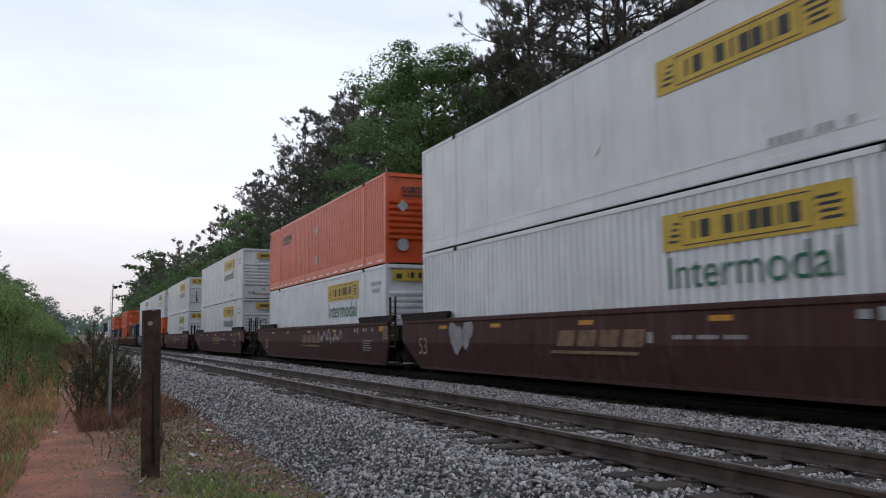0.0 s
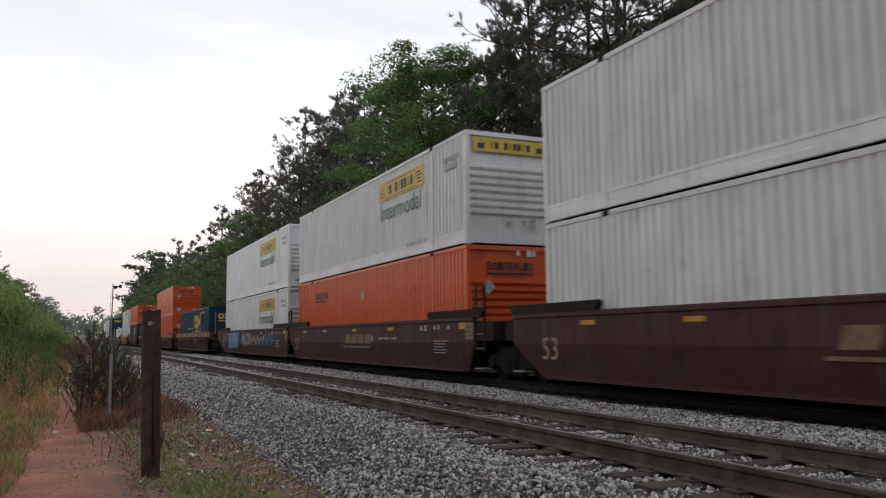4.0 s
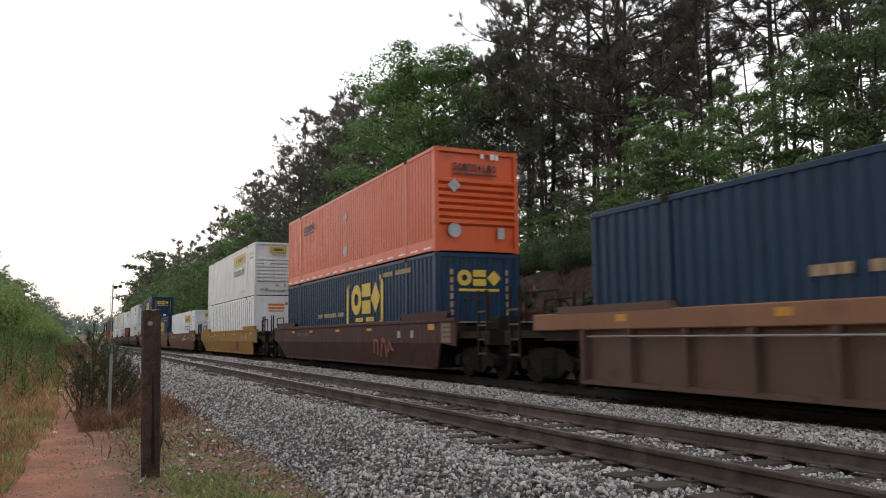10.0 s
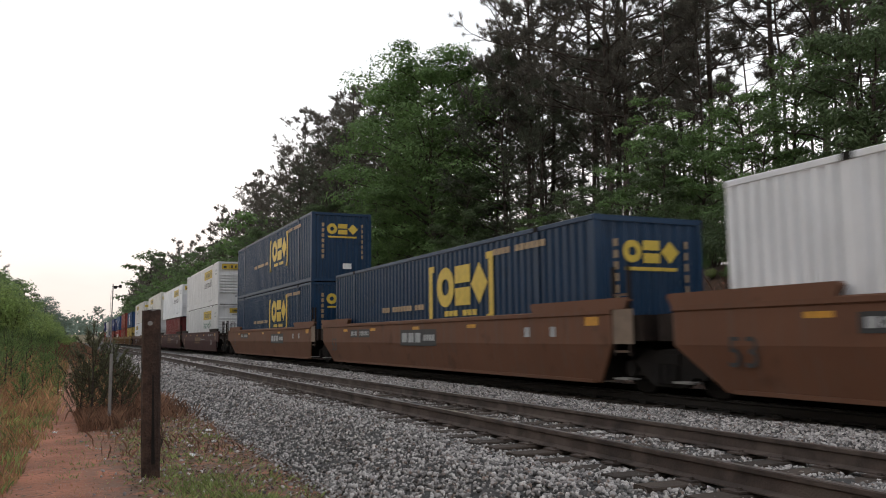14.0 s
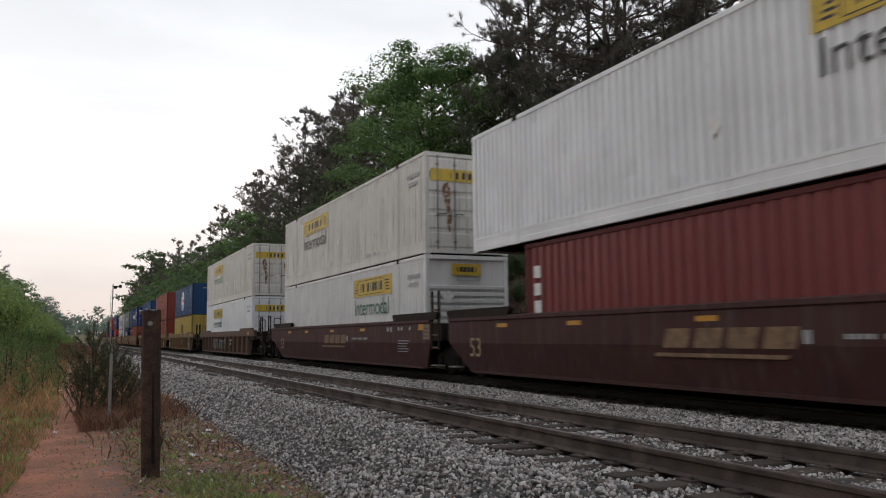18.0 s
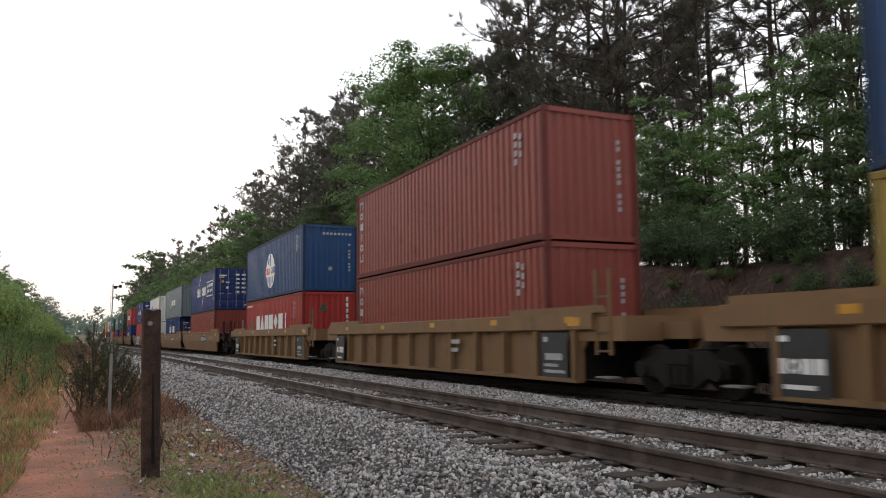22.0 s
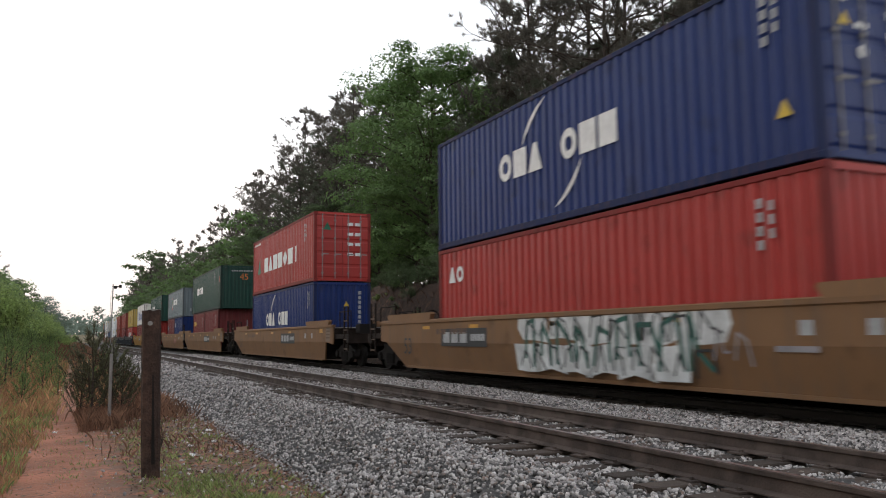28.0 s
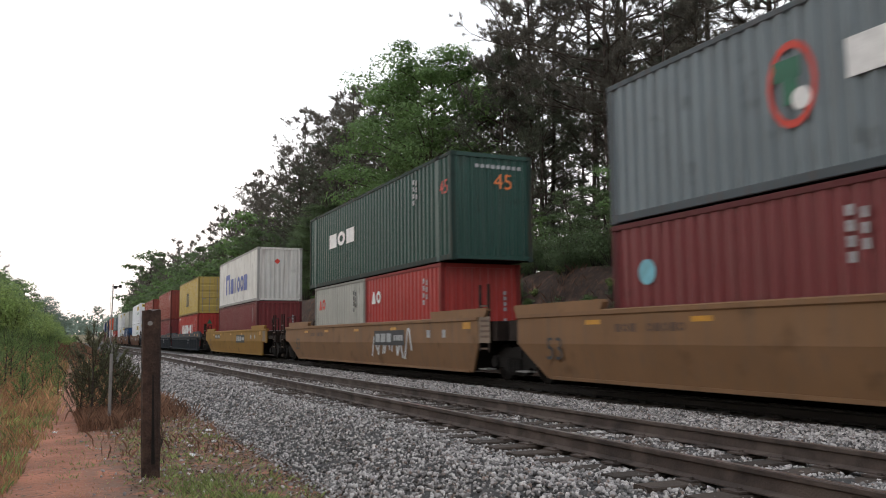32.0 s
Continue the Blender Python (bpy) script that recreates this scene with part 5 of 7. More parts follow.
def well_car(s_near, L, pitch_near, pitch_far, m, ribbed, style, label, free_near, free_far, panel=6.5):
    """s_near, L: the near end and the length of the well; free ends have a truck and coupler of their own."""
    half = L / 2
    end_m = m if style == "tanrib" else M_END
    car = new("well_car")
    wide = 1.5
    ra = 1.5 if free_near else min(0.6, pitch_near - 0.35)
    rb = 1.75 if free_far else min(1.0, pitch_far - 0.35)
    me = car_side(half, ra, rb, m, ribbed)
    part("side_wall", me, car, "", (-wide, 0, 0))
    me2 = car_side(half, rb, ra, m, ribbed)
    part("side_wall", me2, car, "", (wide, 0, 0), 180)
    if ribbed:
        sill_m = M_CAR_SILL if m is M_CAR_RUST and style != "dull" else m
        for x, rz, a, b in ((-wide, 0, ra, rb), (wide, 180, rb, ra)):
            sill = shared(("sill", half, a, b, sill_m.name), lambda: Geo().bevel_box(0.0, 0.16, -half - a, half + b, 1.12, 1.45, 0.02).mesh("top_sill", sill_m))
            part("top_sill", sill, car, "", (x, 0, 0), rz)
        n = round(2 * half / 1.33)
        for i in range(n + 1):
            y = -half + 2 * half * i / n
            part("rib", rib_mesh(m), car, "", (-wide, y, 0))
            part("rib", rib_mesh(m), car, "", (wide, y, 0), 180)
        rail = style == "rib" and shared(("pipe", half), lambda: Geo().tube((-0.03, -half + 0.4, 1.0), (-0.03, half - 0.2, 1.0), 0.018, n=6).mesh("air_pipe", M_GALV))
        if rail:
            part("air_pipe", rail, car, "thin pipe along the side", (-wide, 0, 0))
    floor = shared(("carfloor", half), lambda: Geo().box(-wide + 0.26, wide - 0.26, -half, half, 0.2, 0.32).mesh("floor", M_STEEL))
    part("floor", floor, car)
    for y, rz in ((-half + 1.0, 0), (half - 1.0, 180)):
        for sx in (-1, 1):
            part("container_guide", guide_mesh(M_END if style == "maroon" else m, ribbed), car, "", (sx * wide, y + (-1.0 if rz == 0 else 1.0) * (0.2 if ribbed else 0.5), 1.47 if not ribbed else 1.43), 0 if sx < 0 else 180)
    for end, free, reach, pitch in ((-1, free_near, ra, pitch_near), (1, free_far, rb, pitch_far)):
        deck_end = 3.1 if free else max(0.9, pitch - 0.2)
        key = ("deck", free, round(deck_end, 2), m.name)
        def deck(deck_end=deck_end, free=free):
            g = Geo()
            g.box(-1.42, 1.42, -min(deck_end, 1.45), -0.02, 0.92, 1.36)
            if free:
                g.box(-1.25, 1.25, -deck_end, -1.4, 1.0, 1.12)
                g.box(-0.35, 0.35, -deck_end - 0.1, -0.9, 0.72, 1.05)
                g.box(-1.36, -1.2, -deck_end - 0.05, -1.4, 0.98, 1.14)
                g.box(1.2, 1.36, -deck_end - 0.05, -1.4, 0.98, 1.14)
            else:
                g.box(-0.6, 0.6, -deck_end, -0.5, 0.95, 1.25)
            return g.mesh("end_platform", M_END if free else end_m)
        part("end_platform", shared(key, deck), car, "", (0, end * half, 0), 0 if end < 0 else 180)
        # dark steel instead of body paint puts the deep recess's shade into the bulkhead
        bulk = shared(("bulk", m.name), lambda: Geo().box(-1.26, 1.26, -0.06, 0.0, 0.25, 1.3).mesh("end_bulkhead", M_STEEL))
        part("end_bulkhead", bulk, car, "", (0, end * half, 0), 0 if end < 0 else 180)
        if free:
            truck(car, end * (half + 1.85))
            part("coupler", shared("coupler", lambda: Geo().box(-0.12, 0.12, -0.55, 0.3, 0.72, 0.98).box(-0.2, 0.2, -0.62, -0.35, 0.66, 1.04).tube((0.3, 0.1, 0.8), (0.25, -0.5, 0.45), 0.025, n=6).mesh("coupler", M_STEEL)), car, "dark steel coupler with an air hose", (0, end * (half + 3.1), 0), 0 if end < 0 else 180)
            for sx in (-1, 1):
                part("ladder", ladder_mesh(M_END), car, "weathered end ladder", (sx * 1.36, end * (half + 2.75), 0.0))
            part("walkway", shared("walk", lambda: Geo().box(-1.2, 1.2, -0.35, 0.35, 1.36, 1.40).mesh("walkway", M_GALV)), car, "steel grating walkway", (0, end * (half + 1.2), 0))
            for sx in (-1, 1):
                part("handrail", shared("handrail", lambda: Geo().tube((0, -0.75, 1.1), (0, -0.75, 1.95), 0.02, n=6).tube((0, -0.75, 1.95), (0, 0.55, 1.95), 0.02, n=6).tube((0, 0.55, 1.95), (0, 0.55, 1.3), 0.02, n=6).mesh("handrail", M_END)), car, "bent steel handrail", (sx * 1.18, end * (half + 2.0), 0))
            part("brake_wheel", shared("bwheel", lambda: wheel_ring(0.27, 0.02)), car, "round hand brake wheel", (0.75, end * (half + 2.85), 1.62))
            part("end_sill", shared("esill", lambda: Geo().bevel_box(-1.4, 1.4, -0.14, 0.14, 0.82, 1.14, 0.03).mesh("end_sill", M_END)), car, "", (0, end * (half + 3.0), 0))
            part("brake_box", shared("brake", lambda: Geo().bevel_box(-0.3, 0.3, -0.2, 0.2, 1.16, 1.5, 0.04).mesh("brake_box", M_STEEL)), car, "", (-0.45, end * (half + 2.2), 0))
        else:
            if end < 0:
                part("ladder", ladder_mesh(end_m), car, "weathered end ladder with pale rungs", (-1.42, -(half + 0.85), 0.12))
            part("step_plate", shared("stepp", lambda: Geo().box(-0.12, 0.12, -0.2, 0.2, 0.26, 0.29).mesh("step_plate", M_GALV)), car, "", (-1.36, end * (half + 0.85), 0))
    if not free_near:
        truck(car, -(half + pitch_near))
    sh = Sheet(car, -wide + (0.03 if not ribbed else 0.0), -half)
    if style != "dull":
        sh.put("amber_reflector_strip", "refl%d%s" % (round(L), ribbed), lambda: [rect(u, u + 0.46, 0, 0.085) for u in (1.5, 4.3, 7.8, 11.2)] if not ribbed else [rect(u, u + 0.3, 0.02, 0.14) for u in (1.0, 4.5, 8.2, 11.6, 14.6)], M_SIGN_AMBER, L, 1.22 if not ribbed else 1.24)
    sh.put("yellow_plate", "yplate", lambda: [rect(0, 0.42, 0, 0.16)], M_SIGN_AMBER, 0.2, 1.2)
    if not ribbed:
        if style == "maroon":
            sh.put("name_marking", "bn", lambda: [rect(0.05 + 0.68 * i, 0.6 + 0.68 * i, 0, 0.30, 0.08) for i in range(4)] + [rect(-0.2, 2.5, -0.14, -0.08, 0.05)], M_INK_FADED, 9.3, 0.82, "faded tan company marks")
            sh.text("53", 0.55, M_INK_TAN, L - 0.15, 0.55)
            sh.put("notice_plate", "bno", lambda: [rect(0, 0.42, 0, 0.4)], M_PLATE, -0.15, 0.95, "dull grey-tan notice plate at the end")
            sh.put("notice_lines", "bnl", lambda: [rect(0.06, 0.36, 0.07 + 0.1 * i, 0.11 + 0.1 * i) for i in range(3)], M_INK_BROWN, -0.15, 0.95)
            sh.put("small_print", "bnp", lambda: [rect(0.11 * i, 0.11 * i + 0.075, 0, 0.065) for i in range(14) if i not in (4, 9)] + [rect(-0.62, -0.5, -0.06, 0.12)], M_INK_GREY, 5.9, 0.95)
            sh.put("small_print", "bnq", lambda: [rect(0, 0.18, 0.14, 0.26), rect(0.3, 0.42, 0.12, 0.28), rect(0.9, 1.02, 0.16, 0.26), rect(1.14, 1.26, 0.16, 0.26), rect(1.75, 1.87, 0.16, 0.26)] + [rect(0.9, 1.75 - 0.1 * (i % 3), -0.15 - 0.075 * i, -0.128 - 0.075 * i) for i in range(5)], M_INK_GREY, 2.6, 1.05)
        else:
            if panel:
                sh.put("name_panel", "tx", lambda: [rect(0, 2.5, 0, 0.44)], M_INK, panel, 0.78, "dark panel with pale marks")
                sh.put("name_marking", "txb", lambda: [rect(0.12, 0.5, 0.09, 0.35), rect(0.6, 0.98, 0.09, 0.35), rect(1.08, 1.46, 0.09, 0.35)] + marks("bbbb", 1.65, 2.4, 0.14, 0.30), M_INK_GREY, panel, 0.78)
            plated = m in (M_CAR_YELLOW, M_CAR_BROWN)
            if plated:
                sh.put("number_panel", "txn", lambda: [rect(0, 0.75, 0, 0.26), rect(0.85, 1.95, 0, 0.26)], M_INK, 14.0, 1.02)
            sh.put("numbering", "txm", lambda: marks("bob", 0.08, 0.68, 0.06, 0.2) + marks("obobo", 0.93, 1.88, 0.06, 0.2), M_INK_GREY if plated else M_INK_BROWN, 14.0, 1.02)
            sh.text("53", 0.55, M_INK, L - 0.15, 0.55)
            sh.put("notice_plate", "txo", lambda: [rect(0, 0.56, 0, 0.6)], M_PLATE, -0.66, 0.87, "dull grey-tan notice plate at the end")
            sh.put("notice_lines", "txq", lambda: [rect(0.08, 0.52, 0.12 + 0.12 * i, 0.17 + 0.12 * i) for i in range(4)], M_INK_BROWN, -0.66, 0.87)
            sh.put("small_print", "txp", lambda: [rect(0, 0.22, 0.0, 0.2), rect(1.0, 1.2, 0.0, 0.2)], M_INK_GREY, 2.4, 1.0)
    else:
        sh.put("small_print", "rbp", lambda: [rect(0, 0.5, 0, 0.1), rect(0, 0.4, -0.2, -0.1)], M_INK_GREY, 5.4, 0.85)
        if style == "tanrib":
            sh.put("dark_panel", "tr", lambda: [rect(0, 0.95, 0.2, 1.08)], M_INK, 1.15, 0.0, "dark notice panel with pale lines")
            sh.put("small_print", "trp", lambda: [rect(0.1, 0.85, 0.3, 0.36), rect(0.1, 0.6, 0.42, 0.48), rect(0.15, 0.75, 0.55, 0.68), rect(0.1, 0.25, 0.9, 1.0)], M_INK_GREY, 1.15, 0.0)
            sh.put("dark_panel", "tr2", lambda: [rect(0, 0.95, 0.2, 1.08)], M_INK, L + 0.1, 0.0, "dark notice panel with pale lines")
            sh.put("small_print", "trq", lambda: marks("bobb", 0.08, 0.88, 0.5, 0.7) + [rect(0.2, 0.7, 0.3, 0.36), rect(0.1, 0.3, 0.92, 1.0)], M_INK_WHITE, L + 0.1, 0.0)
    tagged(car, label, "rail car", "well cars of the train")
    rides(car, s_near + half)
    return car, sh


# ---- the train: far end of the load at 16 s, loads from the bottom up, and the car under them ----
BASE_Z, GAP_Z = 0.40, 0.015


def load(s_far, *tiers):
    z = BASE_Z
    for boxes in tiers:
        boxes = boxes if isinstance(boxes, list) else [boxes]
        s = s_far
        top = 0
        for shift, (c, L, H) in boxes:
            rides(c, s_far - shift - L / 2, z)
            top = max(top, H)
        z += top + GAP_Z


def box_of(c, length, H, shift=0.0):
    return (shift, (c, SIZES[length][0], H))


def jb(H=HC, **k):
    return box_of(jbh(H, **k), 53, H)


def orr(H=HC):
    return box_of(orange(H), 53, H)


def nv(H=HC):
    return box_of(navy(H), 53, H)


def forty(c, H, shift=0.0):
    return box_of(c, 40, H, shift)


OX = "oxide red corrugated container with faded white codes"
load(-271.3, jb(clean=True), jb(wall="sheet", clean=True))
load(-252.2, jb(clean=True), orr())
load(-228.9, jb(wide=False), jb(wide=False))
load(-205.3, jb(dark_text=True), jb(dark_text=True, rusty_end=True))
load(-185.5, orr(), jb())
load(-167.4, jb(wide=False), jb(clean=True, wide=False))
load(-144.1, nv())
load(-121.1, orr(), orr())
load(-97.8, nv())
load(-74.5, nv(), orr())
load(-50.8, box_of(ribbed_white(), 53, HC), jb(wide=False))
load(-27.9, jb(clean=True, wide=False))
load(-8.4, nv())
load(11.2, nv(), nv())
load(34.5, jb(wide=False), jb(dark_text=True))
load(54.1, forty(plain(40, STD, M_MAROON, "maroon corrugated container with a short white name", "t", name="stack"), STD, 2.3), jb(clean=True, dark_text=True))
load(73.2, jb(wide=False), jb(doors=True, stained=True, dark_text=True))
load(96.8, jb(doors=True, clean=True, dark_text=True), jb(doors=True, stained=True))
load(117.6, forty(plain(40, STD, M_YELLOW, "ochre yellow corrugated container with a black arched mark", "m", name="letter"), STD), forty(globe(STD), STD))
load(137.3, forty(plain(40, STD, M_OXIDE, OX, "r", name="wide_column"), STD), forty(plain(40, HC, M_OXIDE, OX, "r", name="wide_column"), HC))
load(156.7, forty(tree_brand(STD), STD), forty(globe(HC), HC))
load(180.1, forty(plain(40, STD, M_OXIDE, OX, "q"), STD), forty(swoosh(HC, boxed=True), HC))
load(200.4, forty(swoosh(STD), STD, 0.75), box_of(alligator(45, HC, M_GREY, "blue-grey corrugated long container with white marks"), 45, HC))
load(219.5, forty(island_brand(STD), STD), forty(island_brand(HC), HC))
load(242.5, forty(plain(40, HC, M_RED, "red corrugated container with small white codes", "z", name="small"), HC), forty(swoosh(HC), HC))
load(267.0, forty(swoosh(HC, doors=False), HC), forty(tree_brand(HC, doors=True), HC))
load(291.4, [box_of(plain(20, STD, M_MAROON, "short maroon corrugated container with a yellow name", "a", name="word"), 20, STD, 0.8), box_of(plain(20, STD, M_MAROON, "short maroon corrugated steel container", "b"), 20, STD, 6.95)], box_of(alligator(45, HC, M_GREEN, "dark green corrugated long container with white marks", False), 45, HC))
load(310.0, [box_of(plain(20, STD, M_MAROON, "short maroon corrugated container with a blue patch", "c", name="circle"), 20, STD, 0.0), box_of(plain(20, STD, M_DEEP, "short deep blue corrugated container", "d", name="small"), 20, STD, 6.14)], forty(alligator(40, STD, M_GREY, "blue-grey corrugated container with white marks"), STD))
load(330.5, [box_of(plain(20, STD, M_PALE, "short pale grey corrugated container", "e", marks_m=M_INK_RED, name="small"), 20, STD, 0.8), box_of(plain(20, STD, M_RED, "short red corrugated container with white marks", "f", name="small"), 20, STD, 6.95)], box_of(alligator(45, HC, M_GREEN, "dark green corrugated long container with white marks", False), 45, HC))
load(353.2, forty(plain(40, STD, M_MAROON, "maroon corrugated container with faded codes", "g"), STD), forty(island_brand(HC), HC))
load(375.5, forty(tree_brand(STD), STD), forty(plain(40, HC, M_YELLOW, "ochre yellow corrugated container with a black arched mark", "m", doors=True, name="letter"), HC))
load(395.0, forty(plain(40, STD, M_MAROON, OX, "r"), STD), forty(plain(40, HC, M_OXIDE, OX, "r"), HC))
load(415.0, forty(plain(40, STD, M_OXIDE, OX, "r"), STD), forty(plain(40, HC, M_OXIDE, OX, "r"), HC))
load(438.0, jb(clean=True), jb(clean=True))
load(461.0, forty(globe(STD), STD), forty(plain(40, HC, M_PALE, "plain pale grey corrugated steel container", "h"), HC))
load(484.0, jb(), jb())
load(507.0, forty(tree_brand(STD), STD), forty(plain(40, HC, M_GREY, "plain blue-grey corrugated steel container", "i"), HC))
load(530.0, jb(clean=True), orr())
load(553.0, nv(), nv())
load(576.0, forty(plain(40, STD, M_OXIDE, OX, "r"), STD), forty(swoosh(HC), HC))
load(599.0, jb(), jb())
load(622.0, forty(plain(40, STD, M_RED, OX, "r"), STD), forty(plain(40, HC, M_DEEP, "plain deep blue corrugated steel container", "j"), HC))

W53 = 16.3
DARK, BROWN, TAN = "dark maroon steel well car with faded markings", "brown steel well car with a dark name panel", "tan steel well car with a dark name panel"
cars = {}


def put_car(s_far_load, L_load, Lw, m, ribbed, style, label, near, far, panel=6.5):
    """near, far: half of the gap to the next well if coupled by a shared truck, or 0 for a free end."""
    mid = s_far_load - L_load / 2
    car, sh = well_car(mid - Lw / 2, Lw, near, far, m, ribbed, style, label, near == 0, far == 0, panel)
    cars[round(s_far_load, 1)] = sh
    return sh


put_car(-271.3, 16.15, W53, M_CAR_MAROON, False, "maroon", DARK, 1.6, 1.45)
put_car(-252.2, 16.15, W53, M_CAR_MAROON, False, "maroon", DARK, 1.45, 0)
put_car(-228.9, 16.15, W53, M_CAR_MAROON, False, "maroon", DARK, 0, 0)
put_car(-205.3, 16.15, W53, M_CAR_MAROON, False, "maroon", DARK, 0, 1.75)
put_car(-185.5, 16.15, W53, M_CAR_MAROON, False, "maroon", DARK, 1.75, 0.95)
put_car(-167.4, 16.15, W53, M_CAR_MAROON, False, "maroon", "dark maroon steel well car covered with graffiti", 0.95, 0)
RIB = "rust-brown well car with ribbed steel sides"
put_car(-144.1, 16.15, W53, M_CAR_RUST, True, "rib", RIB, 0, 0)
put_car(-121.1, 16.15, W53, M_CAR_RUST, True, "rib", RIB, 0, 0)
put_car(-97.8, 16.15, W53, M_CAR_RUST, True, "rib", RIB, 0, 0)
put_car(-74.5, 16.15, W53, M_CAR_MAROON, False, "plainm", DARK, 0, 0, 0)
put_car(-50.8, 16.15, W53, M_CAR_YELLOW, False, "ttx", "golden yellow steel well car with red sprayed marks", 0, 0, 0)
put_car(-27.9, 16.15, W53, M_CAR_BROWN, False, "ttx", BROWN, 0, 1.6)
put_car(-8.4, 16.15, W53, M_CAR_BROWN, False, "ttx", BROWN, 1.6, 1.65, 9.4)
put_car(11.2, 16.15, W53, M_CAR_BROWN, False, "ttx", BROWN, 1.65, 0)
put_car(34.5, 16.15, W53, M_CAR_MAROON, False, "maroon", DARK, 0, 1.65)
put_car(54.1, 16.15, W53, M_CAR_MAROON, False, "maroon", DARK, 1.65, 1.4)
put_car(73.2, 16.15, W53, M_CAR_MAROON, False, "maroon", DARK, 1.4, 0)
put_car(96.8, 16.15, W53, M_CAR_RUST, True, "dull", RIB, 0, 0)
TANRIB = "tan well car with ribbed steel sides"
put_car(117.6, 12.19, 14.9, M_CAR_GOLD, True, "tanrib", TANRIB, 0, 2.4)
put_car(137.3, 12.19, 14.9, M_CAR_GOLD, True, "tanrib", TANRIB, 2.4, 2.25)
put_car(156.7, 12.19, 14.9, M_CAR_GOLD, True, "tanrib", TANRIB, 2.25, 0)
put_car(180.1, 12.19, W53, M_CAR_TAN, False, "ttx", TAN, 0, 1.65)
put_car(200.4, 13.72, W53, M_CAR_TAN, False, "ttx", TAN, 1.65, 1.75)
put_car(219.5, 12.19, W53, M_CAR_TAN, False, "ttx", TAN, 1.75, 0)
put_car(242.5, 12.19, W53, M_CAR_TAN, False, "ttx", "tan steel well car with white and green graffiti", 0, 0, 13.6)
put_car(267.1, 12.19, W53, M_CAR_TAN, False, "ttx", TAN, 0, 0)
put_car(291.4, 13.72, W53, M_CAR_TAN, False, "ttx", TAN, 0, 1.9)
put_car(310.0, 12.19, W53, M_CAR_TAN, False, "ttx", "tan steel well car with faded red marks", 1.9, 1.7, 0)
put_car(330.5, 13.72, W53, M_CAR_TAN, False, "ttx", TAN, 1.7, 0)
put_car(353.2, 12.19, W53, M_CAR_YELLOW, False, "ttx", "golden yellow steel well car with dark panels", 0, 0)
for i, s in enumerate((375.5, 395.0, 415.0)):
    put_car(s, 12.19, W53, M_CAR_SLATE, True, "rib", "dark slate-grey well car with ribbed sides", 1.6 if i else 0, 1.6 if i < 2 else 0)
for s, L in ((438.0, 16.15), (461.0, 12.19), (484.0, 16.15), (507.0, 12.19), (530.0, 16.15), (553.0, 16.15), (576.0, 12.19), (599.0, 16.15), (622.0, 12.19)):
    put_car(s, L, W53, M_CAR_BROWN, False, "ttx", BROWN, 0, 0)

# graffiti, drawn as shapes that spell nothing
rg = random.Random(3)
sh = cars[-167.4]
sh.put("graffiti", "g1", lambda: blocks(rg, 0.0, 3.2, 0.0, 0.95, 3), M_SPRAY["blue"], 14.15, 0.42, "blue sprayed graffiti")
sh.put("graffiti", "g2", lambda: strokes(rg, 0.2, 3.0, 0.05, 0.9, 5, 0.05), M_SPRAY["white"], 14.15, 0.45)
sh.put("graffiti", "g3", lambda: strokes(rg, 0.0, 2.9, 0.05, 0.8, 4, 0.20), M_SPRAY["sky"], 10.0, 0.52, "sky blue sprayed graffiti")
sh.put("graffiti", "g4", lambda: strokes(rg, 0.0, 2.6, 0.0, 0.6, 4, 0.13), M_SPRAY["grey"], 6.6, 0.6, "grey sprayed graffiti")
sh.put("graffiti", "g5", lambda: strokes(rg, 0.0, 2.0, 0.0, 0.6, 3, 0.2), M_SPRAY["blue"], 4.0, 0.6)
sh.put("graffiti", "g5b", lambda: strokes(rg, 0.0, 1.2, 0.0, 0.5, 3, 0.08), M_SPRAY["grey"], 15.9, 0.75)
sh = cars[242.5]
sh.put("graffiti", "g6", lambda: blocks(rg, 0.25, 6.0, 0.62, 1.18, 6) , M_SPRAY["white"], 9.7, 0.28, "white sprayed graffiti")
sh.put("graffiti", "g6b", lambda: blocks(rg, 0.0, 5.2, 0.0, 0.56, 6), M_SPRAY["white"], 9.7, 0.30)
sh.put("graffiti", "g7", lambda: strokes(rg, 0.2, 5.7, 0.1, 1.15, 9, 0.09), M_SPRAY["teal"], 9.7, 0.28, "dark green sprayed outlines")
sh.put("graffiti", "g7c", lambda: strokes(rg, 0.1, 5.8, 0.05, 0.58, 11, 0.045) + strokes(rg, 0.3, 5.9, 0.62, 1.15, 10, 0.045), M_INK, 9.7, 0.28, "dark sprayed outlines")
sh.put("graffiti", "g7b", lambda: strokes(rg, 5.7, 6.6, 0.3, 0.9, 2, 0.04) + [rect(6.9, 7.6, 0.5, 0.58)], M_SPRAY["grey"], 9.7, 0.28)
sh = cars[330.5]
sh.put("graffiti", "g8", lambda: strokes(rg, 0.0, 3.3, 0.0, 0.85, 6, 0.09), M_SPRAY["white"], 6.7, 0.4, "white sprayed graffiti")
sh = cars[96.8]
sh.put("graffiti", "g9", lambda: strokes(rg, 0.0, 4.9, 0.0, 0.7, 6, 0.13), M_SPRAY["grey"], 11.7, 0.3, "faded grey sprayed graffiti")
sh = cars[-271.3]
sh.put("graffiti", "g10", lambda: [blob(rg, 0.5, 0.4, 0.35, 0.42), blob(rg, 1.1, 0.5, 0.3, 0.3)], M_SPRAY["grey"], 14.3, 0.6, "grey sprayed graffiti")
sh = cars[-252.2]
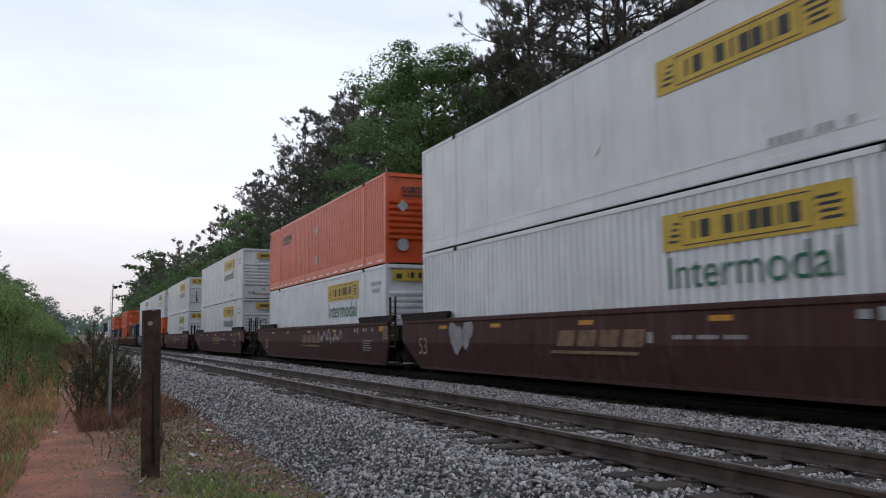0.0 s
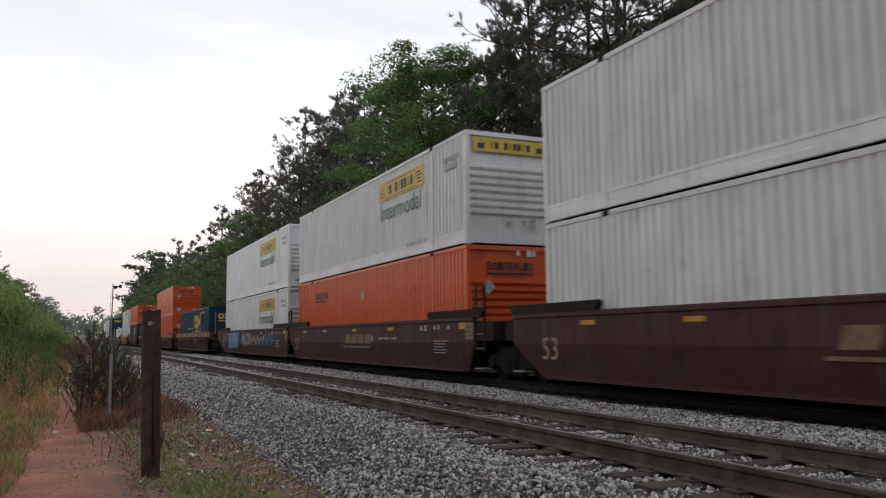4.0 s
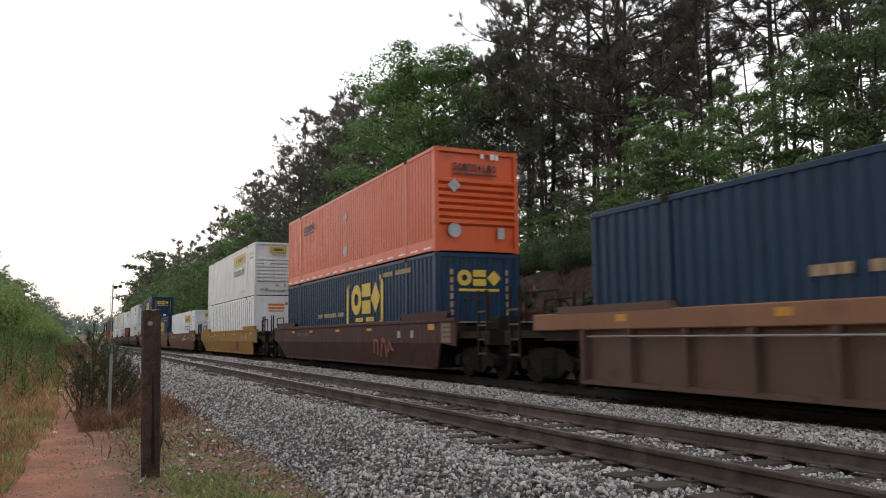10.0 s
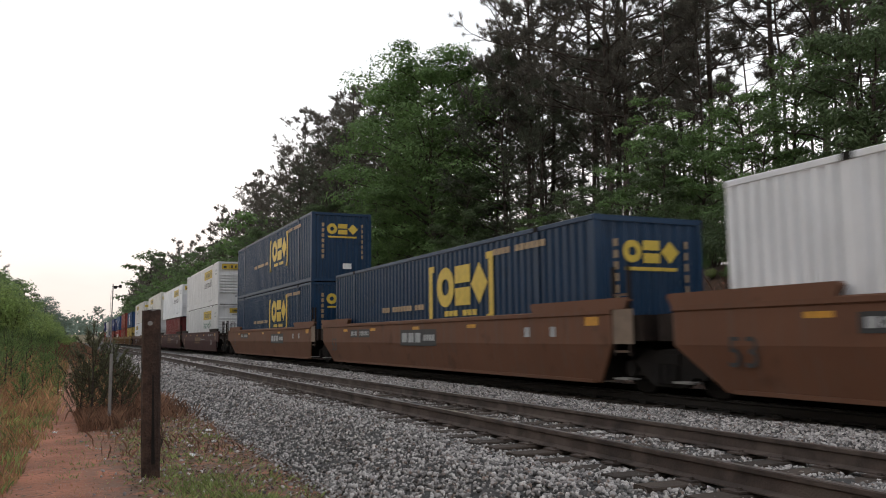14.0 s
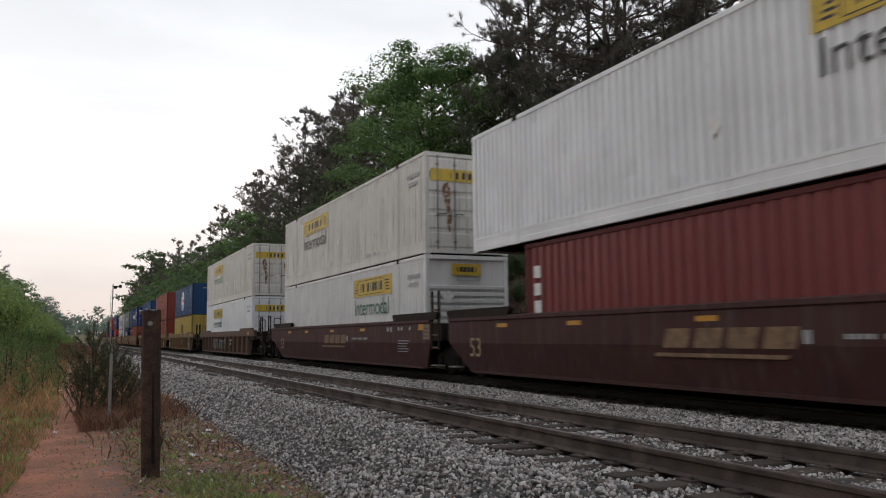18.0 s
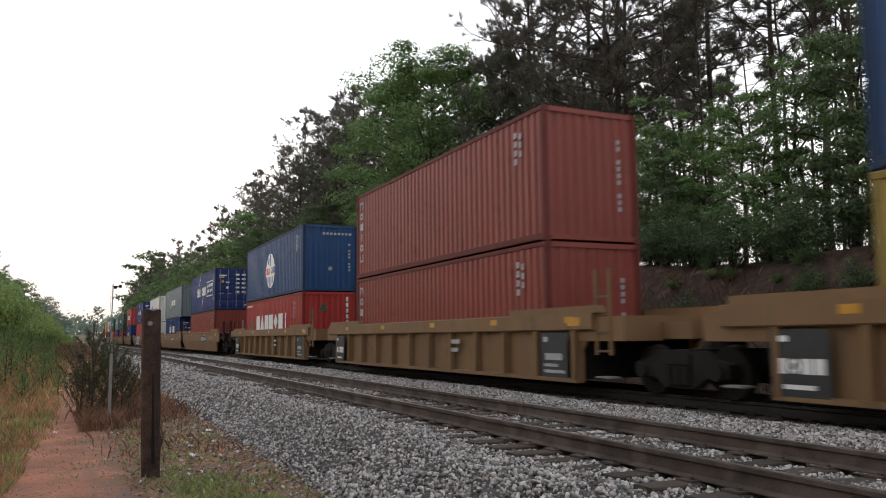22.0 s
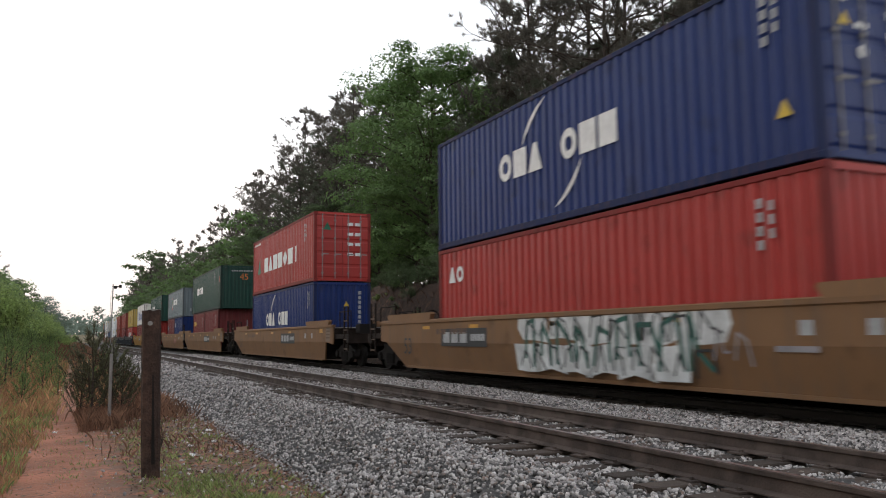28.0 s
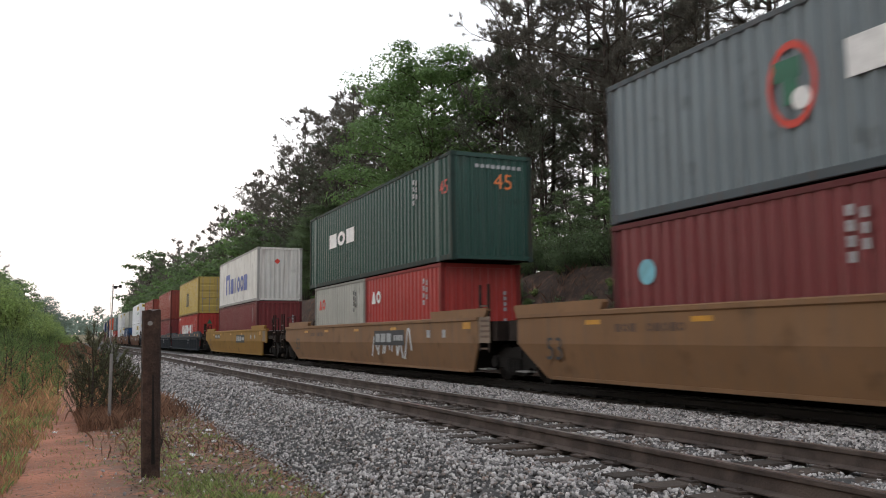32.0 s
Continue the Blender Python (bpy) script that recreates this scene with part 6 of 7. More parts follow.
sh.put("graffiti", "g11", lambda: strokes(rg, 0.0, 3.4, 0.0, 0.5, 5, 0.12), M_SPRAY["grey"], 7.2, 0.85, "grey sprayed graffiti")
sh = cars[-50.8]
red_bars = lambda: [rect(0.1, 0.62, 0, 0.42), rect(0.76, 1.28, 0, 0.42), rect(1.42, 1.94, 0.0, 0.42)]
sh.put("red_marking", "g13", red_bars, M_SPRAY["red"], 5.8, 0.40, "faded red painted marks")
cars[310.0].put("red_marking", "g13", red_bars, M_SPRAY["red"], 6.0, 0.62, "faded red painted marks")
for s in (-74.5,):
    cars[s].put("graffiti", "g12", lambda: strokes(rg, 0.0, 1.9, 0.0, 0.6, 3, 0.1), M_SPRAY["red"], 6.0 if s != -74.5 else 4.5, 0.42, "red sprayed graffiti")


# ---- trees ----
def leaves_at(P, face, size, rs, m, name, long=1.25):
    """Four-cornered leaves at the places P, each facing its own way."""
    k = len(P)
    a = np.cross(face, rs.normal(size=(k, 3)))
    a /= np.linalg.norm(a, axis=1, keepdims=True)
    b = np.cross(face, a)
    b /= np.linalg.norm(b, axis=1, keepdims=True)
    s = size * rs.uniform(0.6, 1.4, (k, 1))
    a, b = a * s * long, b * s / long
    V = np.stack([P - a, P - b * 0.7, P + a, P + b * 0.7], 1).reshape(-1, 3)
    return array_mesh(name, V, np.arange(4 * k).reshape(-1, 4), m)


def leaf_cloud(centres, per, spread, size, seed, m, name, long=1.0, flatten=0.8):
    """Many small leaves loosely round the given centres, as one mesh."""
    rs = np.random.RandomState(seed)
    C = np.repeat(np.asarray(centres, float), per, axis=0)
    off = rs.normal(size=(len(C), 3)) * spread
    off[:, 2] *= flatten
    face = off / spread * 0.55 + np.array((0.0, 0.0, 0.5)) + rs.normal(size=off.shape) * 0.42
    return leaves_at(C + off, face, size, rs, m, name, long)


def pad_cloud(pads, per, size, seed, m, name, flatten=0.55, under=0.25, ragged=0.34):
    """Leaves laid over domed pads (x, y, z, r), as boughs of foliage carry them, as one mesh."""
    rs = np.random.RandomState(seed)
    C = np.repeat(np.asarray(pads, float), per, axis=0)
    k = len(C)
    d = rs.normal(size=(k, 3))
    d /= np.linalg.norm(d, axis=1, keepdims=True)
    flip = (d[:, 2] < 0) & (rs.rand(k) > under)
    d[flip, 2] *= -1
    r = C[:, 3:] * (1.0 - 0.55 * rs.rand(k, 1) ** 2.2 + 0.16 * rs.normal(size=(k, 1)).clip(-1, 2))
    P = C[:, :3] + d * r * np.array((1.0, 1.0, flatten))
    face = d * np.array((1.0, 1.0, 1.3)) + np.array((0.0, 0.0, 0.35)) + rs.normal(size=(k, 3)) * ragged
    return leaves_at(P, face, size, rs, m, name)


def needles(base, way, length, width, rs, m, name):
    """Thin three-cornered needles from the places base, each pointing its own way."""
    k = len(base)
    way = way / np.linalg.norm(way, axis=1, keepdims=True)
    w = np.cross(way, rs.normal(size=(k, 3)))
    w /= np.linalg.norm(w, axis=1, keepdims=True)
    l = length * rs.uniform(0.65, 1.3, (k, 1))
    V = np.stack([base - w * width, base + w * width, base + way * l], 1).reshape(-1, 3)
    return array_mesh(name, V, np.arange(3 * k).reshape(-1, 3), m)


def needle_tufts(tips, ways, per, length, width, seed, m, name):
    """Compact brushes of needles at twig ends, spread round the twig's own direction."""
    rs = np.random.RandomState(seed)
    C, W = np.repeat(np.asarray(tips, float), per, axis=0), np.repeat(np.asarray(ways, float), per, axis=0)
    way = W * 0.55 + rs.normal(size=C.shape) * 0.75 + np.array((0.0, 0.0, 0.25))
    base = C - W * length * rs.uniform(0.0, 0.9, (len(C), 1)) + rs.normal(size=C.shape) * length * 0.12
    return needles(base, way, length, width, rs, m, name)


def limb(g, pts, r0, r1, n=6):
    for i in range(len(pts) - 1):
        a, b = i / (len(pts) - 1), (i + 1) / (len(pts) - 1)
        g.tube(pts[i], pts[i + 1], r0 + (r1 - r0) * a, r0 + (r1 - r0) * b, n)


def make_tree(name, label, trunk_me, limbs_me, crown_me):
    t = new(name)
    part("trunk", trunk_me, t)
    part("branchwork", limbs_me, t)
    part("crown", crown_me, t)
    tagged(t, label, "tree")
    return t


def pine(seed, height, bare, fine, limbs=34, spread=0.23, stout=1.0, m=None, label="tall pine tree with a bare trunk and dark tufted crown"):
    """A loblolly pine: bare lower trunk with dead stubs, long rising limbs that end in brushes of needles."""
    r = random.Random(seed)
    g, gl = Geo(), Geo()
    lean = (r.uniform(-0.7, 0.7), r.uniform(-0.7, 0.7))
    spine = [Vector((lean[0] * (h / height) ** 2 + r.uniform(-0.09, 0.09), lean[1] * (h / height) ** 2 + r.uniform(-0.09, 0.09), h)) for h in np.linspace(-0.6, height * 0.97, 9)]
    limb(g, spine, (0.0075 * height + 0.045) * stout, 0.03, 9)

    def at(h):
        f = min(max((h + 0.6) / (height * 0.97 + 0.6), 0), 0.999) * 8
        i = int(f)
        return spine[i].lerp(spine[i + 1], f - i)

    tips, ways = [], []
    nb = limbs if fine else 22
    for i in range(nb):
        f = (i + r.uniform(-0.5, 0.5)) / (nb - 1)
        f = min(max(f, 0.0), 1.0)
        h = height * (bare + (0.98 - bare) * f)
        a = i * 2.4 + r.uniform(-0.8, 0.8)
        reach = (spread * height * (1 - f) ** 0.7 + 0.45) * r.uniform(0.5, 1.1) * (0.7 + 0.5 * min(1, f * 3))
        up = r.uniform(0.25, 0.75) * (0.6 + 0.7 * f)
        p0 = at(h)
        pts = [p0]
        sway = r.uniform(-0.35, 0.35)
        for k in (0.3, 0.6, 0.85, 1.0):
            pts.append(p0 + Vector((math.cos(a + sway * k) * reach * k, math.sin(a + sway * k) * reach * k, reach * (up * k ** 1.5 + 0.05 * k + r.uniform(-0.05, 0.05)))))
        limb(gl, pts, 0.014 + 0.013 * reach * stout, 0.008, 5)
        for k in range(11 if fine else 4):
            q = r.uniform(0.42, 1.0) * 4
            j = min(int(q), 3)
            base = pts[j].lerp(pts[j + 1], q - j)
            out = Vector((math.cos(a) * 0.6 + r.uniform(-1, 1), math.sin(a) * 0.6 + r.uniform(-1, 1), r.uniform(0.0, 1.0))).normalized()
            tw = base + out * (0.16 * reach + r.uniform(0.15, 0.4))
            if fine:
                limb(gl, [base, tw], 0.011, 0.006, 3)
            tips.append(tuple(tw))
            ways.append(tuple(out))
            if k % 3 == 0:
                tips.append(tuple(base.lerp(tw, 0.55) + Vector((0, 0, 0.10))))
                ways.append((out.x * 0.4, out.y * 0.4, 0.9))
        tips.append(tuple(pts[-1]))
        ways.append(tuple((pts[-1] - pts[-2]).normalized()))
    for k in range(5):
        tips.append(tuple(at(height * 0.97) + Vector((r.uniform(-0.15, 0.15), r.uniform(-0.15, 0.15), 0.18 * k))))
        ways.append((0, 0, 1))
    for i in range(16 if fine else 3):
        h = height * r.uniform(0.14, bare + 0.12)
        a = r.uniform(0, 6.3)
        p0 = at(h)
        ln = r.uniform(0.6, 2.6)
        e = p0 + Vector((math.cos(a) * ln, math.sin(a) * ln, ln * r.uniform(-0.25, 0.35)))
        limb(gl, [p0, p0.lerp(e, 0.5) + Vector((0, 0, r.uniform(-0.1, 0.15))), e], 0.024, 0.006, 4)
        if ln > 1.2 and fine:
            c = p0.lerp(e, 0.55)
            limb(gl, [c, c + Vector((math.cos(a + 0.8) * ln * 0.4, math.sin(a + 0.8) * ln * 0.4, r.uniform(-0.1, 0.3)))], 0.011, 0.004, 3)
    crown = needle_tufts(tips, ways, 34 if fine else 12, 0.23 if fine else 0.5, 0.012 if fine else 0.06, seed, m or M_NEEDLE, "crown")
    return make_tree("pine_tree", label, g.mesh("trunk", M_BARK, True), gl.mesh("branchwork", M_BARK), crown)


def broadleaf(seed, height, radius, low, limbs, per, leaf, m, pad=0.85, label="leafy green broad-leaved tree at the top of the bank"):
    """A broad-leaved tree: rising limbs that carry domed pads of leaves."""
    r = random.Random(seed)
    g, gl = Geo(), Geo()
    spine = [Vector((r.uniform(-0.12, 0.12) * i, r.uniform(-0.12, 0.12) * i, h)) for i, h in enumerate(np.linspace(-0.6, height * 0.84, 6))]
    limb(g, spine, 0.010 * height + 0.04, 0.04, 8)
    pads = []
    for i in range(limbs):
        f = (i + r.uniform(-0.4, 0.4)) / (limbs - 1)
        f = min(max(f, 0.0), 1.0)
        h = height * (low + (0.95 - low) * f)
        a = i * 2.4 + r.uniform(-0.4, 0.4)
        bulge = (0.72 + 0.28 * f / 0.3) if f < 0.3 else math.sqrt(max(0.03, 1 - ((f - 0.3) / 0.74) ** 2))
        reach = radius * bulge * r.uniform(0.72, 1.05)
        q = min(max((h - 0.35 * reach + 0.6) / (height * 0.84 + 0.6), 0), 0.99) * 5
        p0 = spine[int(q)].lerp(spine[int(q) + 1], q - int(q))
        end = Vector((p0.x + math.cos(a) * reach, p0.y + math.sin(a) * reach, h))
        mid = p0.lerp(end, 0.5) + Vector((0, 0, 0.08 * reach))
        limb(gl, [p0, mid, end], 0.02 + 0.013 * reach, 0.01, 5)
        for k in (0.42, 0.72, 1.0) if reach > 1.6 else (0.75,):
            w = p0.lerp(mid, k * 2) if k < 0.5 else mid.lerp(end, k * 2 - 1)
            side = Vector((-math.sin(a), math.cos(a), 0)) * r.uniform(-0.55, 0.55) * pad
            pads.append((w.x + side.x, w.y + side.y, w.z + r.uniform(-0.15, 0.35), pad * r.uniform(0.6, 1.2)))
            tw = Vector(pads[-1][:3])
            limb(gl, [w, tw], 0.012, 0.006, 3)
    crown = pad_cloud(pads, per, leaf, seed, m, "crown")
    return make_tree("broadleaf_tree", label, g.mesh("trunk", M_BARK, True), gl.mesh("branchwork", M_BARK), crown)


def sapling(seed, height, m, branches=22, width=0.009):
    """A young pine: straight stem and upswept boughs, each a bottle-brush of needles."""
    r = random.Random(seed)
    rs = np.random.RandomState(seed)
    g = Geo()
    top = Vector((r.uniform(-0.05, 0.05), r.uniform(-0.05, 0.05), height))
    limb(g, [Vector((0, 0, -0.15)), top], 0.016 + 0.008 * height, 0.006, 5)
    base, way = [], []

    def brush(a, b, n):
        d = (b - a).normalized()
        for _ in range(n):
            base.append(tuple(a.lerp(b, r.random())))
            way.append((d.x * 0.8 + r.gauss(0, 0.5), d.y * 0.8 + r.gauss(0, 0.5), d.z * 0.8 + r.gauss(0, 0.5)))

    for i in range(branches):
        f = 0.08 + 0.82 * ((i + r.random()) / branches)
        a = i * 2.4 + r.uniform(-0.5, 0.5)
        reach = ((1 - f) ** 0.9 * 0.42 + 0.05) * height * r.uniform(0.6, 1.1)
        p0 = top * f * 0.92
        p1 = p0 + Vector((math.cos(a) * reach * 0.62, math.sin(a) * reach * 0.62, reach * 0.22))
        p2 = p0 + Vector((math.cos(a) * reach, math.sin(a) * reach, reach * r.uniform(0.7, 1.15) + 0.04))
        limb(g, [p0, p1, p2], 0.009, 0.004, 3)
        brush(p1.lerp(p0, 0.4), p2, int(40 + 50 * reach))
    brush(top * 0.55, top + Vector((0, 0, 0.05)), 90)
    t = new("young_pine")
    part("stem", g.mesh("stem", M_BARK), t)
    part("foliage", needles(np.array(base), np.array(way), 0.085 * height ** 0.5, width, rs, m, "foliage"), t)
    return tagged(t, "young bushy green pine on the grassy slope", "shrub", "young pines on the slope")


def shrub(seed, w, h, m, per=90, leaf=0.04, label="dense green leafy shrub on the bank", group="shrubs along the bank"):
    """A shrub: many stems from one foot, each with small domes of leaves."""
    r = random.Random(seed)
    g = Geo()
    pads = []
    for i in range(13):
        a, q = r.uniform(0, 6.3), r.uniform(0.1, 1.0)
        e = Vector((math.cos(a) * w * q * 0.45, math.sin(a) * w * q * 0.45, h * r.uniform(0.4, 1.0) * (1.1 - 0.5 * q)))
        limb(g, [Vector((0, 0, -0.15)), e * 0.5 + Vector((0, 0, 0.1)), e], 0.018, 0.005, 4)
        k = 0.19 * (w + h) / 2
        pads += [(e.x, e.y, e.z - 0.1, k * r.uniform(0.8, 1.3)), (e.x * 0.7, e.y * 0.7, e.z * 0.62, k * r.uniform(0.8, 1.3))]
    t = new("shrub")
    part("branchwork", g.mesh("branchwork", M_BARK), t)
    part("foliage", pad_cloud(pads, per, leaf, seed, m, "foliage", 0.9, 0.4, 0.5), t)
    return tagged(t, label, "shrub", group)


def put(src, used, x, y, scale, rz, dz=0.0, sz=1.0):
    """Place the built tree first, then copies of it."""
    m = pose(x, y, float(ground_z(x, y)) + dz, 0, 0, rz) @ Matrix.Diagonal((scale, scale, scale * sz, 1))
    if src.name in used:
        return copy_thing(src, m)
    used.add(src.name)
    src.matrix_basis = m
    return src


used = set()
rt = random.Random(42)
pines = [pine(100 + i, 18.0 + i * 0.6, (0.34, 0.40, 0.30, 0.44, 0.36)[i], True, 40, 0.23, 0.72) for i in range(5)]
dark_pine = pine(120, 13.0, 0.12, True, 52, 0.25, 0.75, M_NEEDLE_GREEN, "bushy dark green pine with low limbs")
pole_pines = [pine(130 + i, 14.0, 0.52, True, 18, 0.13, 0.5, None, "slender young pine with a thin bare stem") for i in range(2)]
far_pines = [pine(200 + i, 17.0 + i, 0.22, False) for i in range(3)]
leafy = [broadleaf(300, 14.0, 5.3, 0.12, 54, 380, 0.078, M_LEAF, 1.2), broadleaf(301, 11.5, 3.8, 0.2, 26, 260, 0.085, M_LEAF, 1.0), broadleaf(302, 12.5, 4.2, 0.16, 28, 260, 0.085, M_LEAF_DARK, 1.0)]
far_leafy = [broadleaf(310, 13.0, 4.6, 0.1, 20, 40, 0.23, M_LEAF_DARK, 1.25), broadleaf(311, 12.0, 4.4, 0.1, 20, 40, 0.23, M_LEAF, 1.25), broadleaf(313, 12.0, 4.2, 0.1, 20, 40, 0.23, M_HAZED_FARWOOD, 1.2, "distant tree on the slope, haze painted into its green")]
slim = [broadleaf(320, 9.0, 2.5, 0.14, 25, 170, 0.064, M_LEAF, 0.68), broadleaf(321, 8.0, 2.3, 0.12, 25, 170, 0.064, M_LEAF_DARK, 0.68)]

# the big leafy tree, its neighbours and the pines over the bank
for x, y, k, sc in ((18.9, 42.2, 0, 1.06), (18.4, 50.0, 1, 0.66), (20.5, 48.5, 2, 0.9), (17.6, 56.5, 1, 0.6), (17.6, 61.5, 2, 0.6), (17.8, 66.5, 1, 0.7), (21.5, 54.0, 2, 0.95), (18.6, 37.6, 2, 0.55)):
    put(leafy[k], used, x, y, sc, rt.uniform(0, 360))
for x, y, sc in ((20.2, 36.2, 0.95), (20.6, 33.2, 0.82), (21.5, 39.4, 1.05), (23.0, 36.5, 0.95), (24.5, 33.0, 1.0), (26.0, 36.0, 1.1), (26.5, 29.5, 1.0), (19.8, 64.0, 1.15), (19.4, 69.5, 1.15), (19.6, 75.0, 1.1), (28.0, 31.5, 1.15), (28.5, 41.0, 1.15)):
    put(dark_pine, used, x, y, sc, rt.uniform(0, 360))
for x, y, k, sc in ((18.4, 22.4, 0, 0.72), (18.6, 19.9, 0, 0.84), (18.3, 17.9, 0, 0.88), (18.8, 16.2, 0, 0.98), (18.4, 14.2, 1, 0.95), (19.4, 10.4, 0, 1.05), (18.8, 7.0, 1, 1.1), (18.6, 25.4, 1, 0.6), (18.9, 28.4, 1, 0.5), (19.2, 31.5, 0, 0.55), (21.5, 44.5, 1, 0.9), (19.5, 21.5, 1, 0.62), (17.9, 20.9, 1, 0.62), (17.9, 16.6, 0, 0.66), (17.8, 12.8, 1, 0.8), (20.0, 24.0, 0, 0.72), (21.0, 12.6, 0, 1.1)):
    put(slim[k], used, x, y, sc, rt.uniform(0, 360))
for x, y, k, sc in ((22.0, 36.6, 0, 1.06), (24.0, 37.4, 3, 1.1), (22.0, 28.3, 2, 1.12), (23.2, 32.2, 1, 1.04), (21.6, 29.0, 4, 0.98), (24.2, 25.4, 0, 1.1), (23.0, 20.9, 1, 1.02), (22.2, 18.1, 4, 1.05), (23.6, 16.6, 3, 1.02), (22.6, 12.0, 2, 1.05), (22.4, 8.4, 1, 1.1), (22.0, 3.5, 3, 1.1), (25.5, 33.4, 2, 1.08), (25.6, 41.0, 4, 1.02), (24.0, 58.8, 0, 0.90), (20.2, 61.5, 2, 0.80), (20.6, 66.5, 4, 0.85), (20.2, 72.0, 0, 0.95), (20.4, 79.0, 2, 0.95), (22.4, 64.4, 2, 0.86), (23.0, 71.4, 1, 1.0), (25.0, 50.5, 1, 0.78), (23.4, 46.6, 4, 0.70), (21.8, 58.0, 3, 0.78)):
    put(pines[k], used, x, y, sc, rt.uniform(0, 360))
for i in range(24):
    y = 15.0 + 1.22 * i + rt.uniform(-0.8, 0.8)
    put(pole_pines[i % 2], used, rt.uniform(20.6, 27.5), y, rt.uniform(0.75, 1.15), rt.uniform(0, 360))
y = 60.0
while y < 120.0:
    x = rt.uniform(20.0, 26.0)
    put(pines[rt.randrange(5)], used, x, y, rt.uniform(0.90, 1.02) * (0.86 + 0.022 * (x - 20)), rt.uniform(0, 360))
    put(far_leafy[rt.randrange(2)], used, rt.uniform(22.0, 30.0), y - 6.0, rt.uniform(0.8, 1.0), rt.uniform(0, 360))
    if rt.random() < 0.6:
        put(leafy[2] if y < 85 else far_leafy[rt.choice((0, 0, 1))], used, rt.uniform(17.8, 19.5), y + 1.5, rt.uniform(0.55, 0.85), rt.uniform(0, 360))
    y += rt.uniform(2.4, 3.8)
y = 120.0
while y < 420.0:
    for k in range(2):
        x, _, _ = line_at(y, rt.uniform(18.5, 27.0))
        put(far_pines[rt.randrange(3)], used, x, y, rt.uniform(0.86, 1.0) if y < 230 else rt.uniform(1.0, 1.2), rt.uniform(0, 360))
    x, _, _ = line_at(y, rt.uniform(17.0, 20.0))
    put(far_leafy[rt.randrange(2)], used, x, y + 2, rt.uniform(0.8, 1.15), rt.uniform(0, 360))
    y += rt.uniform(5.0, 8.0)
put(far_leafy[0], used, 19.0, 235.0, 1.75, 40)
put(far_leafy[1], used, 18.0, 92.0, 1.2, 120)

# low growth on the bank behind the train
near_bushes = [shrub(410, 2.3, 1.7, M_LEAF_DARK, 110, 0.036), shrub(411, 1.8, 1.3, M_LEAF, 110, 0.034), shrub(402, 1.3, 1.0, M_GRASS, 60, 0.035)]
for i in range(30):
    put(near_bushes[i % 3 // 2], used, rt.uniform(14.7, 15.9), 4.5 + 1.25 * i, rt.uniform(0.4, 0.85), rt.uniform(0, 360))
for i in range(52):
    y = 4 + 62 * (i / 52) + rt.uniform(-0.6, 0.6)
    put(near_bushes[rt.choice((0, 0, 1))], used, rt.uniform(16.0, 18.4), y, rt.uniform(0.7, 1.2), rt.uniform(0, 360))
for i in range(28):
    put(near_bushes[0], used, rt.uniform(18.6, 22.5), 4 + 1.35 * i + rt.uniform(-0.5, 0.5), rt.uniform(1.0, 1.6), rt.uniform(0, 360))
for i in range(32):
    put(near_bushes[0], used, rt.uniform(16.2, 17.4), 4.0 + 1.05 * i + rt.uniform(-0.3, 0.3), rt.uniform(1.15, 1.6), rt.uniform(0, 360))
for i in range(14):
    put(near_bushes[2], used, rt.uniform(14.4, 16.4), rt.uniform(6, 50), rt.uniform(0.4, 0.8), rt.uniform(0, 360))

# the slope on the camera's side: young pines in front, a green thicket, a wood behind
dead = shrub(405, 1.3, 1.5, M_DEAD, 34, 0.022, "dead brown leafless-looking shrub in the weeds")
dusky = sapling(505, 1.85, M_DUSKY, 34, 0.010)
tagged(dusky, "dusky olive young pine among brown weeds by the pole")
for x, y, sc in ((0.42, 17.2, 1.0), (0.78, 17.6, 0.82), (0.20, 17.5, 0.62), (0.98, 18.0, 0.7)):
    put(dusky, used, x, y, sc, rt.uniform(0, 360))
saplings = [sapling(500, 1.6, M_SHRUB), sapling(501, 1.1, M_SHRUB, 18), sapling(502, 2.3, M_SHRUB, 28, 0.011)]
for x, y, k, sc in ((-1.02, 21.5, 1, 0.72), (-0.30, 25.0, 1, 0.95), (-1.25, 14.4, 1, 0.85), (-1.75, 27.0, 0, 0.95), (-2.4, 26.0, 0, 1.1), (-1.45, 17.5, 1, 0.7), (-0.85, 30.0, 0, 0.8), (1.0, 25.0, 1, 0.8), (0.7, 30.0, 1, 0.9), (1.2, 35.0, 0, 0.7), (-0.7, 36.0, 0, 0.7), (-1.9, 32.0, 2, 0.8), (-3.0, 31.0, 2, 0.9), (-2.2, 36.0, 2, 0.75), (-1.1, 24.5, 1, 0.9), (-1.6, 22.4, 1, 1.0), (-2.0, 24.0, 0, 0.85), (-0.75, 27.5, 1, 1.0), (-1.5, 33.0, 0, 1.0), (-0.6, 41.0, 0, 1.0), (-1.2, 45.0, 2, 0.8), (-1.3, 12.6, 1, 0.6)):
    put(saplings[k], used, x, y, sc, rt.uniform(0, 360))
for i in range(46):
    y = 40 + 100 * rt.random() ** 1.2
    x = -1.1 - 0.012 * (y - 20) - rt.random() ** 1.4 * (1.5 + 0.045 * y)
    put(saplings[rt.choice((0, 2, 2))], used, x, y, rt.uniform(0.5, 0.9) * (1 + 0.005 * y), rt.uniform(0, 360))
thicket = [shrub(403, 2.2, 2.2, M_BUSH, 90, 0.05, "bright green thicket of young trees on the slope", "thicket on the slope"), shrub(404, 1.8, 2.4, M_THICKET, 90, 0.05, "deep green thicket of young trees on the slope", "thicket on the slope")]
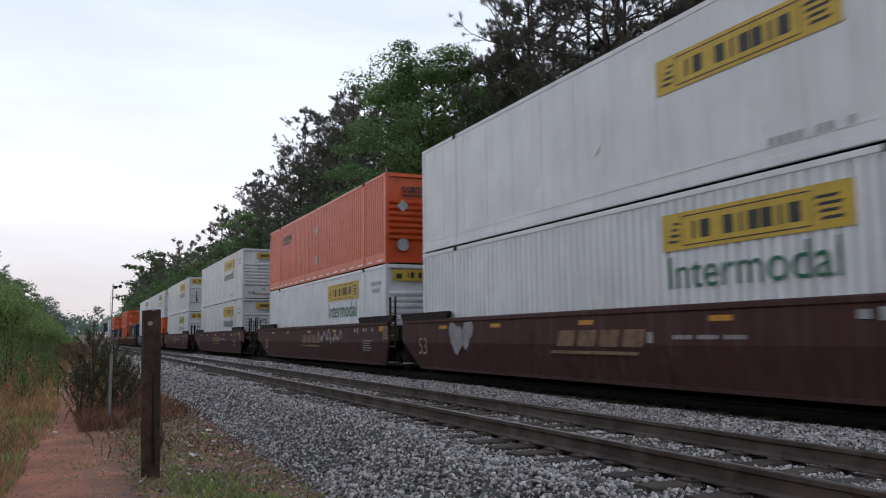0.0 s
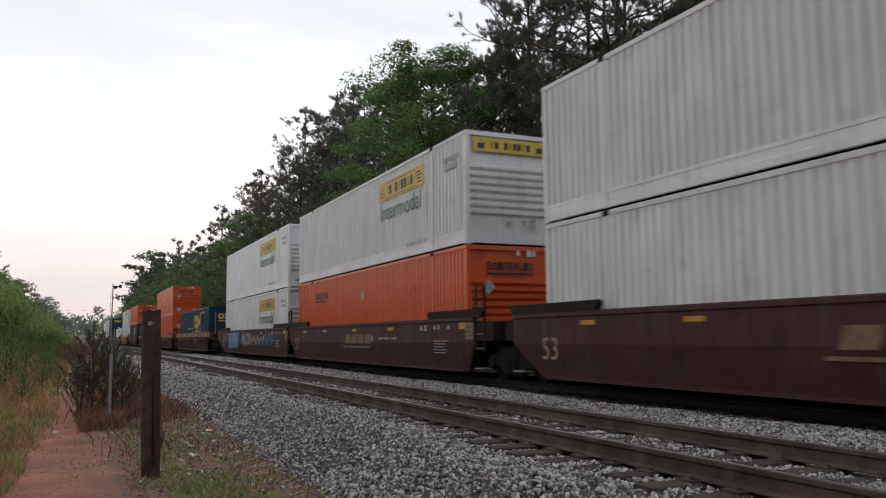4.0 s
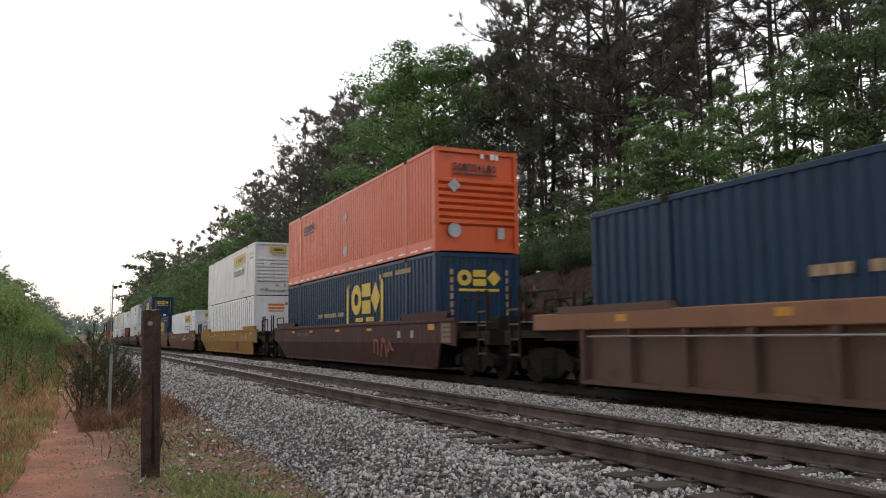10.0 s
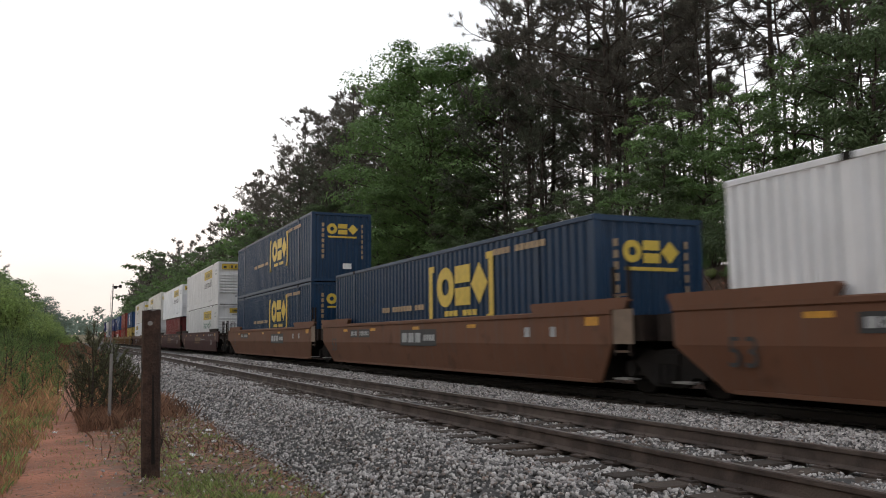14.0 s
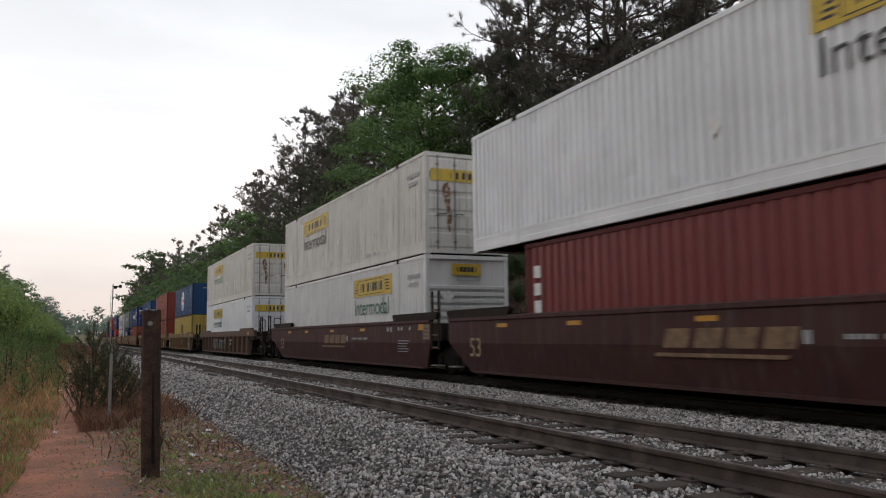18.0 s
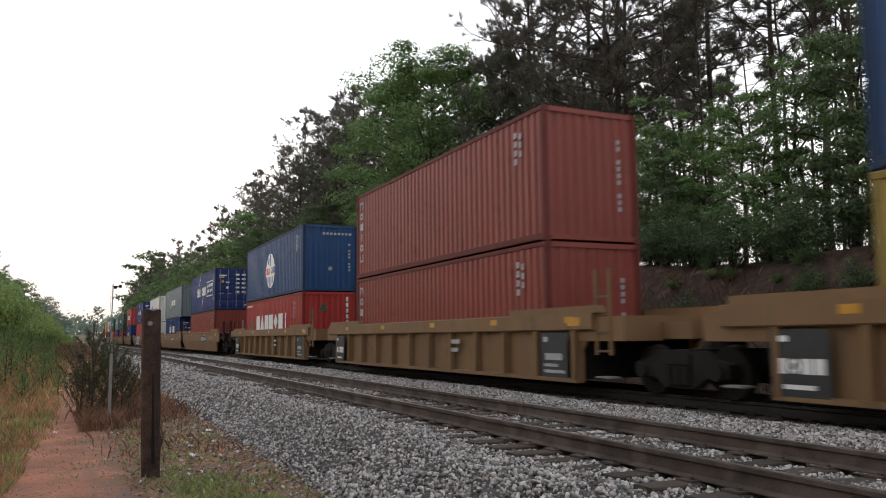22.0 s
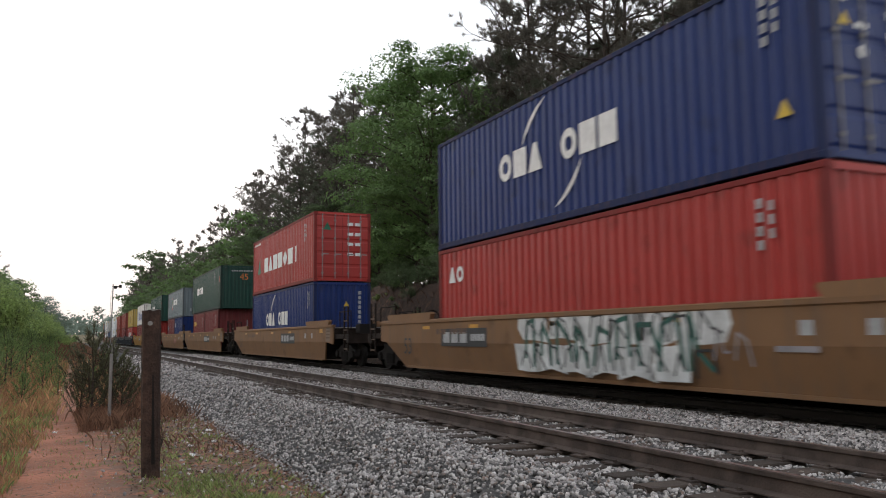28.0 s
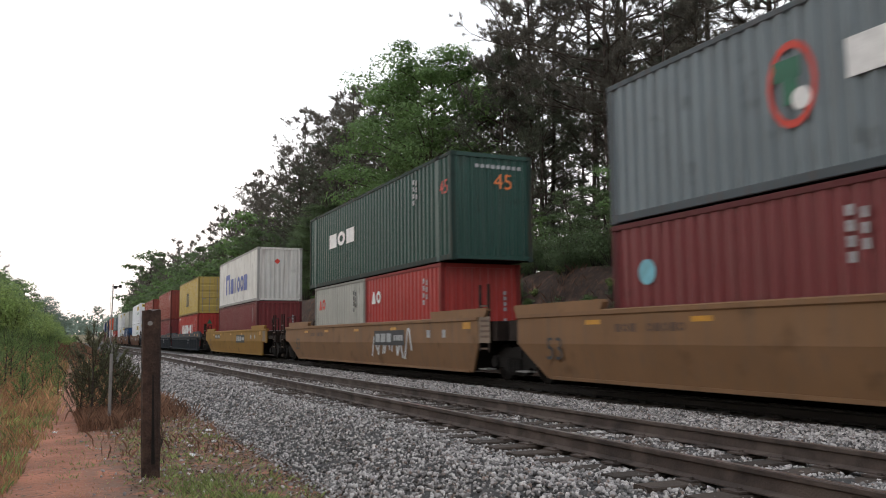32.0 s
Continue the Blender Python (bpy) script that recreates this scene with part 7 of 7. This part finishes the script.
for i in range(120):
    y = 50 + 1.6 * i + rt.uniform(-2, 2)
    back = rt.random()
    x = -2.7 - 0.003 * (y - 40) - back * (2.5 + 0.03 * y)
    put(thicket[rt.choice((0, 0, 1))], used, x, y, rt.uniform(0.75, 1.15) * (1 + 0.0022 * y) * (1 + 0.3 * back), rt.uniform(0, 360))
for i in range(22):
    y = 170 + 9.0 * i + rt.uniform(-3, 3)
    x, _, _ = line_at(y, -0.8 - rt.random() * 2.6)
    put(thicket[i % 2], used, x, y, rt.uniform(0.7, 1.0), rt.uniform(0, 360))
for i in range(26):
    y = 96 + 9.0 * i + rt.uniform(-2, 2)
    x = -8.5 - 0.010 * y - rt.uniform(0, 9)
    put((far_leafy[:2] + far_pines)[rt.randrange(5)], used, x, y, rt.uniform(0.55, 0.72), rt.uniform(0, 360))
for x, y, k, sc in ((-8.6, 150, 0, 0.66), (-10.0, 158, 0, 0.72), (-7.4, 166, 0, 0.62), (-12.0, 150, 0, 0.74), (-6.9, 240, 2, 0.92), (-8.4, 250, 2, 0.9), (-5.8, 252, 2, 0.82), (-4.6, 300, 2, 0.85), (-3.0, 330, 2, 0.8)):
    put(far_leafy[k], used, x, y, sc, rt.uniform(0, 360))
put(far_pines[0], used, -8.1, 100.0, 0.53, 0)
# unseen trees added left of and behind the camera to block low sky light
for i in range(26):
    y = 70 - 5.5 * i + rt.uniform(-2, 2)
    put((far_leafy[:2] + far_pines)[rt.randrange(5)], used, -14.0 - rt.uniform(0, 7), y, rt.uniform(0.5, 0.7) if y > 45 else rt.uniform(1.05, 1.35), rt.uniform(0, 360))


# far woods that close the view, with distance haze painted into their colour
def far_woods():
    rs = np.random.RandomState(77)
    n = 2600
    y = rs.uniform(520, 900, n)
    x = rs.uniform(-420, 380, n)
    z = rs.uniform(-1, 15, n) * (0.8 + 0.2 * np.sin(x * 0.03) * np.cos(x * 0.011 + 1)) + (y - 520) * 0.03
    return leaf_cloud(np.stack([x, y, z], 1), 12, 3.4, 1.5, 78, M_HAZED_FARWOOD, "far_woods", 1.1)


tagged(new("far_woods", far_woods()), "distant woods closing the cutting, haze painted into their green", "woods", kind="stuff")
lone = broadleaf(312, 20.0, 4.0, 0.68, 14, 24, 0.3, M_HAZED_FARWOOD, 1.0, "lone thin tree standing over the distant woods")
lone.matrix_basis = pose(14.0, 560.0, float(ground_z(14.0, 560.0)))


# ---- grass and weeds ----
def blades(name, x, y, h, w, m, seed, droop=0.5):
    rs = np.random.RandomState(seed)
    k = len(x)
    z = ground_z(x, y) - 0.02
    a = rs.uniform(0, 2 * np.pi, k)
    lean = rs.uniform(0.05, droop, k) * h
    dx, dy = np.cos(a), np.sin(a)
    px, py = -dy * w, dx * w
    P = [np.stack([x - px, y - py, z], 1), np.stack([x + px, y + py, z], 1), np.stack([x + px * 0.7 + dx * lean * 0.35, y + py * 0.7 + dy * lean * 0.35, z + h * 0.6], 1), np.stack([x + dx * lean, y + dy * lean, z + h], 1)]
    V = np.stack(P, 1).reshape(-1, 3)
    return array_mesh(name, V, np.arange(4 * k).reshape(-1, 4), m)


def path_half(y):
    """Half the width of the bare clay path, wide near the post and a footpath beyond."""
    return np.clip(0.56 - (y - 9.0) * 0.07, 0.12, 0.64) + 0.06 * np.sin(y * 1.7)


def grass_field():
    rs = np.random.RandomState(9)

    def clumps(n, x0, x1, y0, y1, per, spread, power=1.7):
        cx, cy = rs.uniform(x0, x1, n), y0 + (y1 - y0) * rs.rand(n) ** power
        return np.repeat(cx, per) + rs.normal(0, spread, n * per), np.repeat(cy, per) + rs.normal(0, spread, n * per)

    def field(name, label, xy, h0, h1, m, seed, droop, w0=0.0032, w1=0.00026, keep=None):
        x, y = xy
        ok = (np.abs(x) > path_half(y)) if keep is None else keep(x, y)
        x, y = x[ok], y[ok]
        h = rs.uniform(h0, h1, len(x))
        tagged(new(name, blades(name, x, y, h, w0 + w1 * y, m, seed, droop)), label, "grass", kind="stuff")

    low = lambda x, y: (x < -path_half(y) - 0.05)
    field("straw_grass", "low dry straw-coloured grass on the slope", clumps(2300, -4.5, -0.3, 8.5, 60, 16, 0.18, 1.5), 0.04, 0.16, M_STRAW, 1, 0.9, keep=low)
    field("green_grass", "fresh green grass and weeds on the slope", clumps(1500, -5.0, -0.35, 9.0, 60, 16, 0.2, 1.3), 0.04, 0.2, M_GRASS, 2, 0.8, keep=low)
    field("broomsedge", "tall rusty orange broomsedge clumps on the slope", clumps(130, -2.8, -0.25, 17.5, 60, 24, 0.16, 1.2), 0.10, 0.42, M_SEDGE, 14, 0.6, 0.002, 0.00016)
    field("broomsedge", "tall rusty orange broomsedge beside the footpath", clumps(70, 0.2, 1.3, 18.5, 60, 30, 0.12, 1.3), 0.12, 0.42, M_SEDGE, 15, 0.5, 0.002, 0.00018)
    field("far_verge_weeds", "brown weeds along the foot of the ballast", clumps(1000, 0.35, 2.1, 17.0, 110, 20, 0.2, 1.3), 0.06, 0.30, M_WEED, 8, 0.9, 0.005, 0.0003)
    field("pole_weeds", "rusty brown dead weeds round the pole", clumps(44, 0.14, 0.9, 14.8, 17.6, 30, 0.11, 1.0), 0.1, 0.36, M_WEED, 16, 0.6, 0.0035, 0.0)
    field("verge_grass", "sparse low weeds beside the ballast", clumps(360, 0.75, 2.3, 7.0, 20, 14, 0.12), 0.015, 0.09, M_GRASS, 3, 1.2)
    field("verge_straw", "brown dead weeds round the post", clumps(150, 0.5, 2.2, 11.5, 45, 12, 0.2, 1.3), 0.03, 0.2, M_WEED, 4, 1.0)
    field("path_tufts", "tiny grass tufts on the clay path", clumps(90, -0.8, 0.9, 7.0, 15, 12, 0.10, 1.0), 0.015, 0.06, M_GRASS, 5, 1.0, keep=lambda x, y: x > -9)
    field("path_straw", "tiny dry tufts on the clay path", clumps(90, -0.9, 0.9, 7.0, 16, 12, 0.10, 1.0), 0.015, 0.06, M_STRAW, 17, 1.0, keep=lambda x, y: x > -9)
    field("far_slope_grass", "tall grass on the far slope", clumps(700, -14, -4, 30, 160, 20, 0.4, 1.2), 0.3, 0.9, M_GRASS, 6, 0.5, 0.02, 0.0002)
    field("distant_weeds", "mixed weeds along the distant verge", clumps(1200, -6.0, 2.4, 60, 320, 16, 0.6, 1.2), 0.2, 0.8, M_WEED, 12, 0.5, 0.03, 0.0002)
    field("bank_weeds", "dry weeds on the red clay bank", clumps(260, 13.6, 16.2, 5, 60, 16, 0.25, 1.0), 0.1, 0.4, M_DEAD, 7, 1.0, 0.008, 0.0)
    field("verge_patch", "patch of grey-green grass at the foot of the post", clumps(90, 0.95, 1.75, 7.6, 9.6, 16, 0.10, 1.0), 0.02, 0.10, M_GRASS, 18, 1.1)
    field("verge_patch", "low green weed patch near the ballast", clumps(40, 1.45, 1.95, 7.0, 8.0, 22, 0.09, 1.0), 0.03, 0.12, M_GRASS, 19, 0.9)
    n = 7500
    x, y = 2.5 - 1.9 * rs.rand(n) ** 1.5, 7.0 + 13.0 * rs.rand(n) ** 1.3
    P = np.stack([x, y, np.maximum(ground_z(x, y), ballast_z(x, y) * (x > 1.95) - 9 * (x <= 1.95)) + 0.012], 1)
    face = np.stack([rs.normal(0, 0.35, n), rs.normal(0, 0.35, n), np.ones(n)], 1)
    tagged(new("leaf_litter", leaves_at(P, face, 0.019, rs, M_DEAD, "leaf_litter", 1.2)), "dead brown leaves lying beside the ballast", "leaf litter", kind="stuff")


grass_field()
for x, y, sc in ((1.20, 12.2, 0.28), (1.75, 13.4, 0.25), (0.85, 18.1, 0.75), (1.15, 18.6, 0.68), (1.25, 20.5, 0.5), (1.12, 10.9, 0.34), (1.30, 15.2, 0.42), (1.85, 11.6, 0.2)):
    put(dead, used, x, y, sc, rt.uniform(0, 360))


# ---- the tie post, the thin pole, the signal and litter ----
def tie_post():
    t = new("fence_post")
    r = random.Random(8)
    g = Geo()
    rings = []
    hs = np.linspace(-0.25, 1.89, 15)
    for k, h in enumerate(hs):
        ring_pts = []
        for i in range(20):
            a = 2 * math.pi * i / 20
            c, s = math.cos(a), math.sin(a)
            q = 0.098 / max(abs(c), abs(s)) ** 0.9
            q *= 1 + r.uniform(-0.035, 0.03)
            if i in (13, 14) and 0.2 < h < 1.6:
                q *= 0.90
            ring_pts.append((c * q, s * q * 0.82, h + (r.uniform(-0.015, 0.01) if k == 14 else 0)))
        rings.append(ring_pts)
    for p in rings:
        g.v.extend(p)
    for k in range(14):
        for i in range(20):
            j = (i + 1) % 20
            g.f.append((k * 20 + i, k * 20 + j, (k + 1) * 20 + j, (k + 1) * 20 + i))
    g.f.append(tuple(14 * 20 + i for i in range(20)))
    part("shaft", g.mesh("shaft", M_POST), t)
    part("crack", shared("crack", lambda: Geo().hexa([(-0.008, -0.090, 0.15), (0.03, -0.090, 0.15), (0.03, -0.07, 0.15), (-0.008, -0.07, 0.15), (0.0, -0.090, 1.15), (0.012, -0.090, 1.15), (0.012, -0.06, 1.15), (0.0, -0.06, 1.15)]).mesh("crack", M_STEEL)), t, "dark split in the timber")
    part("bolt", shared("bolt", lambda: Geo().tube((-0.03, -0.105, 1.74), (-0.03, -0.06, 1.74), 0.026, n=10).mesh("bolt", M_GALV)), t, "pale rusty bolt head")
    part("plate", shared("plate", lambda: Geo().box(-0.02, 0.085, -0.06, 0.06, 1.885, 1.90).mesh("plate", M_GALV)), t, "weathered metal cap plate")
    tagged(t, "weathered dark brown railway tie set upright as a post", "post")
    t.matrix_basis = pose(0.878, 9.85, float(ground_z(0.878, 9.85)), 0, -1.9, 6)


tie_post()
thin = new("marker_pole")
part("tube", Geo().tube((0, 0, -0.2), (0, 0, 1.27), 0.03, 0.028, 10).mesh("tube", M_GALV), thin)
part("cap", Geo().tube((0, 0, 1.27), (0, 0, 1.30), 0.033, 0.02, 10).mesh("cap", M_GALV), thin)
tagged(thin, "thin grey metal pole in the weeds", "pole")
thin.matrix_basis = pose(0.66, 15.6, float(ground_z(0.66, 15.6)), 0, -0.5, 0)


def signal_mast():
    t = new("railway_signal")
    part("mast", Geo().tube((0, 0, -0.3), (0, 0, 6.5), 0.06, 0.05, 10).mesh("mast", M_GALV), t)
    part("ladder", Geo().box(-0.03, 0.0, 0.1, 0.13, 0.2, 6.0).box(-0.16, -0.13, 0.1, 0.13, 0.2, 6.0).mesh("ladder", M_GALV), t)
    head = part("signal_head", Geo().tube((0.22, -0.2, 6.2), (0.22, 0.1, 6.2), 0.15, 0.15, 16).mesh("signal_head", M_STEEL), t, "dark round signal head")
    part("hood", Geo().tube((0.22, -0.4, 6.2), (0.22, -0.2, 6.2), 0.08, 0.08, 12).mesh("hood", M_STEEL), head)
    part("arm", Geo().box(-0.1, 0.6, -0.04, 0.04, 6.25, 6.33).box(0.5, 0.75, -0.05, 0.05, 6.15, 6.45).mesh("arm", M_STEEL), t)
    part("base_box", Geo().bevel_box(-0.35, 0.35, -0.25, 0.25, -0.2, 1.0, 0.03).mesh("base_box", M_GALV), t, "grey equipment box at the foot")
    tagged(t, "tall thin railway signal mast beside the track", "signal")
    t.matrix_basis = pose(3.2, 80.0, -0.45)


signal_mast()


def litter(seed, size):
    r = random.Random(seed)
    g = Geo()
    n = 4
    for i in range(n):
        for j in range(n):
            g.v.append(((i / (n - 1) - 0.5) * size + r.uniform(-0.1, 0.1) * size, (j / (n - 1) - 0.5) * size * 0.7, r.uniform(0.0, 0.35) * size))
    for i in range(n - 1):
        for j in range(n - 1):
            a = i * n + j
            g.f.append((a, a + n, a + n + 1, a + 1))
    me = g.mesh("crumpled_paper", M_LITTER)
    return me


paper = [litter(1, 0.14), litter(2, 0.10)]
for x, y, k in ((2.16, 14.0, 0), (2.02, 13.7, 1), (1.55, 11.2, 0), (-0.2, 14.9, 1), (-0.25, 26.8, 0), (1.62, 12.2, 1), (0.72, 19.5, 1), (2.0, 12.6, 1)):
    ob = new("crumpled_paper", paper[k])
    ob.matrix_basis = pose(x, y, float(max(ground_z(x, y), ballast_z(np.array(x), np.array(y)))) + 0.012, 0, 0, rt.uniform(0, 360))
    tagged(ob, "scrap of crumpled white paper on the ground", "litter", "litter beside the track")


# ---- what moves ----
def motions():
    for ob, s, z in MOVING:
        times = [0.0, 8.0, 16.0, 24.0, 32.0]
        leaves = [t for t in np.arange(0.0, 32.01, 0.5) if s - travelled(t) > BEND_AT - 12]
        if leaves:
            times = sorted(set(times) | {float(t) for t in leaves[::4]} | {float(leaves[-1])} | {min(32.0, float(leaves[-1]) + 1.0)})
        walk(ob, [(t, on_track(s - travelled(t), z)) for t in times])
    # all wheels roll alike: one is keyed for each place in a truck, the rest share its keys
    keyed = {}
    for wheel, sx, dy in WHEELS:
        if (sx, dy) not in keyed:
            seat = Matrix.Translation((sx * 0.78, dy, 0.42))
            side = Matrix.Rotation(0 if sx < 0 else math.pi, 4, "Z")
            walk(wheel, [(i / FPS, seat @ Matrix.Rotation((travelled(i / FPS) - travelled(0.0)) / 0.42, 4, "X") @ side) for i in range(32 * FPS + 1)])
            keyed[(sx, dy)] = wheel
        else:
            first = keyed[(sx, dy)].animation_data
            wheel.rotation_mode = "QUATERNION"
            wheel.animation_data_create()
            wheel.animation_data.action = first.action
            wheel.animation_data.action_slot = first.action_slot


motions()
